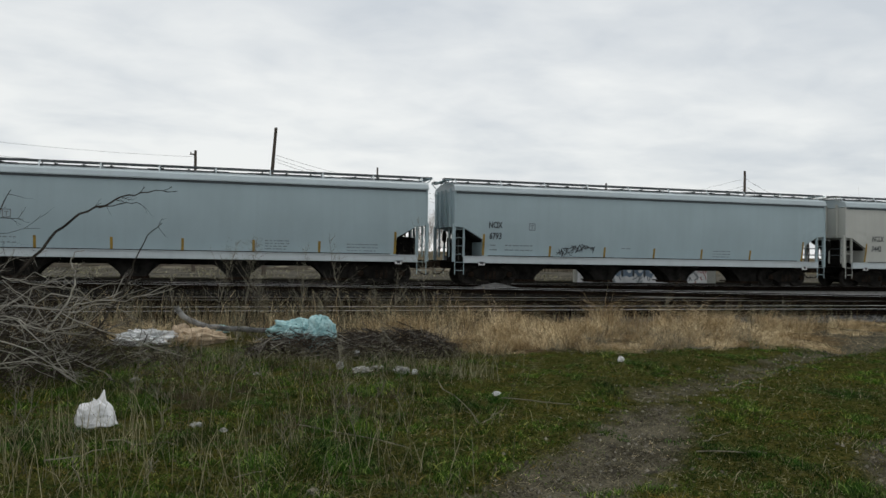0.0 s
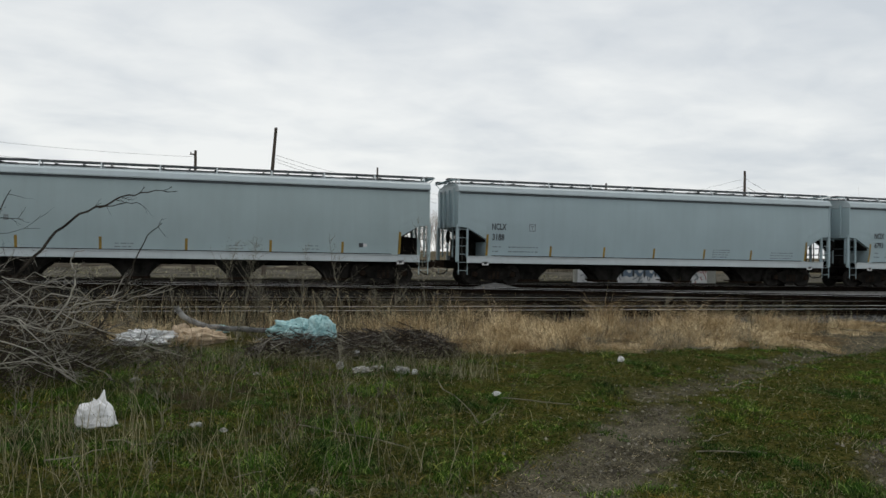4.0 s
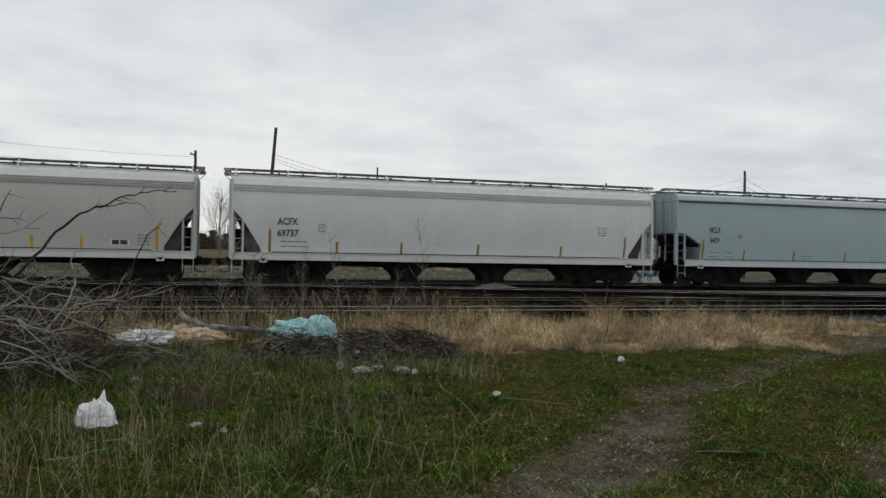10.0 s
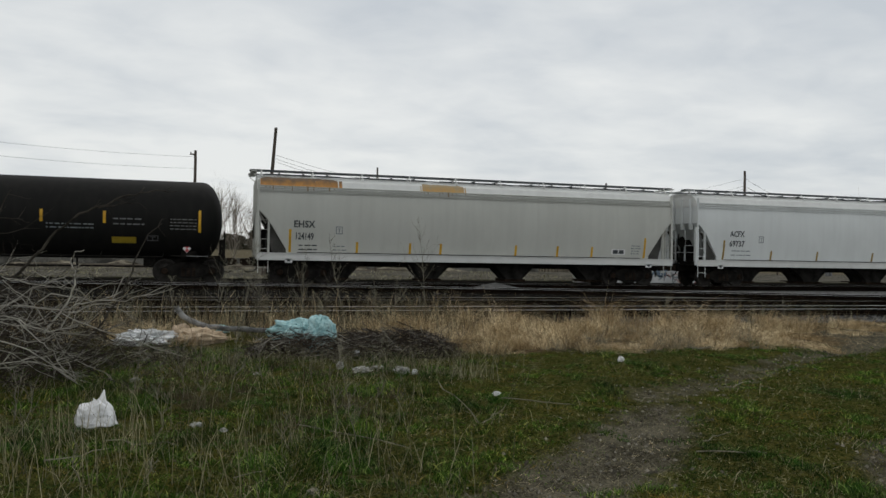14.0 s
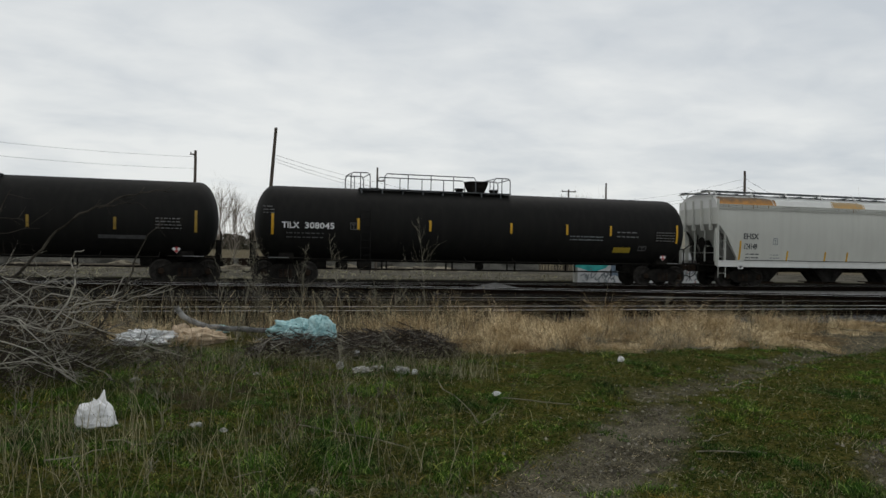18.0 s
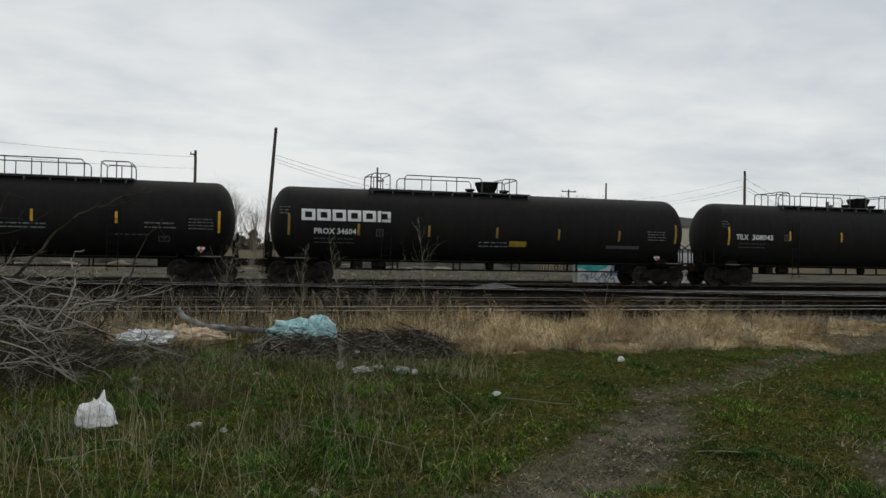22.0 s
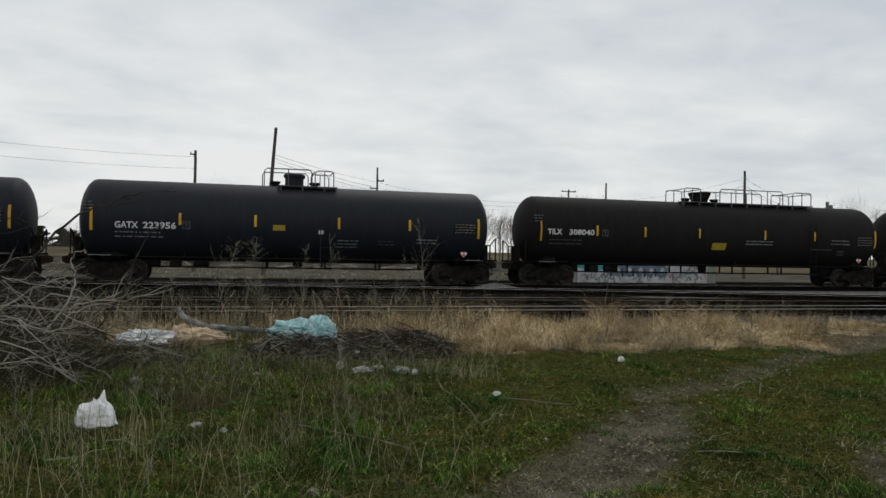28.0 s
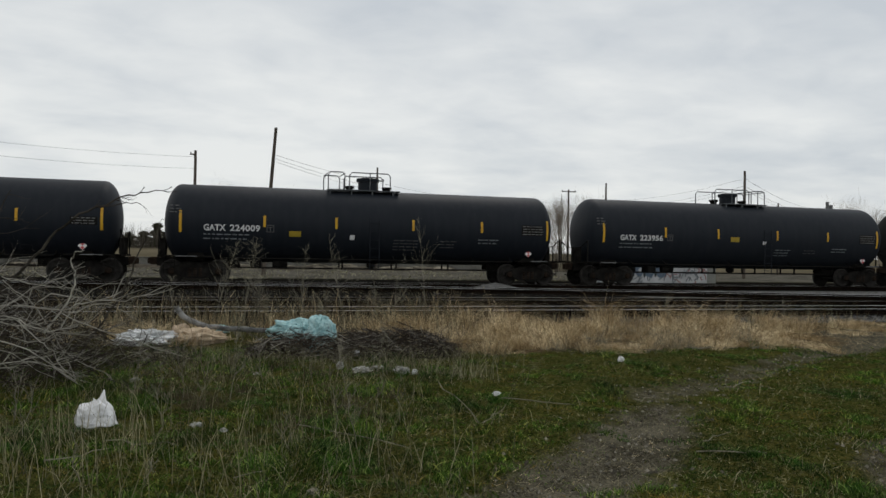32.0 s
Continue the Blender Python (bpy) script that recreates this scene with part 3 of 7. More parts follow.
    for i, (x0, x1, z0, z1, coat) in enumerate(rust_roof):
        rnd = random.Random(i + 71)
        bm = B()
        x, a, c = x0, 0.0, 0.0
        while x < x1:
            w = rnd.uniform(0.03, 0.07)
            a, c = a * 0.6 + rnd.uniform(-0.012, 0.006), c * 0.6 + rnd.uniform(-0.02, 0.01)
            gone = min(1.0, (x - x0) / 0.12, (x1 - x) / 0.5)
            if rnd.random() < 0.35 + gone:
                sheet(bm, x, x + w, z0 + a, max(z0 + a + 0.03, z1 + c - 0.1 * (1 - gone)), roof_y, 14, 0.014)
            x += w
        tagged(part("rust_patch", bm, coat, car, "patch of flaking orange rust"), kind="stuff")
        bm = B()
        x = x0
        while x < x1 - 0.1:
            w, drop = rnd.uniform(0.02, 0.07), rnd.uniform(0.02, 0.30) ** 1.3
            sheet(bm, x, x + w, 3.97 - drop, 3.985, roof_y if drop < 0.15 else lambda z: -1.60, 3, 0.012)
            x += w + rnd.uniform(0.03, 0.22)
        tagged(part("rust_streak", bm, RUST_STAIN, car, "thin run of rust stain"), kind="stuff")
    # running boards on brackets along the roof, hatches between them
    for s in (-1, 1):
        bm = B()
        box(bm, -half - 0.32, half + 0.32, s * 0.86 - 0.2, s * 0.86 + 0.2, 4.585, 4.65)
        part("running_board", bm, GRATING, car, "dark steel grating walkway")
    n = int(2 * half / 2.0)
    for i in range(n + 1):
        x = -half + 0.15 + (2 * half - 0.3) * i / n
        for s in (-1, 1):
            bm = B()
            tube(bm, [(x, s * 1.3, 4.33), (x, s * 1.08, 4.60), (x, s * 0.66, 4.60), (x, s * 0.62, 4.43)], 0.03, 5)
            part("board_bracket", bm, strip, car)
    n = 5
    for i in range(n):
        x = -half + 2 * half * (i + 0.5) / n
        bm = B()
        box(bm, x - 1.6, x + 1.6, -0.5, 0.5, 4.40, 4.555, 0.04)
        for dx in (-1.0, 0, 1.0):
            box(bm, x + dx - 0.04, x + dx + 0.04, -0.54, 0.54, 4.54, 4.59)
        part("roof_hatch", bm, GRATING, car)
    # end crossovers of the roof walkway
    for s in (-1, 1):
        bm = B()
        box(bm, s * (half + 0.16) - 0.13, s * (half + 0.16) + 0.13, -1.3, 1.3, 4.555, 4.583)
        for y in (-1.2, 1.2):
            tube(bm, [(s * half, y, 4.3), (s * (half + 0.26), y, 4.55)], 0.018, 5)
        part("end_platform", bm, paint, car)
    # side sills
    for s in (-1, 1):
        bm = B()
        x0 = half - 0.42 if style == "trough" else half
        y = s * 1.60
        box(bm, -x0, x0, y - 0.06, y + 0.06, 0.955, 1.245, 0.015)
        box(bm, -x0, x0, y - 0.1, y + 0.1, 1.235, 1.262)
        part("side_sill", bm, strip, car, "pale side sill")
    bm = B()
    box(bm, -half + 1.6, half - 1.6, -1.5, 1.5, 0.98, 1.30)
    box(bm, -half - 0.2, half + 0.2, -0.33, 0.33, 0.72, 1.05, 0.02)
    part("centre_sill", bm, STEEL_DARK, car)
    # end posts, ladders, slope-sheet braces, deck
    for s in (-1, 1):
        for y in (-1.52, 1.52):
            bm = B()
            box(bm, s * half - 0.07, s * half + 0.07, y - 0.06, y + 0.06, 1.0, end_z + 0.1, 0.01)
            box(bm, s * (half - 0.45) - 0.04, s * (half - 0.45) + 0.04, y - 0.04, y + 0.04, 1.2, end_z)
            part("end_post", bm, paint, car)
            ladder(car, s * (half - 0.24), y * 1.05, 0.45, end_z + 0.05, 0.40, 6, paint, "thin end ladder")
        for y in (-1.2, -0.4, 0.4, 1.2):
            bm = B()
            tube(bm, [(s * (half - 0.12), y, 1.2), (s * (half - 0.12), y, end_z)], 0.04, 6)
            part("end_strut", bm, paint, car)
        for y in (-1.05, -0.35, 0.35, 1.05):
            bm = B()
            box(bm, s * half - 0.09, s * half + 0.09, y - 0.05, y + 0.05, end_z, 4.2)
            part("end_rib", bm, paint, car)
        bm = B()
        box(bm, s * (half - 0.55) - 0.75, s * (half - 0.55) + 0.75, -1.5, 1.5, 1.0, 1.06)
        part("end_deck", bm, STEEL_DARK, car)
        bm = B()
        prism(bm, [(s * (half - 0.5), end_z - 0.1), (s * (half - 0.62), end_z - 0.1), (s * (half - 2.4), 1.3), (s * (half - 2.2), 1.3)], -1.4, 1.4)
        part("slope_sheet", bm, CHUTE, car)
        # added dark plate that blocks the view through the end opening
        bm = B()
        prism(bm, [(s * (half - a), z) for a, z in ((2.3, 1.05), (2.3, 1.35), (1.0, end_z - 0.42), (0.15, end_z - 0.5), (0.15, 1.05))], -0.05, 0.05)
        part("added_dark_web", bm, STEEL_DARK, car)
        bm = B()
        box(bm, s * (half - 0.75) - 0.3, s * (half - 0.75) + 0.3, -0.5, 0.15, 1.1, 1.45, 0.03)
        tube(bm, [(s * (half - 0.9), 0.5, 1.25), (s * (half - 0.9), 1.2, 1.25)], 0.16, 10)
        part("brake_gear", bm, STEEL_DARK, car)
    for s in (-1, 1):
        for y in (-1.57, 1.57):
            bm = B()
            box(bm, s * (half - 0.03) - 0.04, s * (half - 0.03) + 0.04, y - 0.05, y + 0.05, end_z - 0.02 if style == "trough" else 1.0, 4.06 if style == "trough" else 4.2, 0.008)
            part("corner_strip", bm, paint, car, "upright corner strip")
        for k, y in enumerate((-0.95, -0.6, 0.2, 0.65, 1.0)):
            bm = B()
            x = s * (half - 0.42 - 0.13 * (k % 3))
            tube(bm, [(x, y, 1.05), (x + s * 0.05, y, 1.7), (x - s * 0.02 * k, y, end_z - 0.1)], 0.028, 5)
            part("brake_pipe", bm, STEEL_DARK if k % 2 else PLATE_DARK, car)
        bm = B()
        tube(bm, [(s * (half - 0.1), -1.45, 1.62), (s * (half - 0.1), 1.45, 1.62)], 0.014, 5)
        tube(bm, [(s * (half - 0.1), -1.45, 1.95), (s * (half - 0.1), 1.45, 1.95)], 0.014, 5)
        # trough grab irons are dimmed with the eave's shade colour
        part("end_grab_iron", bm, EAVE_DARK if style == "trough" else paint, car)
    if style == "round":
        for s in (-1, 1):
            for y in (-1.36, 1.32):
                # the plate's shade beneath the overhang is put into its dark colour
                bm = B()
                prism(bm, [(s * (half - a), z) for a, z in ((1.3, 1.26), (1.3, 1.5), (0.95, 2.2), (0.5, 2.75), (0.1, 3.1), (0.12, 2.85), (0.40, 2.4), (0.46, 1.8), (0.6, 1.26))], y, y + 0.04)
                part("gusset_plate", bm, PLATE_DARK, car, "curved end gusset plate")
    bm = B()
    turned(bm, [(0.28, -0.02), (0.30, 0.0), (0.28, 0.02)], "X", 18, (-half - 0.12, -0.5, 2.1))
    part("brake_wheel", bm, STEEL_DARK, car)
    # hopper chutes with arched openings between them
    for i in range(bays):
        c = (i - (bays - 1) / 2) * 4.0
        pts = []
        for k in range(11):
            z = 0.17 + 0.85 * k / 10
            pts.append((c + 2.0 - 0.5 - 1.05 * (1 - ((z - 0.17) / 0.86) ** 1.7), z))
        if vee:
            pts = [(c + 0.36, 0.17), (c + 0.42, 0.3), (c + 1.15, 1.02)]
        pts += [(2 * c - x, z) for x, z in pts[::-1]]
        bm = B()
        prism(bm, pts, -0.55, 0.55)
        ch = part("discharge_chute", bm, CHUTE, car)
        bm = B()
        box(bm, c - 0.5, c + 0.5, -0.62, 0.62, 0.13, 0.24)
        tube(bm, [(c - 0.15, -1.5, 0.22), (c - 0.15, 1.5, 0.22)], 0.03, 6)
        part("outlet_gate", bm, STEEL_BROWN, ch)
    running_gear(car, half, 1.85)
    for s in (-1, 1):
        bm = B()
        x = s * (half - 1.25)
        box(bm, x - 0.15, x + 0.15, -1.66, -1.62, 0.86, 1.04, 0.01)
        part("jacking_plate", bm, WHITE_SIGN, car, "small white plate")
        decal("plate_mark", x - 0.07, x + 0.07, 0.91, 0.99, INK_DARK, car, lambda z: -1.661, "", 0.003)
    return car, surf


def markers(car, surf, xs, z_tall, z_short, material, wide=0.10):
    for i, x in enumerate(xs):
        z0, z1 = z_tall if i in (0, len(xs) - 1) else z_short
        decal("reflector", x - wide / 2, x + wide / 2, z0, z1, material, car, lambda z: surf(z, x), "yellow reflective strip")


TALL, SHORT = (1.29, 2.22), (1.29, 1.76)
car, surf = hopper_car(124.17, 9.65, PAINT_CREAM, STRIP_BLUE, "pale grey covered hopper car with black stencilled marks")
letters(car, "NCLX", -7.96, 2.35, 0.27, INK_DARK, surf, 0.72)
letters(car, "3442", -7.96, 1.85, 0.27, INK_DARK, surf, 0.62)
markers(car, surf, [-8.3, -5.2, -2.5, 0.1, 2.6, 5.3, 8.4], TALL, SHORT, YELLOW_OLD)

car, surf = hopper_car(103.59, 9.68, PAINT_BLUE, STRIP_BLUE, "blue-grey covered hopper car with black scrawled graffiti on its side")
letters(car, "NCIX", -8.10, 2.50, 0.27, INK_DARK, surf, 0.62)
letters(car, "6793", -8.07, 2.02, 0.27, INK_DARK, surf, 0.56)
frame_mark(car, -6.08, 2.59, 0.3, 0.32, INK_FAINT, surf)
markers(car, surf, [-8.32, -5.17, -2.46, 0.10, 2.65, 5.36, 8.39], TALL, SHORT, YELLOW_OLD)
stencil(car, -8.02, -7.62, 1.75, 2, INK_FAINT, surf, 0.2, 0.06, 2)
stencil(car, -7.32, -6.02, 1.75, 2, INK_FAINT, surf, 0.2, 0.06, 3)
stencil(car, 3.28, 4.23, 1.68, 3, INK_FAINT, surf, 0.13, 0.05, 4)
stencil(car, -1.62, -1.12, 1.72, 1, INK_FAINT, surf, 0.13, 0.05, 5)
rnd = random.Random(5)
bm = B()
x = -4.75
while x < -3.1:
    for k in range(4):
        pts = [(x + rnd.uniform(-0.1, 0.25), 0, rnd.uniform(1.38, 1.78) + 0.1 * math.sin(x * 3)) for _ in range(3)]
        for p, q in zip(pts, pts[1:]):
            d = Vector(q) - Vector(p)
            side = Vector((-d.z, 0, d.x)).normalized() * 0.015
            vs = []
            for w in (Vector(p) + side, Vector(q) + side, Vector(q) - side, Vector(p) - side):
                vs.append(bm.verts.new((w.x, surf(w.z) - 0.011 - 0.0005 * k, w.z)))
            bm.faces.new(vs)
    x += 0.22
part("spray_scrawl", bm, INK_DARK, car, "black spray-painted scrawl")

car, surf = hopper_car(82.97, 9.74, PAINT_BLUE, STRIP_BLUE, "clean blue-grey covered hopper car with black stencilled marks")
letters(car, "NCLX", -8.19, 2.43, 0.27, INK_DARK, surf, 0.67)
letters(car, "3188", -8.16, 1.97, 0.27, INK_DARK, surf, 0.56)
frame_mark(car, -6.29, 2.55, 0.3, 0.32, INK_FAINT, surf)
markers(car, surf, [-8.38, -5.36, -2.71, -0.13, 2.57, 5.19, 8.36], TALL, SHORT, YELLOW_OLD)
stencil(car, -8.13, -7.73, 1.68, 2, INK_FAINT, surf, 0.2, 0.06, 6)
stencil(car, -7.38, -5.98, 1.68, 2, INK_FAINT, surf, 0.2, 0.06, 7)
stencil(car, 3.02, 3.97, 1.74, 4, INK_FAINT, surf, 0.11, 0.05, 8)
stencil(car, 6.32, 7.62, 1.66, 3, INK_FAINT, surf, 0.13, 0.05, 9)

car, surf = hopper_car(62.16, 9.79, PAINT_BLUE_DARK, STRIP_BLUE, "dusty blue-grey covered hopper car with black stencilled marks")
letters(car, "NCLX", -8.03, 2.56, 0.27, INK_DARK, surf, 0.60)
letters(car, "3439", -8.00, 2.07, 0.27, INK_DARK, surf, 0.52)
frame_mark(car, -6.34, 2.40, 0.16, 0.2, INK_FAINT, surf)
markers(car, surf, [-8.34, -6.03, -3.14, -0.03, 3.20, 6.11, 8.52], TALL, SHORT, YELLOW_OLD)
stencil(car, -8.01, -7.43, 1.62, 2, INK_FAINT, surf, 0.2, 0.06, 10)
stencil(car, -7.13, -6.63, 1.62, 2, INK_FAINT, surf, 0.2, 0.06, 11)
stencil(car, -2.63, -1.93, 1.52, 2, INK_FAINT, surf, 0.13, 0.05, 12)
stencil(car, 1.57, 2.27, 1.52, 2, INK_FAINT, surf, 0.13, 0.05, 13)
stencil(car, 4.57, 5.17, 1.56, 3, INK_FAINT, surf, 0.13, 0.05, 14)
decal("data_panel", 6.79, 6.97, 1.54, 1.72, INK_DARK, car, surf, "black data panel")
decal("data_panel", 6.98, 7.13, 1.56, 1.70, WHITE_SIGN, car, surf, "white data panel")

car, surf = hopper_car(41.62, 9.43, PAINT_GREY, STRIP_GREY, "light grey rounded covered hopper car with black marks", "round")
letters(car, "ACFX", -7.64, 2.40, 0.27, INK_DARK, surf, 0.82)
letters(car, "69737", -7.64, 1.93, 0.27, INK_DARK, surf, 0.85)
frame_mark(car, -5.85, 2.29, 0.28, 0.32, INK_FAINT, surf)
markers(car, surf, [-7.93, -5.21, -2.48, 0.94, 4.86, 8.03], TALL, SHORT, YELLOW_OLD)
stencil(car, -7.50, -6.40, 1.72, 2, INK_FAINT, surf, 0.2, 0.06, 15)
stencil(car, 6.62, 7.14, 2.62, 4, INK_FAINT, surf, 0.11, 0.06, 16)

car, surf = hopper_car(21.37, 9.45, PAINT_CREAM, STRIP_GREY, "weathered cream-grey covered hopper car with rusted patches on its roof", "round",
                       rust_roof=[(-9.4, -5.95, 3.98, 4.36, RUST), (-2.70, -0.58, 3.98, 4.32, RUST_PALE)], vee=True)
letters(car, "EHSX", -8.0, 2.31, 0.27, INK_DARK, surf, 0.86)
letters(car, "124149", -7.92, 1.82, 0.27, INK_DARK, surf, 0.72)
frame_mark(car, -6.16, 2.22, 0.28, 0.32, INK_FAINT, surf)
markers(car, surf, [-8.15, -5.40, -3.13, -1.78, 1.67, 3.67, 5.37, 8.05], TALL, SHORT, YELLOW)
stencil(car, -7.80, -7.00, 1.58, 2, INK_DARK, surf, 0.17, 0.07, 17)
stencil(car, -6.40, -5.80, 1.56, 2, INK_FAINT, surf, 0.15, 0.06, 18)
for x in (6.56, 6.86):
    decal("data_panel", x - 0.13, x + 0.13, 1.47, 1.65, INK_DARK, car, surf, "black data panel")
decal("data_panel_border", 6.36, 7.06, 1.44, 1.68, WHITE_SIGN, car, surf, "", 0.004)
stencil(car, 7.35, 7.85, 1.85, 4, INK_FAINT, surf, 0.12, 0.06, 19)


def tank_car(cx, half, r, zc, paint, label, rails, manway, platform, low_top=False, gate=0.0):
    """A tank car: a long cylinder with domed heads on stub sills, with a railed platform round its manway."""
    car = new("tank_car")
    tagged(car, label, "tank car", "cars of the freight train")
    CARS.append((car, cx))

    head = 0.66 if low_top else 0.78

    def surf(z, x=0.0):
        u = max(0.0, abs(x) - (half - head)) / head
        return -math.sqrt(max(0.01, r * r * (1 - min(u, 0.98) ** 2) - (z - zc) ** 2))

    prof = []
    for k in range(9):
        a = math.pi / 2 * k / 8
        prof.append((max(0.02, r * math.sin(a)), -half + head * (1 - math.cos(a))))
    prof += [(r, -half + head + (2 * half - 2 * head) * k / 5) for k in range(1, 5)]
    prof += [(rr, -h) for rr, h in prof[8::-1]]
    bm = B()
    turned(bm, prof, "X", 56, (0, 0, zc))
    part("tank_shell", bm, paint, car, "domed cylindrical tank", True)
    top = zc + r
    # manway bonnet and valves
    mx, mw, mz = manway
    bm = B()
    if low_top:
        turned(bm, [(mw * 0.84, top - 0.12), (mw * 0.84, mz - 0.16), (mw * 0.98, mz - 0.15), (mw, mz - 0.03), (mw * 0.9, mz), (mw * 0.3, mz + 0.03)], "Z", 24, (mx, 0, 0))
    else:
        turned(bm, [(mw * 0.82, top - 0.12), (mw * 0.84, top + 0.1), (mw * 1.02, top + 0.3), (mw * 1.15, mz - 0.04), (mw * 1.15, mz + 0.02), (mw * 0.3, mz + 0.06)], "Z", 24, (mx, 0, 0))
    part("manway_bonnet", bm, paint if low_top else STEEL_DARK, car, "black manway bonnet")
    for dx in (-0.8, 0.85):
        bm = B()
        turned(bm, [(0.16, top - 0.1), (0.16, top + 0.1), (0.22, top + 0.12), (0.22, top + 0.2)], "Z", 14, (mx + dx, 0, 0))
        part("valve_nozzle", bm, STEEL_DARK, car)
    bm = B()
    x0, x1 = platform
    for s in (-1, 1):
        box(bm, x0, x1, s * 0.62 - 0.2, s * 0.62 + 0.2, top - 0.05, top - 0.01)
        for k in range(int((x1 - x0) / 0.9) + 1):
            x = min(x0 + 0.1 + k * 0.9, x1 - 0.1)
            box(bm, x - 0.03, x + 0.03, s * 0.6 - 0.2, s * 0.6 + 0.3, top - 0.3, top - 0.04)
    part("top_platform", bm, GRATING, car, "dark grating platform")
    for x0, x1, z1, posts in rails:
        for s in (-1, 1):
            bm = B()
            y = s * 0.80
            tube(bm, [(x0, y, top - 0.06), (x0, y, z1 - 0.12), (x0 + 0.1, y, z1), (x1 - 0.1, y, z1), (x1, y, z1 - 0.12), (x1, y, top - 0.06)], 0.024, 6)
            for k in range(posts):
                x = x0 + (x1 - x0) * (k + 1) / (posts + 1)
                tube(bm, [(x, y, top - 0.05), (x, y, z1)], 0.022, 5)
            part("handrail", bm, GRATING, car, "thin steel handrail")
        for x in (x0, x1):
            if x1 - x0 < 1.3:
                bm = B()
                tube(bm, [(x, -0.8, z1 - 0.04), (x, 0.8, z1 - 0.04)], 0.022, 5)
                part("cross_rail", bm, GRATING, car)
    # stub sills, bolsters, end platforms, side rails
    for s in (-1, 1):
        bm = B()
        box(bm, min(s * (half - 3.0), s * (half + 0.25)), max(s * (half - 3.0), s * (half + 0.25)), -0.33, 0.33, 0.66, 1.0, 0.02)
        part("stub_sill", bm, STEEL_DARK, car)
        bm = B()
        xa = s * (half - 1.25)
        prism(bm, [(xa - 0.35, 0.9), (xa - 0.2, 1.75), (xa + 0.2, 1.75), (xa + 0.35, 0.9)], -0.98, 0.98)
        part("saddle", bm, STEEL_DARK, car)
        bm = B()
        xs = sorted((s * (half - 1.9), s * (half + 0.12)))
        box(bm, xs[0], xs[1], -1.5, -1.05, 1.04, 1.09)
        box(bm, xs[0], xs[1], 1.05, 1.5, 1.04, 1.09)
        box(bm, s * half - 0.15, s * half + 0.15, -1.5, 1.5, 1.02, 1.1)
        part("end_deck", bm, STEEL_DARK, car)
        bm = B()
        for y in (-1.42, -0.7, 0.7, 1.42):
            tube(bm, [(s * (half + 0.1), y, 1.05), (s * (half + 0.1), y, 2.05 if abs(y) > 1 else 1.75)], 0.03, 6)
        tube(bm, [(s * (half + 0.1), -1.42, 2.05), (s * (half + 0.1), -0.7, 1.75), (s * (half + 0.1), 0.7, 1.75), (s * (half + 0.1), 1.42, 2.05)], 0.025, 6)
        part("end_handrail", bm, STEEL_DARK, car)
        bm = B()
        box(bm, s * (half + 0.02) - 0.12, s * (half + 0.02) + 0.12, -0.3, 0.25, 1.1, 1.75, 0.03)
        part("brake_stand", bm, STEEL_DARK, car)
        ladder(car, s * (half - 0.3), -1.52, 0.4, 1.2, 0.4, 3, STEEL_DARK)
        decal("deck_edge_mark", s * (half - 0.9) - 0.42, s * (half - 0.9) + 0.42, 1.05, 1.08, INK_MID, car, lambda z: -1.5, "thin worn white edge line", 0.004)
    bm = B()
    L = half - 2.2
    for s in (-1, 1):
        tube(bm, [(-L, s * 1.45, 1.02), (L, s * 1.45, 1.02)], 0.026, 6)
        for k in range(8):
            x = -L + 2 * L * k / 7
            tube(bm, [(x, s * 1.45, 1.02), (x, s * 1.05, 1.2)], 0.02, 5)
    part("side_handrail", bm, STEEL_DARK, car, "long low handrail")
    bm = B()
    for s in (-1, 1):
        tube(bm, [(-L, s * 0.5, 0.62), (L, s * 0.5, 0.62)], 0.03, 6)
        for k in range(6):
            x = -L * 0.95 + 1.9 * L * k / 5
            box(bm, x - 0.03, x + 0.03, s * 0.5 - 0.03, s * 0.5 + 0.03, 0.58, 1.0)
    part("brake_pipe", bm, STEEL_DARK, car)
    bm = B()
    turned(bm, [(0.16, 0.68), (0.2, 0.72), (0.2, 0.98)], "Z", 16, (mx + 0.2, 0, 0))
    box(bm, mx + 0.1, mx + 0.3, -0.12, 0.12, 0.62, 0.7, 0.02)
    part("bottom_outlet", bm, STEEL_DARK, car)
    bm = B()
    box(bm, -half + 3.4, -half + 3.85, -0.75, -0.15, 0.62, 0.95, 0.04)
    part("brake_valve", bm, STEEL_DARK, car)
    bm = B()
    tube(bm, [(-half + 4.3, -0.45, 0.8), (-half + 4.9, -0.45, 0.8)], 0.15, 12)
    part("brake_reservoir", bm, STEEL_DARK, car)
    if not low_top:
        ladder(car, gate, -r - 0.03, 0.45, zc + 0.7, 0.40, 9, TANK_BLACK, "thin black side ladder")
    stencil(car, -half + 0.28, -half + 0.72, zc + 0.62, 3, INK_GREY, surf, 0.13, 0.06, 90 + int(half))
    if low_top:
        ladder(car, gate, -r - 0.02, 0.6, zc + 0.3, 0.40, 6, TANK_BLUE, "black side ladder")
    running_gear(car, half, 1.25)
    return car, surf


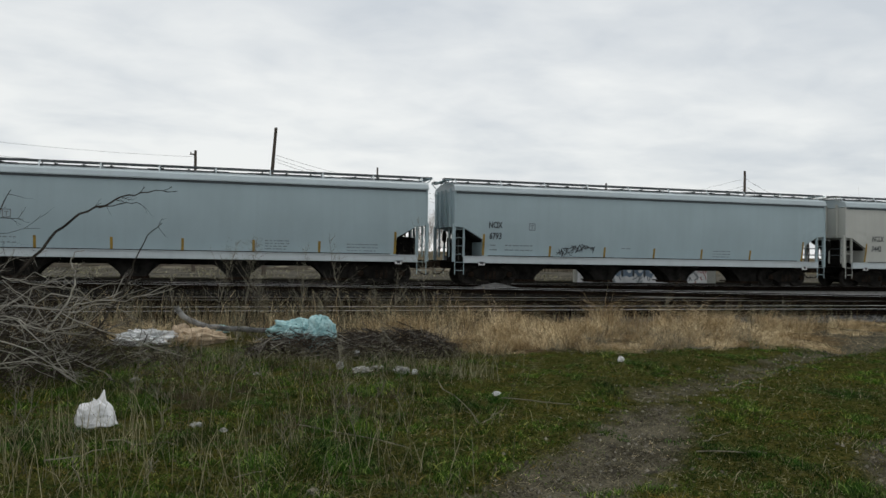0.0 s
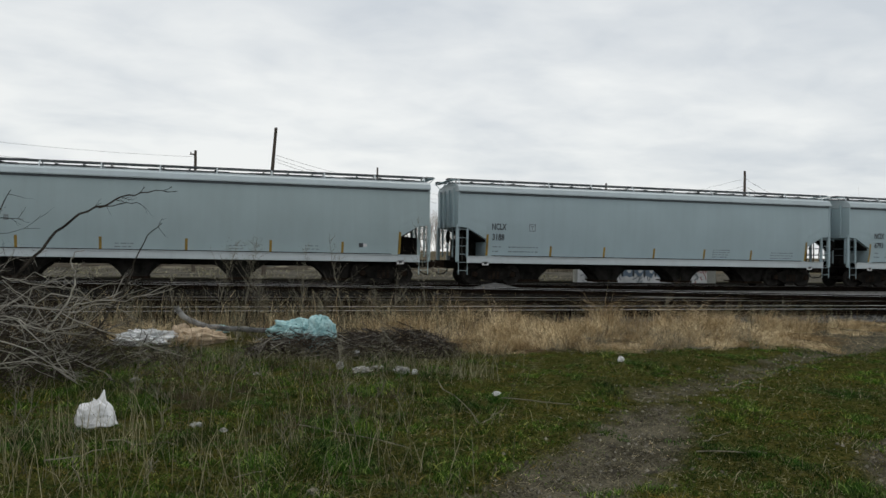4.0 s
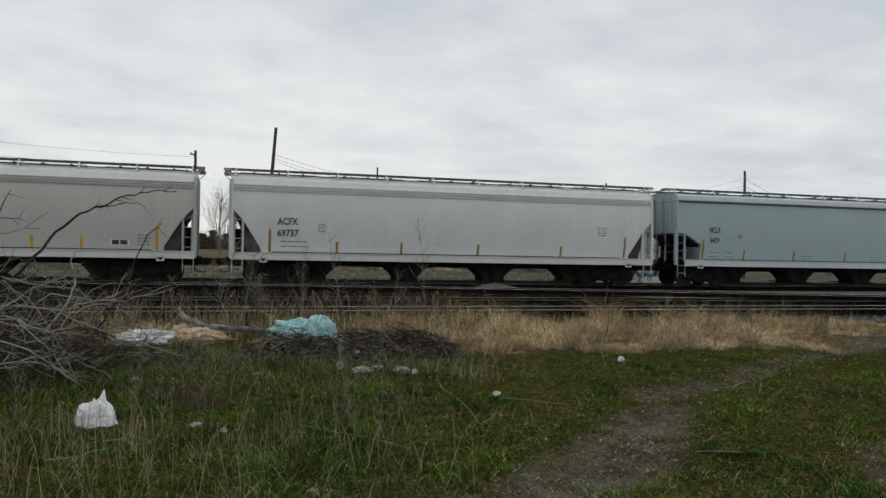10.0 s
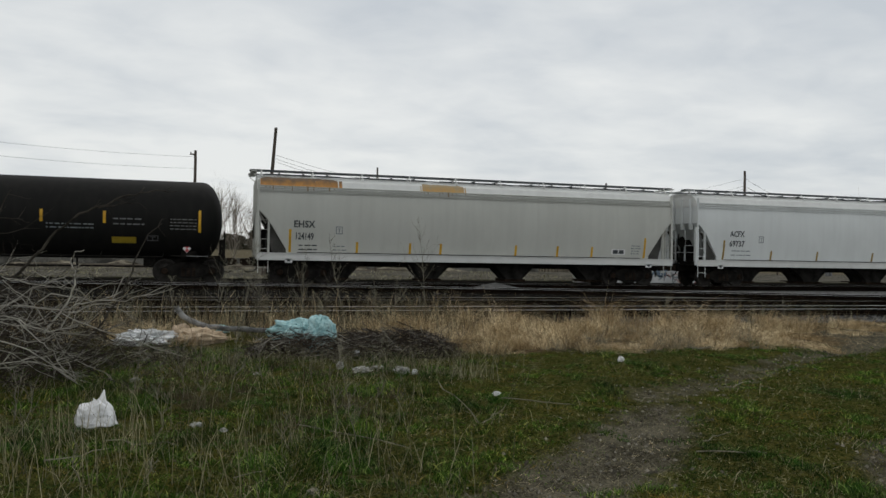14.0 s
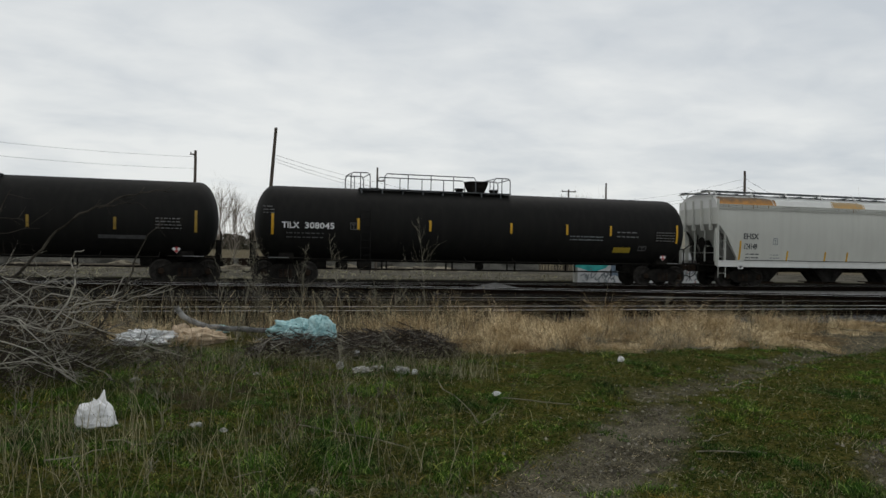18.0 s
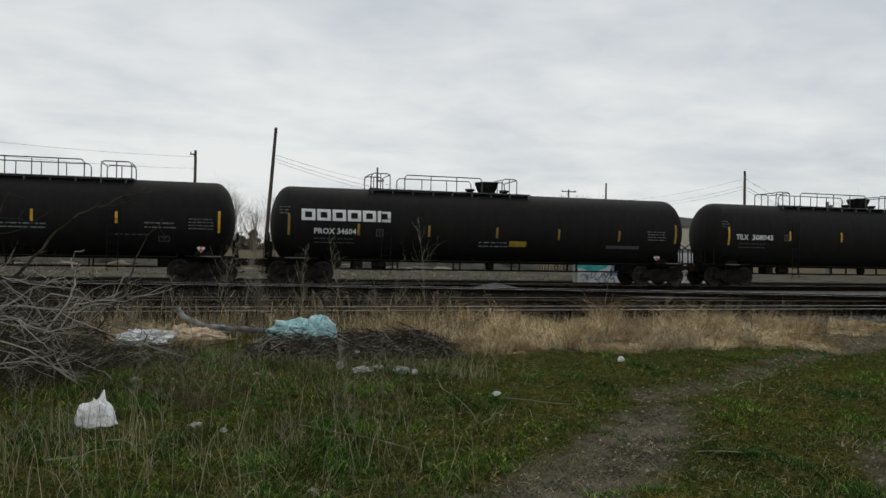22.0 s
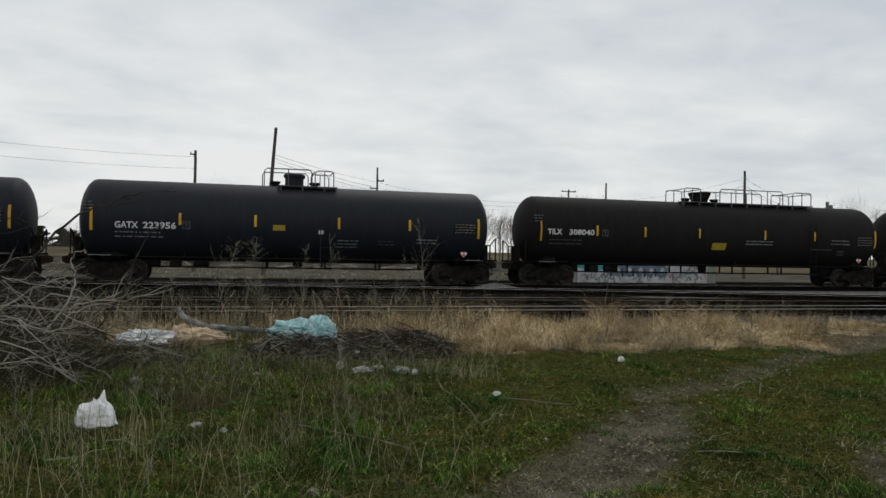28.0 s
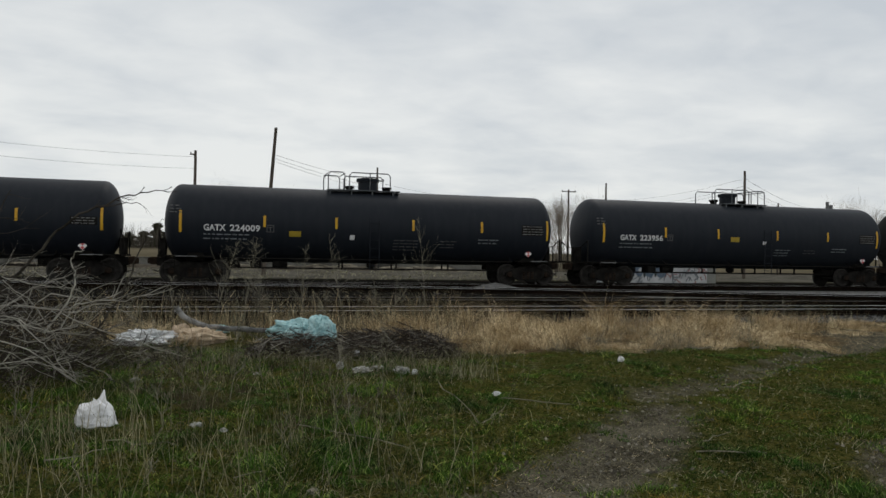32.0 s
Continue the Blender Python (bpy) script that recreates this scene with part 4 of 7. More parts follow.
def placard(car, surf, x, z):
    bm = B()
    k = 0.17
    brace = B()
    box(brace, x - 0.05, x + 0.05, surf(z, x) - 0.055, surf(z, x) + 0.05, z - 0.05, z + 0.12)
    part("placard_holder", brace, STEEL_DARK, car)
    vs = [bm.verts.new((x + dx, surf(z, x) - 0.06, z + dz)) for dx, dz in ((-k, 0), (0, -k), (k, 0), (0, k))]
    bm.faces.new(vs)
    p = part("hazard_placard", bm, WHITE_SIGN, car, "red and white diamond placard")
    for sx, sz, m in ((0.0, 0.075, RED), (0.0, -0.075, RED)):
        bm = B()
        k2 = 0.078
        vs = [bm.verts.new((x + dx, surf(z, x) - 0.07, z + sz + dz)) for dx, dz in ((-k2, 0), (0, -k2), (k2, 0), (0, k2))]
        bm.faces.new(vs)
        part("red_field", bm, m, p)


def panel(car, surf, x0, x1, z0, z1, seed):
    decal("data_panel", x0, x1, z0, z1, STEEL_DARK, car, surf, "black data panel of small white print", 0.006)
    rnd = random.Random(seed)
    bm = B()
    n = max(3, int((z1 - z0) / 0.11))
    for i in range(n):
        z = z0 + (z1 - z0) * (i + 0.5) / n
        x = x0 + 0.05
        while x < x1 - 0.1:
            w = rnd.uniform(0.06, 0.2)
            sheet(bm, x, min(x + w, x1 - 0.04), z - 0.018, z + 0.018, surf, 1, 0.012)
            x += w + 0.05
    tagged(part("panel_print", bm, INK_MID, car), kind="stuff")


T_TALL, T_SHORT = (2.0, 2.86), (2.28, 2.74)
car, surf = tank_car(0.52, 10.04, 1.585, 2.515, TANK_BLACK, "black tank car with white stencilled marks and yellow reflectors",
                     [(-6.12, -5.30, 4.74, 1), (-4.66, -0.54, 4.74, 3), (0.31, 1.09, 4.76, 1)], (-0.26, 0.48, 4.60), (-5.75, 1.14), gate=-5.60)
letters(car, "TILX", -9.02, 2.28, 0.24, INK_WHITE, surf, 0.70)
letters(car, "308045", -8.10, 2.28, 0.24, INK_WHITE, surf, 1.20)
frame_mark(car, -6.09, 2.41, 0.3, 0.3, INK_GREY, surf)
markers(car, surf, [-9.39, -5.90, -2.81, 0.88, 3.56, 5.74, 9.20], T_TALL, T_SHORT, YELLOW)
stencil(car, -8.83, -7.23, 2.08, 2, INK_GREY, surf, 0.17, 0.06, 31)
stencil(car, 3.72, 5.40, 2.22, 2, INK_FAINT, surf, 0.14, 0.06, 32)
stencil(car, 6.05, 7.16, 2.46, 2, INK_MID, surf, 0.2, 0.07, 33)
panel(car, surf, 8.05, 9.12, 2.05, 2.55, 34)
decal("yellow_label", 5.99, 6.86, 1.53, 1.77, YELLOW_LABEL, car, surf, "yellow label plate")
frame_mark(car, 7.46, 1.74, 0.42, 0.22, INK_GREY, surf)
placard(car, surf, 8.72, 1.36)

car, surf = tank_car(-20.65, 9.69, 1.585, 2.515, TANK_BLACK, "black tank car with a large white company emblem in block shapes",
                     [(-5.55, -4.72, 4.74, 1), (-4.07, -0.54, 4.72, 2), (0.41, 1.12, 4.74, 1)], (-0.05, 0.47, 4.60), (-5.59, 1.79), gate=-5.02)
for i in range(6):
    x = -8.53 + i * 0.63
    bm = B()
    z0, z1, w = 2.61, 3.08, 0.56
    k, lo, hi = 0.14, z0 + 0.115, z1 - 0.115
    sheet(bm, x, x + k, z0, z1, surf, 3)
    sheet(bm, x + w - k, x + w, z0, z1, surf, 3)
    sheet(bm, x + k, x + w - k, hi, z1, surf, 1)
    sheet(bm, x + k, x + w - k, z0, lo, surf, 1)
    part("emblem_block", bm, INK_WHITE, car, "white block of the company emblem")
letters(car, "PROX 34604", -8.01, 2.08, 0.22, INK_WHITE, surf, 1.73)
frame_mark(car, -5.28, 2.16, 0.3, 0.3, INK_GREY, surf)
markers(car, surf, [-9.03, -6.18, -3.14, -0.06, 2.88, 5.89, 8.84], T_TALL, (2.05, 2.52), YELLOW_OLD)
stencil(car, -8.00, -6.28, 1.88, 2, INK_GREY, surf, 0.16, 0.055, 35)
stencil(car, -0.86, 0.49, 1.86, 2, INK_FAINT, surf, 0.16, 0.07, 36)
decal("yellow_label", 0.55, 1.36, 1.70, 1.94, YELLOW_LABEL, car, surf, "yellow label plate")
panel(car, surf, 7.30, 8.36, 2.08, 2.58, 38)
decal("grey_label", 5.29, 7.00, 1.70, 1.84, INK_GREY, car, surf, "long grey label")
placard(car, surf, 8.11, 1.34)

car, surf = tank_car(-41.62, 9.86, 1.585, 2.515, TANK_BLACK, "black tank car with long railed top platform and white marks",
                     [(-1.51, -0.59, 4.73, 1), (0.49, 4.17, 4.75, 3), (4.77, 5.88, 4.73, 1)], (-0.12, 0.47, 4.58), (-1.63, 5.98), gate=5.34)
letters(car, "TILX", -8.96, 2.30, 0.24, INK_WHITE, surf, 0.70)
letters(car, "308040", -7.91, 2.30, 0.24, INK_WHITE, surf, 1.25)
frame_mark(car, -6.11, 2.41, 0.3, 0.3, INK_GREY, surf)
markers(car, surf, [-9.24, -6.51, -4.05, -1.15, 2.53, 5.45, 9.22], T_TALL, T_SHORT, YELLOW)
stencil(car, -8.85, -7.17, 2.06, 2, INK_GREY, surf, 0.17, 0.06, 39)
decal("yellow_label", -0.41, 0.37, 1.75, 2.08, YELLOW_LABEL, car, surf, "faded yellow label plate")
stencil(car, 1.45, 3.08, 2.2, 2, INK_FAINT, surf, 0.14, 0.06, 40)
stencil(car, 5.40, 6.58, 1.87, 1, INK_GREY, surf, 0.14, 0.06, 41)
stencil(car, 6.46, 7.62, 2.33, 2, INK_MID, surf, 0.17, 0.07, 42)
panel(car, surf, 8.02, 9.05, 2.08, 2.58, 44)
frame_mark(car, 7.17, 1.72, 0.42, 0.22, INK_GREY, surf)
placard(car, surf, 8.55, 1.38)

car, surf = tank_car(-61.51, 8.42, 1.612, 2.465, TANK_BLUE, "blue-black tank car with a short railed platform and white marks",
                     [(-1.40, 0.55, 4.74, 1), (0.68, 1.46, 4.72, 1)], (-0.11, 0.46, 4.60), (-0.83, 1.62), True, gate=1.05)
letters(car, "GATX", -6.97, 2.12, 0.24, INK_WHITE, surf, 0.84)
letters(car, "223956", -5.96, 2.12, 0.24, INK_WHITE, surf, 1.21)
frame_mark(car, -4.37, 2.27, 0.3, 0.3, INK_GREY, surf)
markers(car, surf, [-7.80, -4.61, -1.75, 1.60, 4.60, 7.67], T_TALL, T_SHORT, YELLOW)
stencil(car, -6.97, -5.23, 1.96, 2, INK_FAINT, surf, 0.17, 0.06, 45)
decal("yellow_label", -1.06, -0.58, 2.15, 2.37, YELLOW_LABEL, car, surf, "small yellow label plate")
decal("white_label", 0.77, 0.97, 2.05, 2.2, WHITE_SIGN, car, surf, "small white label")
stencil(car, 1.57, 2.47, 1.8, 3, INK_FAINT, surf, 0.13, 0.05, 46)
stencil(car, 3.27, 3.97, 1.8, 2, INK_GREY, surf, 0.13, 0.05, 47)
stencil(car, 4.92, 5.81, 1.9, 2, INK_FAINT, surf, 0.13, 0.06, 48)
panel(car, surf, 6.56, 7.57, 2.2, 2.65, 49)
placard(car, surf, 7.12, 1.36)

car, surf = tank_car(-79.91, 8.38, 1.575, 2.43, TANK_BLUE, "blue-black tank car with a domed manway and white marks",
                     [(-1.87, -1.17, 4.72, 0), (-0.97, 0.79, 4.72, 1)], (-0.05, 0.5, 4.56), (-1.88, 1.22), True)
letters(car, "GATX", -6.83, 2.10, 0.24, INK_WHITE, surf, 0.84)
letters(car, "224009", -5.83, 2.10, 0.24, INK_WHITE, surf, 1.17)
frame_mark(car, -4.26, 2.22, 0.3, 0.3, INK_GREY, surf)
markers(car, surf, [-7.70, -4.49, -1.60, 1.66, 4.73, 7.82], T_TALL, T_SHORT, YELLOW)
stencil(car, -6.83, -5.08, 1.95, 2, INK_FAINT, surf, 0.17, 0.06, 51)
decal("yellow_label", -3.51, -3.04, 1.92, 2.14, YELLOW_LABEL, car, surf, "small yellow label plate")
decal("white_label", -1.03, -0.83, 1.84, 2.04, WHITE_SIGN, car, surf, "small white label")
stencil(car, 0.83, 1.93, 1.86, 4, INK_GREY, surf, 0.13, 0.05, 52)
stencil(car, 2.88, 3.62, 1.86, 3, INK_GREY, surf, 0.13, 0.05, 53)
stencil(car, 4.59, 5.51, 1.96, 2, INK_FAINT, surf, 0.14, 0.06, 54)
panel(car, surf, 6.59, 7.62, 2.2, 2.65, 56)
placard(car, surf, 7.04, 1.40)

car, surf = tank_car(-98.37, 8.5, 1.575, 2.43, TANK_BLUE, "blue-black tank car trailing at the end of the cut",
                     [(-1.84, -1.14, 4.68, 0), (-1.30, 1.02, 4.68, 2)], (-0.09, 0.5, 4.56), (-1.92, 1.18), True)
markers(car, surf, [-7.74, -4.53, -1.64, 1.62, 5.01, 7.93], T_TALL, T_SHORT, YELLOW)
panel(car, surf, 6.83, 7.78, 2.2, 2.5, 57)
placard(car, surf, 7.23, 1.40)


# ---- the ground ----
def smooth01(a, b, x):
    u = np.clip((x - a) / (b - a), 0, 1)
    return u * u * (3 - 2 * u)


def ground_z(x, y):
    """The lie of the land: flat turf, a low trackbed, a yard behind, a far bank."""
    z = 0.06 * smooth01(12.0, 16.0, y) + 0.18 * smooth01(24.8, 27.0, y)
    z = z - 0.14 * smooth01(44.0, 48.0, y)
    z = z + 3.0 * smooth01(115.0, 150.0, y) + 0 * x
    return z


RUTS = [((1.42, 4.2), (2.14, 4.8), (3.15, 5.62), (4.15, 6.85), (4.75, 7.45)), ((4.9, 8.05), (6.0, 8.7), (7.4, 9.55), (10.2, 11.2), (13.4, 12.8)), ((4.9, 4.2), (5.9, 5.3))]


def rut_distance(x, y):
    best = np.full(np.shape(x), 1e9)
    for line in RUTS:
        for (ax, ay), (bx, by) in zip(line, line[1:]):
            dx, dy = bx - ax, by - ay
            u = np.clip(((x - ax) * dx + (y - ay) * dy) / (dx * dx + dy * dy), 0, 1)
            best = np.minimum(best, np.hypot(x - ax - u * dx, y - ay - u * dy))
    return best


def axis(dense0, dense1, step, far0, far1):
    a = list(np.arange(dense0, dense1, step))
    s, p = step, dense1
    while p < far1:
        a.append(p)
        s *= 1.25
        p += s
    a.append(far1)
    s, p = step, dense0
    while p > far0:
        s *= 1.25
        p -= s
        a.insert(0, max(p, far0))
    return np.array(a)


gx, gy = axis(-5, 14, 0.075, -2600, 2600), axis(3.6, 14, 0.075, -2600, 2600)
GX, GY = np.meshgrid(gx, gy, indexing="ij")
near = smooth01(40, 20, GY)
wob = np.array([[noise.noise((x * 0.9, y * 0.9, 0.3)) * 0.045 + noise.noise((x * 2.7, y * 2.7, 4.1)) * 0.016 + noise.noise((x * 6.5, y * 6.5, 7.7)) * 0.014 for y in gy] for x in gx])
rut = rut_distance(GX, GY)
flat = smooth01(16.0, 17.5, GY)
GZ = ground_z(GX, GY) + wob * (1 - flat) * near - 0.05 * smooth01(0.45, 0.1, rut) * (GY < 14)
verts = np.stack([GX, GY, GZ], -1).reshape(-1, 3)
ny = len(gy)
faces = [(i * ny + j, (i + 1) * ny + j, (i + 1) * ny + j + 1, i * ny + j + 1) for i in range(len(gx) - 1) for j in range(ny - 1)]
ground = raw("ground", verts, faces, GROUND, None, True)
tagged(ground, "rough turf, worn ruts, cinder trackbed darkened with train shade, and pale yard", "ground", "", "structure")


def surface_z(x, y):
    """Height of the ground sheet itself, hollows and humps included."""
    x, y = np.asarray(x, float), np.asarray(y, float)
    i, j = np.clip(np.searchsorted(gx, x) - 1, 0, len(gx) - 2), np.clip(np.searchsorted(gy, y) - 1, 0, len(gy) - 2)
    u, v = (x - gx[i]) / (gx[i + 1] - gx[i]), (y - gy[j]) / (gy[j + 1] - gy[j])
    return (GZ[i, j] * (1 - u) + GZ[i + 1, j] * u) * (1 - v) + (GZ[i, j + 1] * (1 - u) + GZ[i + 1, j + 1] * u) * v


dry = smooth01(11.9, 12.7, GY + 0.25 * np.sin(GX * 1.7)) * smooth01(17.6, 16.9, GY) * (0.3 + 0.7 * smooth01(1.6, 3.4, GX))
worn = 0.52 + 0.42 * smooth01(7.6, 6.4, GY) + 0.35 * smooth01(11.0, 11.8, GY)
bare = np.maximum(smooth01(0.84, 0.1, rut) * np.clip(worn, 0, 1), 0.8 * smooth01(11.2, 13.0, GX) * smooth01(11.6, 12.2, GY) * smooth01(13.8, 13.0, GY))
bare = np.maximum(bare, 0.75 * smooth01(11.8, 13.2, GX) * smooth01(12.6, 13.2, GY) * smooth01(15.0, 14.4, GY))
# carried on past the main track to paint the train's strip of shade
cinder = smooth01(16.4, 17.4, GY) * smooth01(48.5, 46.5, GY)
line_b = 30.4 - np.clip(GX + 1.2, 0, 60) * 0.262
pale = 0.9 * smooth01(13.0, 17.0, GX) * smooth01(0.2, 1.2, GY - line_b) * smooth01(23.6, 24.6, GY) * smooth01(32.0, 30.8, GY)
pale = np.maximum(pale, 0.55 * smooth01(8.5, 11.5, GX) * smooth01(16.2, 16.9, GY) * smooth01(18.6, 18.0, GY))
yard = smooth01(46.4, 48.4, GY)
field = smooth01(85, 100, GY)
for key, w in (("dry", dry), ("bare", bare), ("cinder", cinder), ("pale", pale), ("yard", yard), ("field", field)):
    at = ground.data.attributes.new(key, "FLOAT", "POINT")
    at.data.foreach_set("value", np.ascontiguousarray(w.reshape(-1), dtype=np.float32))


# ---- tracks ----
bm = B()
box(bm, -0.11, 0.11, -1.27, 1.27, -0.14, 0.02, 0.012)
SLEEPER_ME = finish("sleeper", bm, SLEEPER)


def rail(parent, pts, head):
    """A rail along points: foot, web and head; the running surface is a strip of its own."""
    prof = [(-0.07, 0.0), (-0.07, 0.02), (-0.012, 0.04), (-0.012, 0.125), (-0.036, 0.14), (-0.036, 0.168), (0.036, 0.168), (0.036, 0.14), (0.012, 0.125), (0.012, 0.04), (0.07, 0.02), (0.07, 0.0)]
    bm, top = B(), B()
    rings, tops = [], []
    for i, p in enumerate(pts):
        a, c = Vector(pts[max(i - 1, 0)]), Vector(pts[min(i + 1, len(pts) - 1)])
        d = (c - a).normalized()
        side = Vector((-d.y, d.x, 0))
        rings.append([bm.verts.new(Vector(p) + side * u + Vector((0, 0, w))) for u, w in prof])
        tops.append([top.verts.new(Vector(p) + side * u + Vector((0, 0, w))) for u, w in ((-0.036, 0.166), (-0.035, 0.172), (0.035, 0.172), (0.036, 0.166))])
    for a, c in zip(rings, rings[1:]):
        for k in range(len(prof)):
            bm.faces.new((a[k], c[k], c[(k + 1) % len(prof)], a[(k + 1) % len(prof)]))
    for a, c in zip(tops, tops[1:]):
        for k in range(3):
            top.faces.new((a[k], c[k], c[k + 1], a[k + 1]))
    bm.normal_update()
    r = part("rail", bm, RAIL_SIDE, parent, "rusty steel rail")
    part("rail_head", top, head, r, "worn running surface")


def track(name, line, head, label, z=RAIL_Z, sleepers=True, spacing=0.6, keep=(-14, 48)):
    t = new(name)
    tagged(t, label, "railway track", "yard tracks", "structure")
    base = z - 0.172
    pts = [Vector((x, y, 0)) for x, y in line]
    for s in (-0.7535, 0.7535):
        ps = []
        for i, p in enumerate(pts):
            d = (pts[min(i + 1, len(pts) - 1)] - pts[max(i - 1, 0)]).normalized()
            q = p + Vector((-d.y, d.x, 0)) * s
            ps.append((q.x, q.y, base))
        rail(t, ps, head)
    if sleepers:
        for a, c in zip(pts, pts[1:]):
            n = max(1, int((c - a).length / spacing))
            ang = math.degrees(math.atan2(c.y - a.y, c.x - a.x))
            for k in range(n):
                p = a.lerp(c, (k + 0.5) / n)
                if keep[0] < p.x < keep[1]:
                    piece("sleeper", SLEEPER_ME, t, pose(p.x, p.y, base - 0.022, 0, 0, ang))
    return t


track("main_track", [(-400, TRACK_Y), (400, TRACK_Y)], RAIL_DULL, "main track with dull worn rails on dark sleepers")
track("near_track", [(-400, 19.75), (400, 19.75)], RAIL_TOP, "nearest yard track with worn bright rails", z=0.25, keep=(-8, 26))
track("middle_track", [(-400, 24.1), (9, 24.1), (16, 23.9), (24, 23.3), (34, 22.2), (50, 20.6)], RAIL_DULL, "rusty middle track", z=0.27, keep=(-10, 20))
track("crossover_track", [(-18, 32.9), (-8, 32.3), (-1, 31.2), (5.2, 29.9), (12.4, 27.75), (16.5, 26.3), (24, 23.2), (32, 20.4)], RAIL_TOP, "curved crossover track with one bright rail", z=RAIL_Z - 0.01, keep=(-6, 10))


# ---- far side: wall, building, poles, wires, trees ----
def graffiti_wall():
    w = new("graffiti_wall")
    tagged(w, "pale concrete wall covered with teal, blue and red graffiti", "wall", "", "structure")
    bm = B()
    box(bm, 21.8, 32.3, 45.0, 45.35, 0.05, 2.35)
    box(bm, 21.7, 32.4, 44.96, 45.39, 2.35, 2.5)
    part("wall_body", bm, CONCRETE, w, "pale stained concrete")
    rnd = random.Random(11)

    def blob(name, x, z, rx, rz, material, lift, label):
        bm = B()
        vs = []
        for k in range(14):
            a = 2 * math.pi * k / 14
            q = rnd.uniform(0.75, 1.15)
            vs.append(bm.verts.new((x + rx * q * math.cos(a), 44.99 - lift, min(2.3, max(0.12, z + rz * q * math.sin(a))))))
        bm.faces.new(vs)
        part(name, bm, material, w, label)

    bm = B()
    box(bm, 21.95, 31.6, 44.99, 45.01, 0.14, 2.2)
    part("graffiti_ground", bm, WHITE_PAINT, w, "white painted ground")
    for i in range(7):
        blob("graffiti_letter", 22.2 + i * 0.36, 1.85 + 0.12 * (i % 2), 0.26, 0.34, TEAL_PAINT, 0.012 + i * 0.001, "teal rounded graffiti letter")
    blob("graffiti_band", 23.0, 1.2, 1.25, 0.26, TEAL_PAINT, 0.01, "teal graffiti band")
    for i in range(5):
        x = 24.75 + i * 0.82
        blob("graffiti_letter", x, 1.08 - 0.06 * (i % 2), 0.52, 0.52, BLUE_PAINT, 0.015 + i * 0.001, "slate-blue graffiti letter")
        blob("letter_highlight", x + 0.1, 1.0, 0.16, 0.18, WHITE_PAINT, 0.03 + i * 0.001, "pale graffiti highlight")
        blob("letter_shadow", x - 0.42, 0.82, 0.09, 0.3, INK_DARK, 0.026 + i * 0.001, "dark graffiti edge")

    def strokes(name, x0, x1, z0, z1, count, material, lift, label):
        bm = B()
        for k in range(count):
            x, z = rnd.uniform(x0, x1), rnd.uniform(z0, z1)
            for _ in range(3):
                x2, z2 = x + rnd.uniform(-0.22, 0.3), min(2.2, max(0.16, z + rnd.uniform(-0.35, 0.35)))
                d = Vector((x2 - x, 0, z2 - z))
                q = Vector((-d.z, 0, d.x)).normalized() * 0.035
                bm.faces.new([bm.verts.new((a.x, 44.99 - lift - 0.0003 * k, a.z)) for a in (Vector((x, 0, z)) + q, Vector((x2, 0, z2)) + q, Vector((x2, 0, z2)) - q, Vector((x, 0, z)) - q)])
                x, z = x2, z2
        part(name, bm, material, w, label)

    strokes("spray_scrawl", 28.3, 31.4, 0.3, 1.5, 14, RED_PAINT, 0.012, "dull red spray scrawl")
    strokes("spray_scrawl", 28.3, 31.4, 0.3, 1.5, 18, INK_FAINT, 0.024, "grey spray scrawl")
    strokes("spray_scrawl", 22.1, 24.4, 0.25, 0.9, 16, INK_FAINT, 0.012, "grey spray scrawl")
    strokes("spray_scrawl", 24.4, 28.2, 0.25, 0.6, 9, INK_FAINT, 0.012, "grey spray scrawl")


graffiti_wall()
shed = new("warehouse")
tagged(shed, "low beige metal-clad warehouse with a grey roof", "building")
bm = B()
box(bm, 31.0, 35.5, 52.0, 60.0, 0.05, 4.35)
part("wall", bm, BEIGE, shed)
bm = B()
prism(bm, [(30.8, 4.35), (30.8, 4.95), (33.2, 5.15), (35.7, 4.95), (35.7, 4.35)], 51.8, 60.2)
part("roof", bm, ROOF_GREY, shed)


def rubble_berm():
    """A long low bank of dirt, broken ties and rubble beyond the main track."""
    x0, x1, y, high = -34.0, 27.0, 84.0, 0.85
    nx, nk = 340, 9
    bm = B()
    rows = []
    for i in range(nx + 1):
        x = x0 + (x1 - x0) * i / nx
        h = high * (0.62 + 0.75 * noise.noise((x * 0.35, 3.0, 0))) * min(1, (x1 - x) / 2.5 + 0.1)
        row = []
        for k in range(nk + 1):
            u = k / nk * 2 - 1
            z = h * (1 - u * u) + 0.12 * noise.noise((x * 1.9, u * 3, 5.0)) + 0.05 * noise.noise((x * 6, u * 8, 2.0))
            row.append(bm.verts.new((x, y + 1.6 * u, z if abs(u) < 0.99 else 0.0)))
        rows.append(row)
    for a, c in zip(rows, rows[1:]):
        for k in range(nk):
            bm.faces.new((a[k], c[k], c[k + 1], a[k + 1]))
    b = part("rubble_bank", bm, RUBBLE, None)
    tagged(b, "long low bank of dirt and rubble beyond the tracks", "rubble")
    rnd = random.Random(19)
    bm = B()
    box(bm, -1.25, 1.25, -0.11, 0.11, -0.09, 0.09, 0.01)
    me = finish("old_tie", bm, OLD_TIE)
    for k in range(46):
        t = new("old_tie", me)
        t.matrix_basis = pose(rnd.uniform(-30, 25), rnd.uniform(80.6, 82.0), 0.09 + 0.17 * (k % 3), 0, rnd.uniform(-3, 3), rnd.uniform(-14, 14))
        tagged(t, "grey discarded timber sleeper lying by the bank", "timber", "discarded sleepers by the bank")


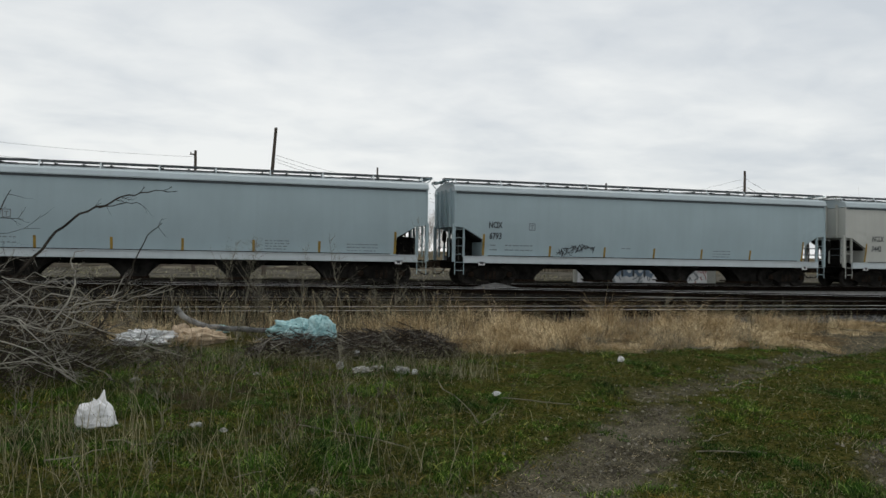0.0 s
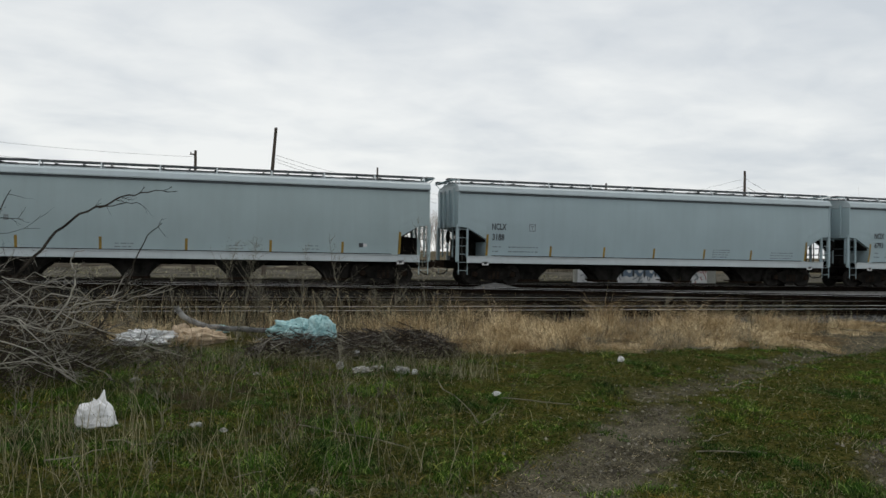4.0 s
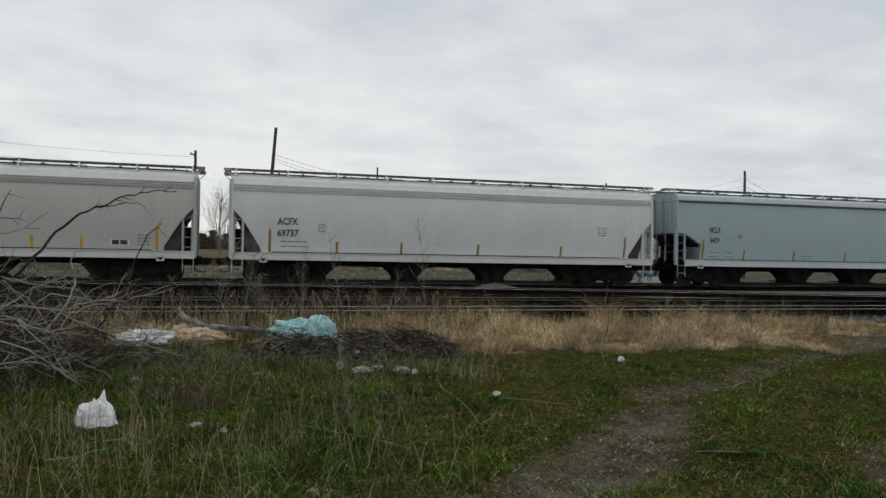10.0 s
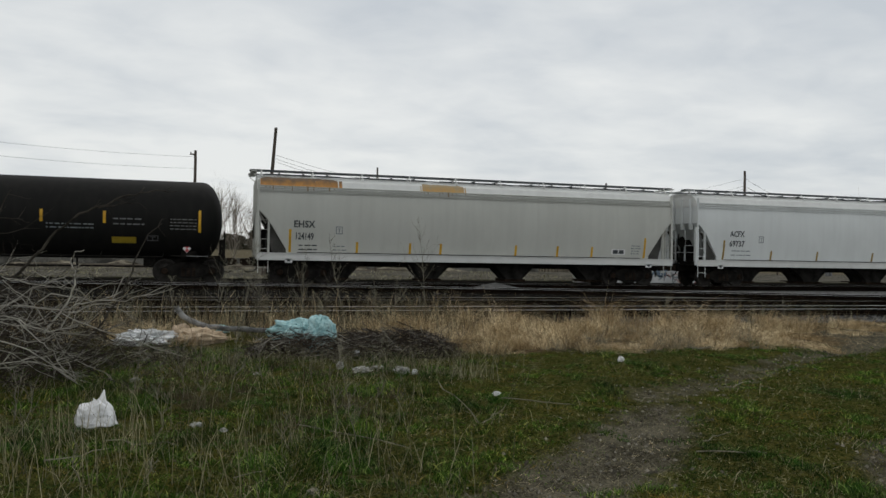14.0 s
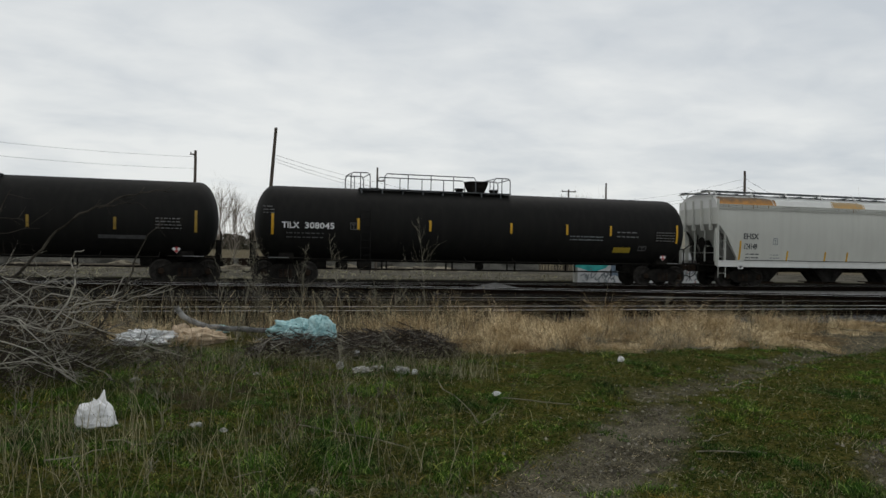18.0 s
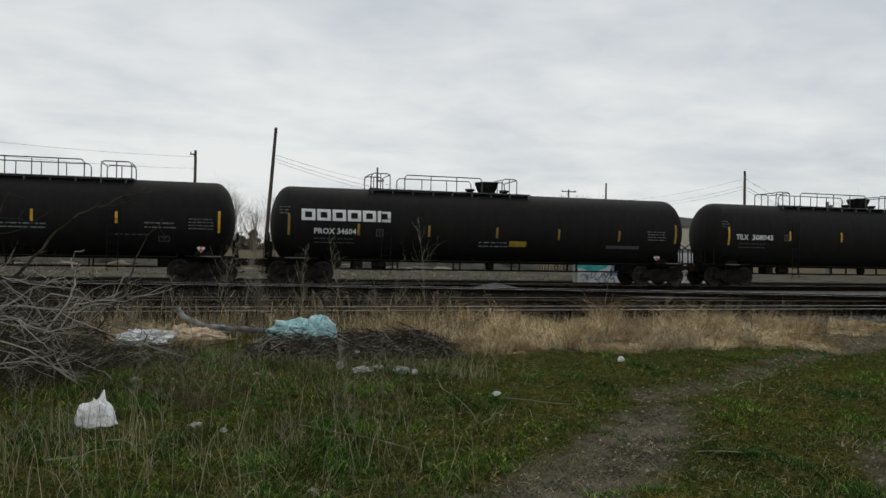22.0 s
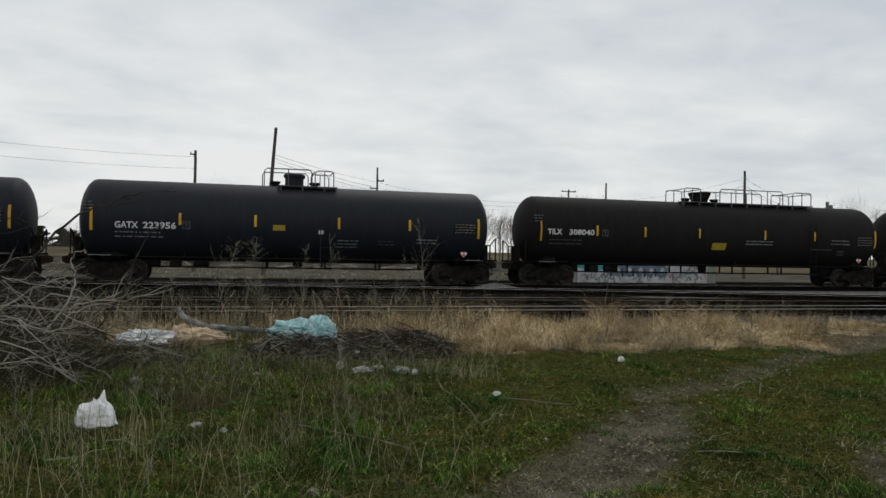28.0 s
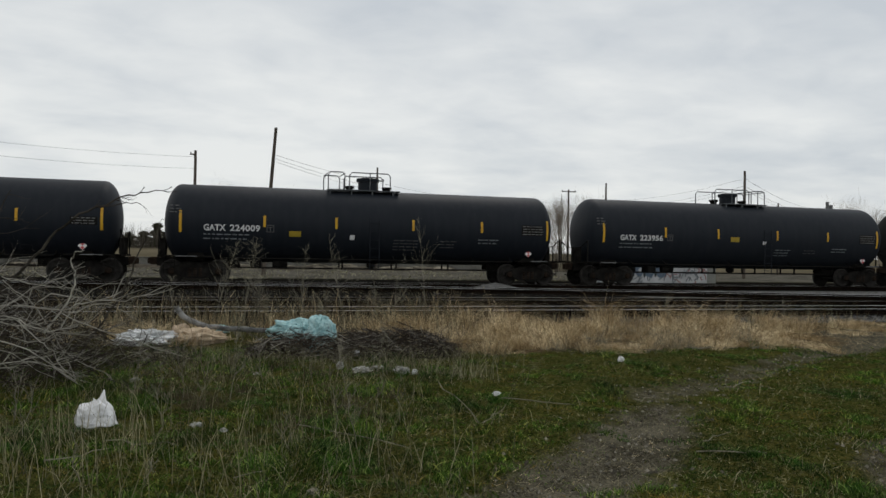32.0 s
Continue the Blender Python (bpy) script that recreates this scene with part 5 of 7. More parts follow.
RUBBLE = mat("rubble_and_dirt", (0.03, 0.026, 0.02), (0.24, 0.215, 0.165), 0.95, 0, 1.1, 9, 0.4, (0.5, 1, 2.2), 0.14, mottle=0.6, spec=0.05)
OLD_TIE = mat("weathered_grey_timber", (0.06, 0.05, 0.04), (0.2, 0.175, 0.14), 0.95, 0, 1.5, 20, 0.3, (0.3, 2, 2), spec=0.05)
rubble_berm()
OLD_BLOCK = mat("soot_stained_block", (0.055, 0.053, 0.047), (0.17, 0.165, 0.148), 0.95, 0, 0.5, 9, 0.2, (1, 1, 2.0), 0.14, mottle=0.6, spec=0.05)
low = new("low_wall")
tagged(low, "long low stained block wall beyond the yard", "wall", "", "structure")
bm = B()
box(bm, -24, 37, 86.6, 86.9, 0.0, 1.15)
part("wall_body", bm, OLD_BLOCK, low)
bm = B()
box(bm, -24.1, 37.1, 86.55, 86.95, 1.15, 1.23)
part("coping", bm, OLD_BLOCK, low)


def utility_pole(x, y, top, r, lean, arms, label):
    p = new("utility_pole")
    p.location = (x, y, 0.1)
    tagged(p, label, "utility pole", "poles beyond the tracks")
    bm = B()
    tube(bm, [(0, 0, -0.3), (lean * 0.5, 0, top * 0.5), (lean, 0, top)], r * 1.25, 10, r * 0.85)
    part("pole_shaft", bm, POLE, p)
    for z, w, off in arms:
        bm = B()
        lx = lean * z / top
        box(bm, lx + off - w / 2, lx + off + w / 2, -0.12, -0.02, z - 0.06, z + 0.06)
        arm = part("crossarm", bm, POLE, p)
        bm = B()
        for dx in (-w / 2 + 0.08, w / 2 - 0.08):
            turned(bm, [(0.03, z + 0.06), (0.05, z + 0.12), (0.03, z + 0.2)], "Z", 8, (lx + off + dx, -0.07, 0))
        part("insulator", bm, GUTTER, arm)
    return p


utility_pole(-2.55, 68.4, 10.35, 0.13, 0.0, [(10.0, 0.5, -0.2)], "weathered pole with a small bracket")
utility_pole(2.62, 55.2, 10.55, 0.13, 0.72, [], "tall leaning weathered wooden pole")
utility_pole(15.1, 78.0, 10.8, 0.11, 0.0, [(9.4, 0.7, 0.35), (8.6, 0.8, -0.4), (7.7, 0.7, 0.35)], "pole with three short side arms")
utility_pole(47.2, 61.5, 10.2, 0.13, 0.0, [], "plain wooden pole carrying wires")
utility_pole(42.9, 90.9, 10.7, 0.12, 0.0, [(10.4, 2.0, 0.0)], "pole with a wide crossarm")
utility_pole(43.4, 81.7, 10.7, 0.11, 0.0, [], "thin bare wooden pole")
utility_pole(68.0, 82.0, 9.2, 0.11, 0.0, [], "short bare wooden pole")


def wire(a, c, sag, label="thin dark overhead power wire"):
    a, c = Vector(a), Vector(c)
    bm = B()
    pts = []
    for k in range(17):
        u = k / 16
        p = a.lerp(c, u)
        p.z -= sag * 4 * u * (1 - u)
        pts.append(p)
    tube(bm, pts, 0.011, 4, cap=False)
    w = part("overhead_wire", bm, STEEL_DARK, None)
    tagged(w, label, "wire", "wires beyond the tracks")


for z0, z1 in ((8.75, 9.35), (8.48, 8.8), (8.28, 8.4)):
    wire((3.2, 55.2, z0), (15.1, 78.0, z1), 0.15)
    wire((15.1, 78.0, z1), (42.9, 90.9, z1 - 0.1), 0.9)
for z0, z1 in ((9.5, 9.9), (8.6, 8.9)):
    wire((-30, 48.0, z0), (-2.55, 68.4, z1), 0.6)
for z in (9.6, 8.9, 8.6):
    wire((43.4, 81.7, z - 0.9), (47.2, 61.5, z), 0.5)
    wire((47.2, 61.5, z), (74.5, 80.5, z - 1.2), 0.7)
chimney = new("chimney_stack")
chimney.location = (74.5, 80.5, 0.1)
tagged(chimney, "distant twin vent stack above a roof", "chimney")
bm = B()
tube(bm, [(-0.25, 0, 0), (-0.25, 0, 9.5)], 0.22, 8)
tube(bm, [(0.3, 0, 0), (0.3, 0, 9.1)], 0.25, 8)
part("stack", bm, ROOF_GREY, chimney)


def grow(bm, p, d, length, r, depth, rnd, spread=0.55, up=0.25, seg=4, steps=3, kids=(2, 4), shrink=0.62, wild=0.16):
    """A branch that bends as it grows, and its side branches."""
    pts, q = [p.copy()], d.normalized()
    for k in range(steps):
        q = (q + Vector((rnd.uniform(-1, 1), rnd.uniform(-1, 1), rnd.uniform(-1, 1))) * wild + Vector((0, 0, up * 0.2))).normalized()
        pts.append(pts[-1] + q * (length / steps))
    tube(bm, pts, r, seg if depth > 1 else 3, r * 0.45, False)
    if depth <= 0:
        return
    for _ in range(rnd.randint(*kids)):
        u = rnd.uniform(0.3, 1.0)
        i = min(int(u * steps), steps - 1)
        base = pts[i].lerp(pts[i + 1], u * steps - i)
        side = Vector((rnd.uniform(-1, 1), rnd.uniform(-1, 1), rnd.uniform(-0.5, 0.8)))
        grow(bm, base, q + side * spread, length * shrink * rnd.uniform(0.7, 1.1), r * (1 - 0.55 * u) * 0.7, depth - 1, rnd, spread, up, seg, steps, kids, shrink, wild)


def bare_tree(x, y, high, seed, wide=0.4):
    rnd = random.Random(seed)
    t = new("bare_tree")
    t.location = (x, y, float(ground_z(np.array(x), np.array(y))) - 0.05)
    tagged(t, "leafless grey-brown tree far behind the tracks", "tree", "bare trees beyond the yard")
    bm = B()
    tube(bm, [(0, 0, 0), (0.05, 0, high * 0.4), (0.0, 0.1, high * 0.75)], 0.075, 6, 0.03)
    part("trunk", bm, FAR_TWIG, t)
    bm = B()
    for k in range(30):
        z = high * rnd.uniform(0.08, 0.7)
        a = rnd.uniform(0, 6.28)
        grow(bm, Vector((0, 0, z)), Vector((math.cos(a) * wide, math.sin(a) * wide, 1.0)), (high - z) * 0.66, 0.028, 3, rnd, 0.7, 0.4, 3, 4, (2, 4), 0.58, 0.24)
    part("crown", bm, FAR_TWIG, t)


for i, (x, y, h) in enumerate(((-0.6, 92, 9.6), (1.1, 94, 9.2), (6.0, 89, 8.6), (8.4, 93, 8.8), (11.4, 90, 9.0), (13.9, 90, 9.9), (15.6, 90, 9.4), (18.4, 92, 8.6),
                               (21.5, 93, 8.2), (38.6, 90, 8.8), (41.6, 91, 10.0), (39.7, 93, 9.2), (40.7, 89, 8.8), (42.8, 93, 9.4), (43.6, 89, 8.4), (46.0, 92, 10.4), (50.0, 95, 8.6), (96.0, 99, 12.4), (101.5, 99, 11.2), (3.6, 96, 7.6),
                               (23.6, 90, 7.2), (25.4, 92, 7.6), (27.0, 89, 7.4), (28.6, 91, 7.9), (30.0, 90, 7.6), (31.6, 92, 8.0), (33.2, 90, 7.4), (35.0, 91, 7.6))):
    bare_tree(x, y, h, 100 + i)


def evergreen(x, y, high, wide, seed):
    rnd = random.Random(seed)
    t = new("evergreen_tree")
    t.location = (x, y, float(surface_z(x, y)) - 0.15)
    tagged(t, "dark evergreen tree on the far bank", "tree", "evergreens on the far bank")
    bm = B()
    tube(bm, [(0, 0, 0), (0, 0, high * 0.9)], 0.2, 6, 0.06)
    part("trunk", bm, BARK, t)
    vs, fs = [], []
    for k in range(2600):
        u = rnd.random() ** 0.8
        z = high * (0.04 + 0.96 * u)
        lim = wide * (1 - 0.75 * u) * (0.75 + 0.35 * math.sin(u * 19 + seed))
        a, q = rnd.uniform(0, 6.28), lim * math.sqrt(rnd.random())
        c = Vector((q * math.cos(a), q * math.sin(a), z))
        for _ in range(2):
            d1 = Vector((rnd.uniform(-1, 1), rnd.uniform(-1, 1), rnd.uniform(-0.6, 0.8))).normalized() * rnd.uniform(0.16, 0.5)
            d2 = Vector((rnd.uniform(-1, 1), rnd.uniform(-1, 1), rnd.uniform(-1, 1))).normalized() * 0.08
            n = len(vs)
            vs += [c - d2, c + d2, c + d1]
            fs.append((n, n + 1, n + 2))
    raw("crown", vs, fs, HEDGE, t)


rnd = random.Random(4)
x = -34.0
while x < 22:
    evergreen(x, 152 + rnd.uniform(-2, 4), (4.4 if x < -5 else 3.8 if x < 8 else 2.4) * rnd.uniform(0.6, 1.15), rnd.uniform(1.9, 3.2), 40 + int(x * 3))
    x += rnd.uniform(2.0, 3.4)


def thicket(x0, x1, y, high, seed):
    """A stand of slender bare stems, close together."""
    rnd = random.Random(seed)
    bm = B()
    for k in range(int((x1 - x0) * 16)):
        p = Vector((rnd.uniform(x0, x1), y + rnd.uniform(-1.5, 1.5), 0.0))
        p.z = float(surface_z(p.x, p.y)) - 0.1
        h = high * rnd.uniform(0.5, 1.1)
        grow(bm, p, Vector((rnd.gauss(0, 0.09), 0, 1)), h, rnd.uniform(0.018, 0.045), 1, rnd, 0.4, 0.8, 3, 4, (2, 4), 0.5, 0.12)
    t = part("sapling_thicket", bm, THICKET, None)
    tagged(t, "close stand of bare brown saplings on the far side of the yard", "thicket", "", "stuff")


THICKET = mat("brown_sapling_bark", (0.05, 0.044, 0.036), (0.15, 0.132, 0.11), 0.9, 0, 2, 30, 0.0, island=(0.10, 0.088, 0.07))
thicket(-28.0, 26.0, 147.5, 3.4, 52)
thicket(37.5, 45.5, 87.5, 3.6, 53)
# gravel heap between the tracks
rnd = random.Random(9)
bm = B()
N = 22
grid = {}
for i in range(N + 1):
    for j in range(N + 1):
        u, v = i / N * 2 - 1, j / N * 2 - 1
        q = math.hypot(u, v)
        z = 0.42 * max(0.0, 1 - q) ** 0.85 + rnd.uniform(-0.012, 0.02)
        grid[i, j] = bm.verts.new((u * 1.75, v * 0.9, z - 0.03))
for i in range(N):
    for j in range(N):
        bm.faces.new((grid[i, j], grid[i + 1, j], grid[i + 1, j + 1], grid[i, j + 1]))
heap = part("gravel_heap", bm, STONE_HEAP, None)
heap.location = (10.7, 29.55, 0.24)
tagged(heap, "low heap of grey gravel between two tracks", "gravel heap")


# ---- foreground: grasses, weeds, bush, litter ----
def blades(name, count, place, material, label, category):
    """Many thin bent blades in one mesh; place(rng) gives x, y, height, width, lean."""
    rng = np.random.default_rng(count)
    x, y, h, w, lean = place(rng, count)
    n = len(x)
    z = surface_z(x, y) - 0.008
    a, t = rng.uniform(0, 2 * np.pi, n), rng.uniform(0, 2 * np.pi, n)
    wx, wy = np.cos(a) * w, np.sin(a) * w
    lx, ly = np.cos(t) * lean * h, np.sin(t) * lean * h
    v = np.empty((n, 5, 3))
    v[:, 0] = np.stack([x - wx, y - wy, z], -1)
    v[:, 1] = np.stack([x + wx, y + wy, z], -1)
    v[:, 2] = np.stack([x + wx * 0.7 + lx * 0.35, y + wy * 0.7 + ly * 0.35, z + h * 0.6], -1)
    v[:, 3] = np.stack([x - wx * 0.7 + lx * 0.35, y - wy * 0.7 + ly * 0.35, z + h * 0.6], -1)
    v[:, 4] = np.stack([x + lx, y + ly, z + h], -1)
    k = np.arange(n) * 5
    me = bpy.data.meshes.new(name)
    quads = np.stack([k, k + 1, k + 2, k + 3], -1).tolist()
    tris = np.stack([k + 3, k + 2, k + 4], -1).tolist()
    me.from_pydata(v.reshape(-1, 3).tolist(), [], quads + tris)
    me.materials.append(material)
    ob = new(name, me)
    return tagged(ob, label, category, "", "stuff")


def patchy(x, y, s, seed):
    """A smooth random field between 0 and 1, from a few crossed waves."""
    r = np.random.default_rng(seed)
    f = np.zeros_like(x)
    for k in range(9):
        a, p, q = r.uniform(0, 6.28), r.uniform(0, 6.28), s * r.uniform(0.5, 1.8)
        f = f + np.sin((x * np.cos(a) + y * np.sin(a)) * q + p)
    return np.clip(0.5 + f / 7.5, 0, 1)


def view_spread(rng, n, y0, y1):
    """Places over the lot before the camera, thinning out with distance."""
    y = y0 + (y1 - y0) * rng.random(n) ** 1.35
    left, right = -0.36 * y - 1.3, 1.08 * y + 1.9
    return left + (right - left) * rng.random(n), y


def turf_place(rng, n):
    # tufts: blades fan out of many small stools
    m = n // 9
    cx, cy = view_spread(rng, m, 2.2, 13.6)
    keep = rng.random(m) < np.clip(0.5 * smooth01(3.6, 1.4, cx) + 0.04 + 1.5 * smooth01(0.42, 0.78, patchy(cx, cy, 4.6, 3)) + 0.16 * smooth01(0.3, 0.6, patchy(cx, cy, 13.0, 5)), 0, 1) * (0.35 + 0.65 * smooth01(0.25, 0.6, patchy(cx, cy, 8.0, 12))) * smooth01(0.15, 0.85, 0.32 * smooth01(7.4, 9.2, cy) + rut_distance(cx, cy) - 0.12 + 0.3 * rng.random(m) + 0.5 * (patchy(cx, cy, 4, 8) - 0.5)) * smooth01(12.9, 11.7, cy + 0.3 * np.sin(cx * 1.7) - 1.7 * smooth01(4.4, 2.6, cx))
    cx, cy = cx[keep], cy[keep]
    ch = (0.012 + 0.048 * patchy(cx, cy, 2.9, 4) ** 1.9) * rng.uniform(0.6, 1.4, len(cx)) * (1 + 0.75 * smooth01(3.8, 1.0, cx))
    k = rng.integers(0, len(cx), n)
    x, y = cx[k] + rng.normal(0, 0.03, n), cy[k] + rng.normal(0, 0.03, n)
    h = ch[k] * rng.uniform(0.4, 1.35, n)
    return x, y, h, rng.uniform(0.0012, 0.0036, n) * (1 + y * 0.05), rng.uniform(0.3, 1.7, n)


blades("turf_grass", 380000, turf_place, GREEN, "short patchy spring grass with dead blades", "grass")


MOSS = grass_material("mossy_turf", [(0.0, (0.022, 0.034, 0.005)), (0.4, (0.044, 0.060, 0.010)), (0.72, (0.075, 0.080, 0.018)), (1.0, (0.19, 0.155, 0.07))], (1.18, 0.95, 0.54), (0.5, 0.94, 0.38))


def moss_place(rng, n):
    x, y = view_spread(rng, n, 2.2, 13.4)
    keep = rng.random(n) < (0.05 + 0.95 * smooth01(0.15, 0.75, 0.28 * smooth01(7.4, 9.2, y) + rut_distance(x, y) + 0.35 * (patchy(x, y, 4, 9) - 0.5))) * smooth01(13.2, 11.9, y + 0.3 * np.sin(x * 1.7))
    x, y = x[keep], y[keep]
    return x, y, rng.uniform(0.008, 0.03, len(x)), rng.uniform(0.002, 0.0055, len(x)), rng.uniform(0.3, 2.2, len(x))


blades("mossy_turf", 260000, moss_place, MOSS, "low olive moss and creeping weeds between tufts", "moss")


def litter_place(rng, n):
    x, y = view_spread(rng, n, 3.8, 13.0)
    keep = rng.random(n) < 0.25 + 0.75 * patchy(x, y, 1.9, 51)
    x, y = x[keep], y[keep]
    return x, y, rng.uniform(0.012, 0.03, len(x)), rng.uniform(0.0018, 0.0042, len(x)), rng.uniform(2.0, 7.0, len(x))


def front_stalks(rng, n):
    x, y = np.where(rng.random(n) < 0.4, rng.uniform(-1.5, -0.5, n), rng.uniform(-1.5, 1.7, n)), rng.uniform(4.6, 7.6, n)
    return x, y, rng.uniform(0.22, 0.60, n), rng.uniform(0.0016, 0.0034, n), rng.uniform(0.05, 0.8, n)


def grey_tuft(rng, n):
    k = rng.integers(0, 3, n)
    x = np.array([2.75, 3.15, 2.2])[k] + rng.normal(0, 0.22, n)
    y = np.array([10.1, 9.7, 10.4])[k] + rng.normal(0, 0.2, n)
    return x, y, rng.uniform(0.12, 0.42, n), rng.uniform(0.0025, 0.0042, n), rng.uniform(0.2, 1.4, n)


def dead_place(rng, n):
    x, y = view_spread(rng, n, 3.8, 13.0)
    keep = rng.random(n) < 0.75 * patchy(x, y, 1.6, 21) * smooth01(0.2, 0.6, rut_distance(x, y)) * (0.35 + 0.65 * smooth01(3.6, 1.0, x))
    x, y = x[keep], y[keep]
    return x, y, rng.uniform(0.03, 0.15, len(x)) * (1 + 0.6 * smooth01(3.4, 0.5, x)), rng.uniform(0.0011, 0.0024, len(x)), rng.uniform(0.3, 1.8, len(x))


DEAD = mat("dead_grass", (0.20, 0.178, 0.10), (0.54, 0.485, 0.32), 0.9, 0, 1.5, 30, 0.0, island=(0.09, 0.082, 0.05))
blades("dead_grass", 26000, dead_place, DEAD, "scattered dead grass stalks among the turf", "grass")


def straw_place(rng, n):
    # clumps: each blade belongs to a tuft with a height and a lean of its own
    m = 3100
    cx, cy = rng.uniform(-6, 18.5, m), rng.uniform(11.7, 17.0, m)
    front = 11.9 + 0.22 * np.sin(cx * 1.7) + 0.8 * (patchy(cx, cy, 3.5, 17) - 0.5) + 1.6 * smooth01(4.4, 3.2, cx) + 2.2 * smooth01(10.8, 13.4, cx)
    dens = (0.30 + 0.70 * smooth01(2.2, 3.4, cx)) * smooth01(0, 0.3, cy - front) * (0.4 + 0.6 * smooth01(14.5, 11.8, cx)) * (0.08 + 1.5 * patchy(cx, cy, 2.9, 6) ** 2.0)
    ok = rng.random(m) < dens
    cx, cy = cx[ok], cy[ok]
    ch = rng.uniform(0.08, 0.5, len(cx)) * (0.3 + 1.35 * patchy(cx, cy, 2.1, 61) ** 1.5) * (0.7 + 0.3 * smooth01(1.5, 3.0, cx)) * (0.65 + 0.35 * smooth01(11.8, 13.5, cy)) * (0.5 + 0.5 * smooth01(14.0, 11.5, cx))
    k = rng.integers(0, len(cx), n)
    x, y = cx[k] + rng.normal(0, 0.085, n), cy[k] + rng.normal(0, 0.085, n)
    h = ch[k] * rng.uniform(0.25, 1.1, n) * np.where(rng.random(n) < 0.03, 1.7, 1.0)
    return x, y, h, rng.uniform(0.0022, 0.0055, n), np.where(rng.random(n) < 0.55, rng.uniform(0.8, 2.6, n), rng.uniform(0.1, 1.1, n))


blades("tall_dry_grass", 64000, straw_place, STRAW, "tall straw-coloured dry grass along the trackbed", "grass")


def stalk_place(rng, n):
    x, y = view_spread(rng, n, 4.2, 13.2)
    keep = rng.random(n) < smooth01(3.6, 1.2, x) * (0.2 + 0.9 * patchy(x, y, 1.3, 33))
    x, y = x[keep], y[keep]
    return x, y, rng.uniform(0.15, 0.62, len(x)) * smooth01(3.4, 6.5, y), rng.uniform(0.0012, 0.0026, len(x)), rng.uniform(0.1, 1.3, len(x)) ** 1.5


def matted_place(rng, n):
    x, y = rng.uniform(1.5, 18.0, n), rng.uniform(11.6, 16.2, n)
    keep = rng.random(n) < smooth01(0, 0.5, y - 11.7 - 0.22 * np.sin(x * 1.7) - 0.9 * (patchy(x, y, 3.0, 17) - 0.5)) * (0.2 + 0.8 * patchy(x, y, 3.0, 71))
    x, y = x[keep], y[keep]
    return x, y, rng.uniform(0.02, 0.07, len(x)), rng.uniform(0.002, 0.005, len(x)), rng.uniform(2.0, 7.0, len(x))


def tangle_place(rng, n):
    m = 26
    cx, cy, size = rng.uniform(4.2, 12.0, m), rng.uniform(12.0, 14.6, m), rng.uniform(0.08, 0.3, m)
    k = rng.integers(0, m, n)
    x, y = cx[k] + rng.normal(0, 1, n) * size[k], cy[k] + rng.normal(0, 1, n) * size[k] * 0.7
    return x, y, rng.uniform(0.08, 0.42, n), rng.uniform(0.0016, 0.0035, n), rng.uniform(0.3, 1.8, n)


blades("brown_weed_tangle", 1800, tangle_place, WEED, "dark brown withered weeds tangled in the dry grass", "weeds")
blades("matted_straw", 9000, matted_place, STRAW, "matted flattened straw at the foot of the dry grass", "straw")
STALK = mat("grey_dead_stalk", (0.18, 0.168, 0.10), (0.40, 0.375, 0.255), 0.9, 0, 1.5, 30, 0.0, island=(0.08, 0.072, 0.048))
blades("straw_litter", 17000, litter_place, DEAD, "flat bits of dead straw strewn over the turf", "straw")


def straw_bits(rng, n):
    x, y = view_spread(rng, n, 4.0, 12.4)
    keep = rng.random(n) < 1.4 * smooth01(0.5, 0.85, patchy(x, y, 3.7, 77)) * smooth01(0.6, 2.4, x)
    x, y = x[keep], y[keep]
    return x, y, rng.uniform(0.01, 0.025, len(x)), rng.uniform(0.0015, 0.0034, len(x)), rng.uniform(2.0, 6.0, len(x))


blades("pale_straw_bits", 9000, straw_bits, STRAW, "drifts of pale broken straw lying on the turf", "straw")
blades("pale_stalks", 260, front_stalks, DEAD, "long pale dead stalks in the near grass", "grass")
blades("grey_dead_tuft", 240, grey_tuft, STALK, "grey tuft of matted dead grass", "grass")
blades("dead_stalks", 2300, stalk_place, STALK, "thin grey dead stalks standing in the grass", "grass")


def brown_tufts(rng, n):
    m = 34
    cy = rng.uniform(7.2, 11.6, m)
    cx, size = rng.uniform(-0.24, 0.16, m) * cy + 0.5, rng.uniform(0.05, 0.2, m)
    k = rng.integers(0, m, n)
    x, y = cx[k] + rng.normal(0, 1, n) * size[k], cy[k] + rng.normal(0, 1, n) * size[k] * 0.7
    return x, y, rng.uniform(0.04, 0.24, n), rng.uniform(0.0014, 0.003, n), rng.uniform(0.3, 2.2, n)


WITHERED = mat("withered_brown_weed", (0.045, 0.036, 0.022), (0.16, 0.13, 0.085), 0.9, 0, 3, 40, 0.0, island=(0.05, 0.042, 0.026))
blades("withered_tufts", 2600, brown_tufts, WITHERED, "brown withered weed tufts among the green grass", "weeds")


def trackside(rng, n):
    x, y = np.where(rng.random(n) < 0.72, rng.uniform(-3.5, 5.0, n), rng.uniform(3.0, 15.0, n)), rng.uniform(14.2, 17.2, n)
    return x, y, rng.uniform(0.2, 1.0, n) * np.where(x < 5, 1.0, 0.85), rng.uniform(0.0022, 0.005, n), rng.uniform(0.05, 0.9, n)


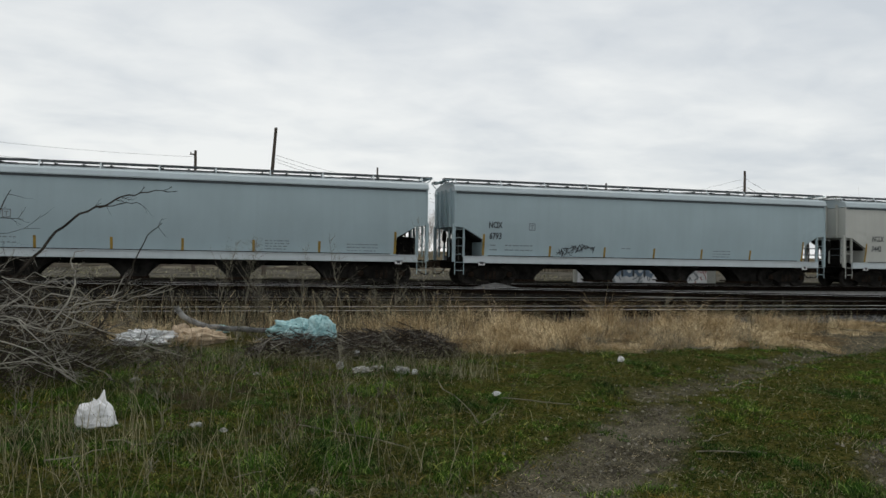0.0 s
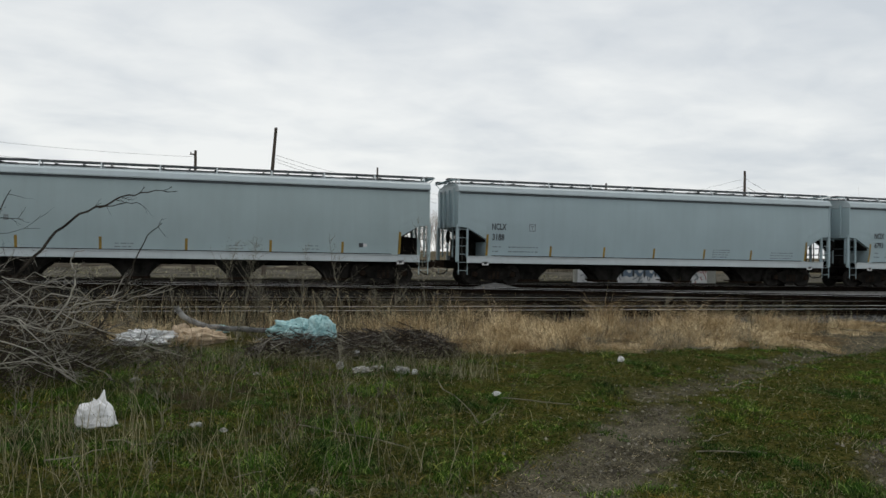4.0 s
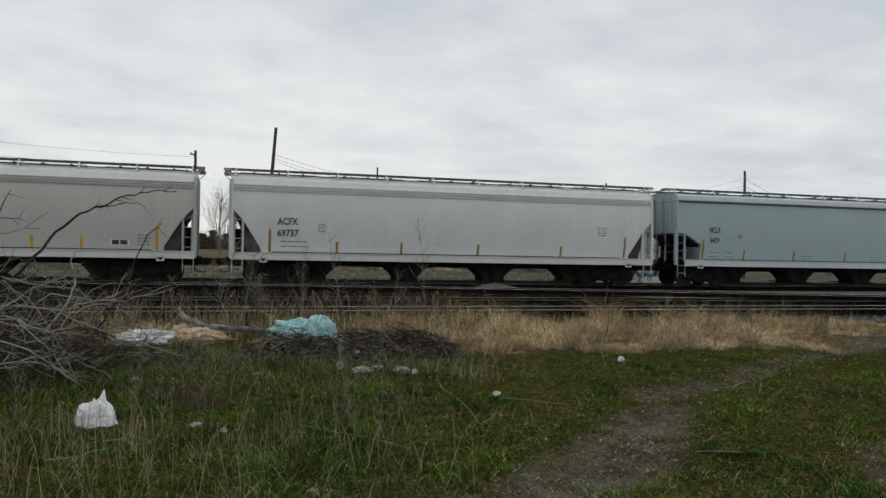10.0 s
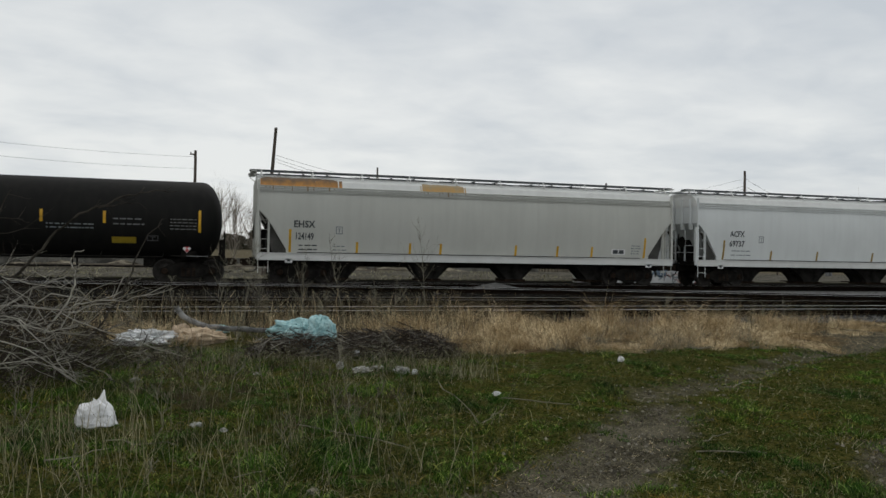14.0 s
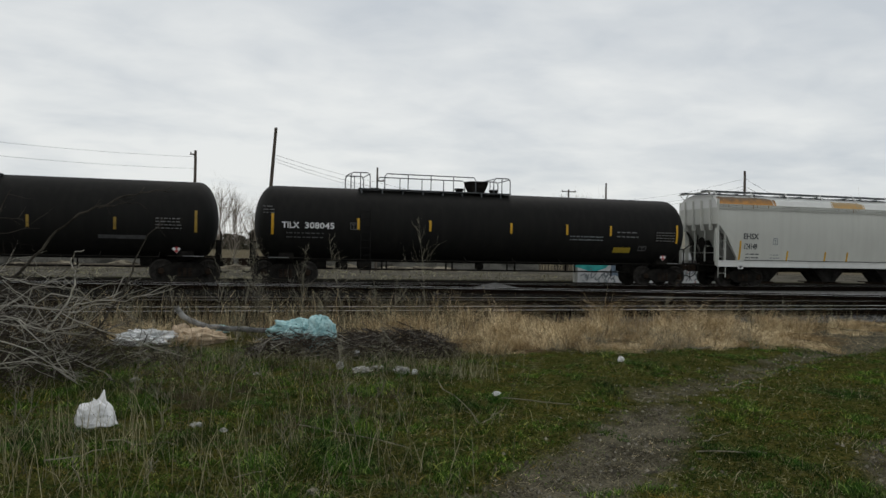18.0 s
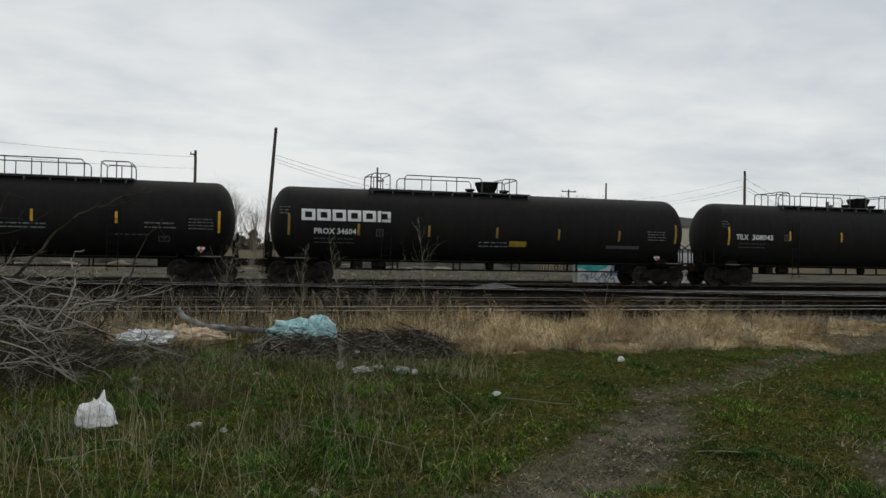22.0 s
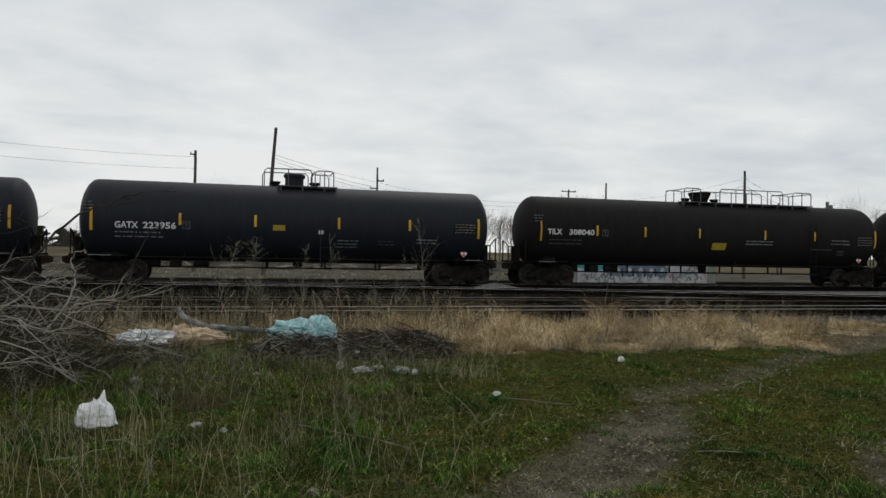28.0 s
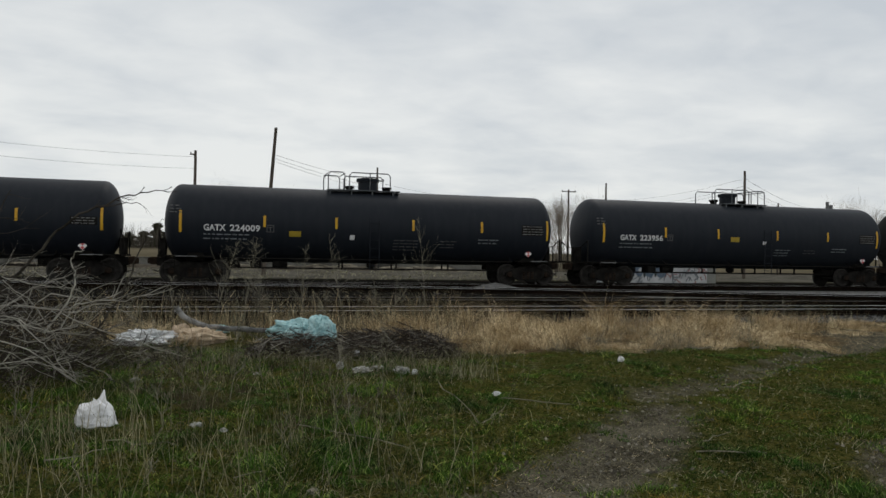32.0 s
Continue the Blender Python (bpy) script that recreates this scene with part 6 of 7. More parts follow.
def fringe(rng, n):
    x, y = rng.uniform(-1.5, 4.6, n), rng.uniform(9.6, 12.9, n)
    keep = rng.random(n) < patchy(x, y, 2.4, 91) * smooth01(9.9, 11.4, y)
    x, y = x[keep], y[keep]
    return x, y, rng.uniform(0.06, 0.34, len(x)), rng.uniform(0.0018, 0.0036, len(x)), rng.uniform(0.2, 1.6, len(x))


blades("pale_dead_fringe", 4200, fringe, STALK, "pale dead grass fringe before the brush heap", "grass")
blades("trackside_stalks", 1900, trackside, STALK, "thin pale stalks standing along the trackbed", "weeds")
blades("trackside_thicket", 1500, trackside, WITHERED, "thin dark withered stems along the trackbed", "weeds")
blades("trackside_straw", 700, trackside, STRAW, "long single straws standing along the trackbed", "weeds")


def yard_scrub(rng, n):
    x, y = rng.uniform(-24, 30, n), rng.uniform(47.5, 80.0, n)
    keep = rng.random(n) < smooth01(0.45, 0.75, patchy(x, y, 0.9, 44))
    x, y = x[keep], y[keep]
    return x, y, rng.uniform(0.04, 0.26, len(x)), rng.uniform(0.015, 0.04, len(x)), rng.uniform(0.3, 2.0, len(x))


blades("yard_scrub", 9000, yard_scrub, STALK, "low dead scrub scattered over the far yard", "weeds")


def weed(x, y, high, seed, label="tall dry branching weed stalk", seeds=34, spread=0.05, group="dry weeds by the trackbed"):
    rnd = random.Random(seed)
    w = new("dry_weed")
    w.location = (x, y, float(surface_z(x, y)) - 0.03)
    tagged(w, label, "weed", group)
    bm = B()
    pts = [Vector((0, 0, 0))]
    lean = Vector((rnd.gauss(0, 0.1), rnd.gauss(0, 0.1), 0)) * high
    for k in range(7):
        pts.append(pts[-1] + lean / 7 + Vector((rnd.uniform(-0.03, 0.03), rnd.uniform(-0.03, 0.03), high / 7)))
    tube(bm, pts, min(0.008, 0.0022 + 0.003 * high), 5, 0.0016)
    part("stalk", bm, WEED, w)
    bm = B()
    for k in range(int(6 + high * 4)):
        u = rnd.uniform(0.3, 0.97)
        a = rnd.uniform(0, 6.28)
        i = min(int(u * 7), 6)
        p = pts[i].lerp(pts[i + 1], u * 7 - i)
        ln = (1.05 - u) * high * rnd.uniform(0.25, 0.6) + 0.06
        grow(bm, p, Vector((math.cos(a), math.sin(a), 1.1)), ln, min(0.0045, 0.0018 + 0.0016 * high), 1, rnd, 0.8, 0.4, 3, 4, (1, 3), 0.5, 0.3)
    for k in range(seeds):
        u = rnd.uniform(0.4, 1.0)
        p = pts[0].lerp(pts[-1], u) + Vector((rnd.gauss(0, spread), rnd.gauss(0, spread), rnd.gauss(0, 0.04)))
        d = Vector((rnd.uniform(-1, 1), rnd.uniform(-1, 1), rnd.uniform(0, 1))) * 0.05
        tube(bm, [p, p + d], 0.0035, 3, 0.001, False)
    tagged(part("seed_head", bm, WEED, w), kind="stuff")


for i, (x, y, h) in enumerate(((4.17, 15.8, 2.38), (2.45, 15.8, 2.02), (0.37, 15.8, 1.86), (-0.25, 15.8, 1.84), (1.52, 15.8, 1.75), (3.48, 15.8, 1.5), (0.75, 15.4, 1.2), (-0.92, 15.8, 1.15),
                               (2.9, 15.2, 1.1), (6.72, 15.8, 0.62), (8.4, 15.8, 0.62), (10.0, 15.8, 0.75), (11.5, 15.6, 0.6), (13.3, 15.7, 0.7), (2.0, 15.3, 0.9), (-1.5, 15.0, 1.0))):
    if i in (2, 3, 6):
        weed(x, y, h, 300 + i, "bushy dry weed with pale withered leaves", 240, 0.085)
    else:
        weed(x, y, h, 300 + i)


rnd_w = random.Random(61)
for i in range(30):
    y = rnd_w.uniform(5.2, 12.4)
    x = rnd_w.uniform(-0.34 * y + 0.4, min(0.32 * y - 0.6, 2.6))
    if math.hypot(x + 1.1, y - 7.2) > 0.5:
        weed(x, y, rnd_w.uniform(0.3, 0.85) * (0.7 if y < 6.5 else 1.0), 400 + i, "thin dry weed stalk standing in the grass", 2 if i % 4 else 16, 0.03, "dry weeds in the grass")


# dark twig colour carries the shade inside the bush and the heaps
TWIG_DARK = mat("dark_shaded_twig", (0.016, 0.013, 0.0105), (0.06, 0.049, 0.04), 0.85, 0, 5, 60, 0.2, island=(0.06, 0.05, 0.041))
LIMB = mat("dark_limb_bark", (0.02, 0.018, 0.015), (0.085, 0.075, 0.063), 0.85, 0, 5, 60, 0.2)
# pale weathered wood, lightened for twigs that catch the light
TWIG_PALE = mat("pale_lit_weathered_twig", (0.19, 0.18, 0.155), (0.46, 0.435, 0.38), 0.85, 0, 5, 60, 0.2)


def bush():
    """The leafless bush: stems that fan out from two stools, and two long arching limbs."""
    t = new("bare_bush")
    t.location = (-3.0, 10.4, 0)
    tagged(t, "tangled leafless grey bush with long arching limbs", "bush")
    rnd = random.Random(77)
    o = Vector(t.location)
    for k in range(48):
        bm = B()
        a = rnd.uniform(-1.3, 1.6) if k % 4 else rnd.uniform(0, 6.28)
        out = rnd.uniform(0.5, 1.9)
        p = Vector((rnd.uniform(-0.5, 1.05), rnd.uniform(-1.2, 0.9), rnd.uniform(0, 0.3)))
        grow(bm, p, Vector((math.cos(a) * out, math.sin(a) * out * 0.6, rnd.uniform(0.15, 1.05))), rnd.uniform(0.5, 1.25), rnd.uniform(0.005, 0.012), 3, rnd, 0.8, -0.12, 5, 6, (2, 4), 0.6, 0.34)
        part("branch", bm, TWIG if k % 8 == 0 else TWIG_DARK, t)
    for k in range(30):
        # pale crooked boughs that lean out over the grass
        bm = B()
        p = Vector((rnd.uniform(-0.9, 0.75), rnd.uniform(-1.5, 0.3), rnd.uniform(0.05, 1.0)))
        q, pts = Vector((1, rnd.uniform(-0.3, 0.3), rnd.uniform(-0.35, 0.75))).normalized(), [p]
        step = rnd.uniform(0.13, 0.24)
        r = rnd.uniform(0.004, 0.009)
        for _ in range(rnd.randint(5, 9)):
            q = (q + Vector((0.12, rnd.gauss(0, 0.25), rnd.gauss(-0.03, 0.5)))).normalized()
            pts.append(pts[-1] + q * step)
            if pts[-1].z < 0.03:
                pts[-1].z = 0.03
                break
        tube(bm, pts, r, 5, 0.003)
        for u in pts[1:-1]:
            if rnd.random() < 0.75:
                grow(bm, u, Vector((1, rnd.uniform(-0.5, 0.5), rnd.uniform(-0.9, 1.0))), rnd.uniform(0.15, 0.5), r * 0.5, 1, rnd, 0.6, 0.0, 4, 5, (1, 3), 0.55, 0.34)
        part("bough", bm, TWIG_PALE if k % 2 else LIMB, t)
    for k in range(34):
        # thin crooked twigs that rise above the tangle
        bm = B()
        p = Vector((rnd.uniform(-0.5, 1.25), rnd.uniform(-1.5, -0.4), rnd.uniform(0.5, 1.35)))
        q, pts = Vector((1, rnd.uniform(-0.3, 0.3), rnd.uniform(-0.35, 0.8))).normalized(), [p]
        step = rnd.uniform(0.08, 0.17)
        r = rnd.uniform(0.0035, 0.0075)
        for _ in range(rnd.randint(5, 9)):
            q = (q + Vector((0.14, rnd.gauss(0, 0.25), rnd.gauss(-0.07, 0.52)))).normalized()
            pts.append(pts[-1] + q * step)
        tube(bm, pts, r, 5, 0.002)
        for u in pts[1:-1]:
            if rnd.random() < 0.6:
                grow(bm, u, Vector((1, rnd.uniform(-0.5, 0.5), rnd.uniform(-0.9, 0.9))), rnd.uniform(0.1, 0.35), r * 0.55, 1, rnd, 0.6, 0.0, 4, 5, (1, 3), 0.55, 0.34)
        part("bough", bm, TWIG_PALE if k % 2 == 0 else LIMB, t)
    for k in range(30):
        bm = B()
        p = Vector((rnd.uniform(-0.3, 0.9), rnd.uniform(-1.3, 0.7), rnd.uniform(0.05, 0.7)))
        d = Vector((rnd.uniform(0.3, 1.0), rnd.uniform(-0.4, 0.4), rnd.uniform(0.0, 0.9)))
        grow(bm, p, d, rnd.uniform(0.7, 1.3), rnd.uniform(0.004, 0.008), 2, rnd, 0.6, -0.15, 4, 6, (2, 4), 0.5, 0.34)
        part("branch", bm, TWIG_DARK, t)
    limbs = (([(-3.3, 9.7, 0.1), (-2.85, 9.6, 0.6), (-2.5, 9.5, 1.03), (-2.06, 9.5, 1.54), (-1.83, 9.5, 1.82), (-1.6, 9.5, 2.03), (-1.34, 9.5, 2.13), (-1.16, 9.5, 2.26), (-0.95, 9.5, 2.31), (-0.7, 9.5, 2.34), (-0.56, 9.5, 2.32)], 0.021, 0.005),
             ([(-1.4, 9.5, 2.11), (-1.16, 9.5, 2.17), (-0.99, 9.5, 2.18), (-0.89, 9.5, 2.13)], 0.007, 0.004),
             ([(-1.7, 9.8, 0.3), (-1.35, 9.75, 0.8), (-1.16, 9.7, 1.12), (-1.04, 9.7, 1.39), (-0.98, 9.7, 1.62), (-0.88, 9.7, 1.81), (-0.74, 9.7, 1.96)], 0.014, 0.006),
             ([(-1.9, 9.3, 0.7), (-1.66, 9.3, 1.05), (-1.6, 9.3, 1.24), (-1.6, 9.3, 1.39), (-1.65, 9.3, 1.5), (-1.6, 9.3, 1.59), (-1.51, 9.3, 1.63)], 0.012, 0.006),
             ([(-3.2, 9.0, 1.2), (-2.44, 9.0, 1.86), (-2.28, 9.0, 2.05), (-2.18, 9.0, 2.25)], 0.014, 0.004),
             ([(-3.2, 9.1, 1.9), (-2.44, 9.0, 1.98), (-2.23, 9.0, 1.95), (-2.07, 9.0, 1.95)], 0.010, 0.004),
             ([(-2.6, 9.2, 0.98), (-2.07, 9.2, 1.02), (-1.7, 9.2, 0.96), (-1.49, 9.2, 1.02), (-1.05, 9.2, 1.08), (-0.77, 9.2, 1.14)], 0.017, 0.004),
             ([(-2.5, 8.9, 0.9), (-2.06, 8.9, 0.9), (-1.76, 8.9, 0.75), (-1.48, 8.9, 0.81)], 0.014, 0.005),
             ([(-2.06, 8.88, 0.88), (-1.86, 8.9, 0.65), (-1.72, 8.9, 0.55), (-1.6, 9.0, 0.3)], 0.012, 0.005),
             ([(-2.5, 8.6, 0.8), (-2.02, 8.6, 0.65), (-1.68, 8.6, 0.45), (-1.45, 8.6, 0.28)], 0.013, 0.005),
             ([(-2.4, 8.5, 0.38), (-1.95, 8.5, 0.51), (-1.6, 8.5, 0.58)], 0.012, 0.004),
             ([(-1.74, 9.4, 0.91), (-1.33, 9.4, 0.71), (-0.85, 9.4, 0.55), (-0.45, 9.4, 0.38)], 0.012, 0.004),
             ([(-2.4, 9.3, 0.9), (-2.02, 9.3, 1.2), (-1.71, 9.3, 1.32), (-1.5, 9.3, 1.45)], 0.011, 0.004))
    for j, (pts, r, r1) in enumerate(limbs):
        bm = B()
        line = [Vector(p) - o for p in pts]
        pts = [line[0]]
        for p, q in zip(line, line[1:]):
            for u in (0.34, 0.67, 1.0):
                k = 0.6 if j < 6 else 1.0 - 0.4 * u
                pts.append(p.lerp(q, u) + Vector((rnd.gauss(0, 0.012), rnd.gauss(0, 0.03), rnd.gauss(0, 0.016))) * k)
        tube(bm, pts, r * (1.0 if j < 6 else 0.62), 6, r1 * 0.7)
        for _ in range(6 if j < 6 else 11):
            i = rnd.randint(1, len(pts) - 2)
            grow(bm, Vector(pts[i]), Vector((rnd.uniform(0.1, 1), rnd.uniform(-0.3, 0.3), rnd.uniform(-0.5, 0.7))), rnd.uniform(0.08, 0.2) * (1 if j < 6 else 1.9), r * 0.3, 1, rnd, 0.6, 0.2, 4, 3, (1, 2), 0.6)
        part("arching_limb", bm, LIMB if j in (0, 1, 2, 4, 5) else TWIG_PALE, t, "long arching bare limb")


bush()


def brush_pile(at, half, high, count, seed, label, wild=1.0, weathered=True):
    rnd = random.Random(seed)
    t = new("brush_pile")
    t.location = at
    tagged(t, label, "brush pile", "brush piles in the grass")
    # dark shares paint the heap's shaded inside, pale shares its lit twigs
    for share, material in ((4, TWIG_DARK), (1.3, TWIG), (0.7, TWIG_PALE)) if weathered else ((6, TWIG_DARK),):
        bm = B()
        for k in range(int(count * share / 6)):
            x = half * rnd.uniform(-1, 1) * rnd.uniform(0.55, 1) ** 0.5
            top = high * max(0.06, 1 - abs(x / half) ** 4)
            p = Vector((x, rnd.gauss(0, 0.26), top * rnd.random() ** 0.8))
            a = rnd.gauss(0, 0.55 * wild)
            d = Vector((math.cos(a), math.sin(a), rnd.gauss(0, 0.24 * wild)))
            ln = rnd.uniform(0.12, 0.62)
            m = p + Vector((0, rnd.uniform(-0.05, 0.05), rnd.uniform(-0.05, 0.06)))
            tube(bm, [p - d * ln / 2, m, p + d * ln / 2], (rnd.uniform(0.003, 0.010) if k % 6 or material is TWIG_PALE else rnd.uniform(0.013, 0.024)) / wild, 5, 0.002)
        if material is TWIG:
            # thin shoots that stick out of the heap
            for k in range(int(count * 0.05)):
                x = half * rnd.uniform(-0.95, 1.15)
                grow(bm, Vector((x, rnd.gauss(0, 0.2), high * rnd.uniform(0.1, 0.7))), Vector((rnd.gauss(0.2, 0.5), rnd.gauss(0, 0.4), 1)), rnd.uniform(0.15, 0.42), 0.004, 1, rnd, 0.6, 0.2, 3, 4, (1, 3), 0.5, 0.3)
        tagged(part("twig_tangle", bm, material, t), kind="stuff")


brush_pile((2.62, 12.05, 0.02), 1.1, 0.38, 1000, 31, "heap of dark cut twigs and brush lying in the grass", 1.45)
brush_pile((1.15, 12.35, 0.02), 0.8, 0.30, 480, 32, "low heap of dark twigs beneath a tarpaulin", 1.45)
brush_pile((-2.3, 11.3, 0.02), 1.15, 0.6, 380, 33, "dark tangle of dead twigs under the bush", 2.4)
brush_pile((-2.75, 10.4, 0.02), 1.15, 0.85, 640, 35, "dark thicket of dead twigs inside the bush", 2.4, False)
brush_pile((-1.2, 11.9, 0.02), 0.8, 0.25, 220, 34, "low tangle of dead twigs beside the bush", 2.0)


def crumpled(name, size, seed, material, label, category, at, turn=0, rough=0.35, parts=()):
    """A crumpled, sagging thin-skinned lump that lies on the ground."""
    bm = B()
    bmesh.ops.create_icosphere(bm, subdivisions=5, radius=1.0)
    for v in bm.verts:
        c = v.co.copy()
        q = 0.0
        f = 1.3
        for k in range(5):
            q += (0.22 - abs(noise.noise(c * f + Vector((seed * 3.1, seed, k))))) / f ** 0.75
            f *= 1.75
        c = c * (1.0 + rough * 2.6 * q)
        v.co = Vector((c.x * size[0] / 2, c.y * size[1] / 2, max(-0.02, (c.z * 0.5 + 0.42) * size[2])))
    ob = part(name, bm, material, None, "", True)
    ob.matrix_basis = pose(*at, 0, 0, turn)
    return tagged(ob, label, category)


bag = new("plastic_bag")
bag.location = (-1.11, 7.6, 0.0)
tagged(bag, "knotted white plastic shopping bag lying in the grass", "plastic bag")
bm = B()
bmesh.ops.create_icosphere(bm, subdivisions=5, radius=1.0)
for v in bm.verts:
    c = v.co.copy()
    # boxy, pulled in towards the knot, with creases that run down from it
    box_in = 1.0 / max(abs(c.x) ** 3 + abs(c.y) ** 3 + abs(c.z) ** 3, 0.2) ** (1 / 3)
    c = c * (0.45 + 0.55 * box_in)
    if v.co.z < 0.1:
        foot = min(1.5, 1 / max(0.5, math.sqrt(max(0.0, 1 - v.co.z ** 2)))) * (1 - 0.10 * v.co.z)
        c.x, c.y = c.x * foot, c.y * foot
    a = math.atan2(c.y, c.x - 0.15)
    crease = 0.07 * math.sin(5 * a + 1.3) * max(0.0, c.z + 0.4) + 0.10 * (0.2 - abs(noise.noise(c * 1.6 + Vector((3, 1, 7))))) + 0.09 * (0.2 - abs(noise.noise(c * 3.9)))
    c = c * (1.0 + 1.5 * crease) * (1 - 0.12 * max(0.0, c.z))
    v.co = Vector((c.x * 0.16 - 0.012 * c.z, c.y * 0.125, max(-0.01, 0.118 + c.z * 0.128 + 0.02 * math.sin(4 * c.x))))
part("bag_body", bm, BAG_WHITE, bag, "", True)
for dx, hh, tilt in ((0.05, 0.25, 0.0), (-0.01, 0.235, -0.03)):
    bm = B()
    tube(bm, [(dx, 0, 0.19), (dx + 0.005, 0.01, hh), (dx + 0.02 + tilt, 0.0, hh + (0.09 if dx > 0 else 0.03))], 0.062 if dx > 0 else 0.022, 9, 0.005)
    part("bag_handle", bm, BAG_WHITE, bag, "", True)

crumpled("teal_tarpaulin", (0.52, 0.5, 0.66), 8, TEAL_CLOTH, "crumpled faded teal tarpaulin on a brush heap", "tarpaulin", (1.54, 12.7, 0.0), 10, 0.2)
crumpled("teal_tarpaulin", (0.9, 0.42, 0.40), 14, TEAL_CLOTH, "trailing fold of faded teal tarpaulin", "tarpaulin", (1.22, 13.2, 0.14), -8, 0.34)
crumpled("white_sheeting", (0.92, 0.5, 0.30), 12, SHEET_WHITE, "crumpled dirty white plastic sheeting", "plastic sheet", (-1.25, 14.0, 0.0), 8, 0.42)
crumpled("foam_slab", (0.85, 0.42, 0.30), 17, FOAM_TAN, "torn slab of tan foam rubber", "foam", (-0.42, 14.1, 0.0), -4, 0.36)
crumpled("foam_slab", (0.32, 0.3, 0.34), 23, FOAM_TAN, "torn pale foam lump", "foam", (-0.72, 14.35, 0.02), -4, 0.3)

gutter = new("plastic_gutter")
gutter.location = (0, 14.3, 0.0)
tagged(gutter, "bent length of grey plastic gutter lying on rubbish", "gutter")
line = [(-0.80, 0.0, 0.66), (-0.68, 0.0, 0.51), (-0.49, 0.0, 0.39), (-0.24, 0.0, 0.32), (0.25, 0.0, 0.27), (0.85, -0.1, 0.24), (1.25, -0.2, 0.2)]
rnd = random.Random(91)
run = [Vector(line[0])]
for p, q in zip(line, line[1:]):
    run += [Vector(p).lerp(Vector(q), u) + Vector((0, rnd.gauss(0, 0.006), rnd.gauss(0, 0.006))) for u in (0.25, 0.5, 0.75, 1.0)]
bm = B()
rings = []
for i, p in enumerate(run):
    d = (run[min(i + 1, len(run) - 1)] - run[max(i - 1, 0)]).normalized()
    up = Vector((0, -1, 0)).cross(d).normalized()
    r = 0.062 * rnd.uniform(0.9, 1.08)
    ring = []
    # an open trough, mouth towards the viewer and up, with a wall of its own thickness
    for k in range(9):
        a = math.pi * (k / 8 + 0.8)
        ring.append(bm.verts.new(p + Vector((0, 1, 0)) * r * math.cos(a) + up * r * math.sin(a)))
    for k in range(9):
        a = math.pi * ((8 - k) / 8 + 0.8)
        ring.append(bm.verts.new(p + Vector((0, 1, 0)) * (r - 0.008) * math.cos(a) + up * (r - 0.008) * math.sin(a)))
    rings.append(ring)
for a, c in zip(rings, rings[1:]):
    for k in range(18):
        bm.faces.new((a[k], a[(k + 1) % 18], c[(k + 1) % 18], c[k]))
bm.faces.new(rings[0])
bm.faces.new(rings[-1][::-1])
part("channel", bm, GUTTER, gutter, "", True)
for i, (x, y, sx, sz, m) in enumerate(((1.63, 10.98, 0.09, 0.12, LITTER), (1.86, 10.5, 0.26, 0.09, LITTER), (2.12, 10.72, 0.20, 0.07, LITTER), (2.36, 10.22, 0.22, 0.11, LITTER), (2.52, 10.1, 0.07, 0.08, BAG_WHITE),
                                       (3.07, 8.37, 0.08, 0.06, BAG_WHITE), (6.04, 10.8, 0.10, 0.09, BAG_WHITE), (0.6, 5.16, 0.09, 0.04, STONE_PALE), (-0.22, 7.42, 0.11, 0.05, LITTER),
                                       (0.02, 7.2, 0.07, 0.04, LITTER), (2.05, 12.0, 0.09, 0.12, BAG_WHITE), (0.0, 15.4, 0.25, 0.16, TEAL_CLOTH),
                                       (-1.05, 10.3, 0.14, 0.05, LITTER), (0.45, 10.6, 0.1, 0.04, LITTER))):
    crumpled("litter_scrap" if m is not STONE_PALE else "stone", (sx, sx * 0.8, sz), 40 + i, m,
             "crumpled scrap of pale litter in the grass" if m is not STONE_PALE else "pale stone in the grass", "litter" if m is not STONE_PALE else "stone", (x, y, float(surface_z(x, y)) - 0.012), i * 37, 0.5)


def stick(a, c, r, seed):
    rnd = random.Random(seed)
    a, c = Vector(a), Vector(c)
    a.z += float(surface_z(a.x, a.y)) - 0.02
    c.z += float(surface_z(c.x, c.y)) - 0.02
    bm = B()
    pts = [a.lerp(c, k / 5) + Vector((rnd.uniform(-0.04, 0.04), rnd.uniform(-0.05, 0.05), rnd.uniform(0, 0.035))) for k in range(6)]
    tube(bm, pts, r * 0.62, 5, r * 0.3)
    s = part("fallen_stick", bm, WEED, None)
    tagged(s, "thin dry stick lying on the turf", "stick", "sticks on the turf")


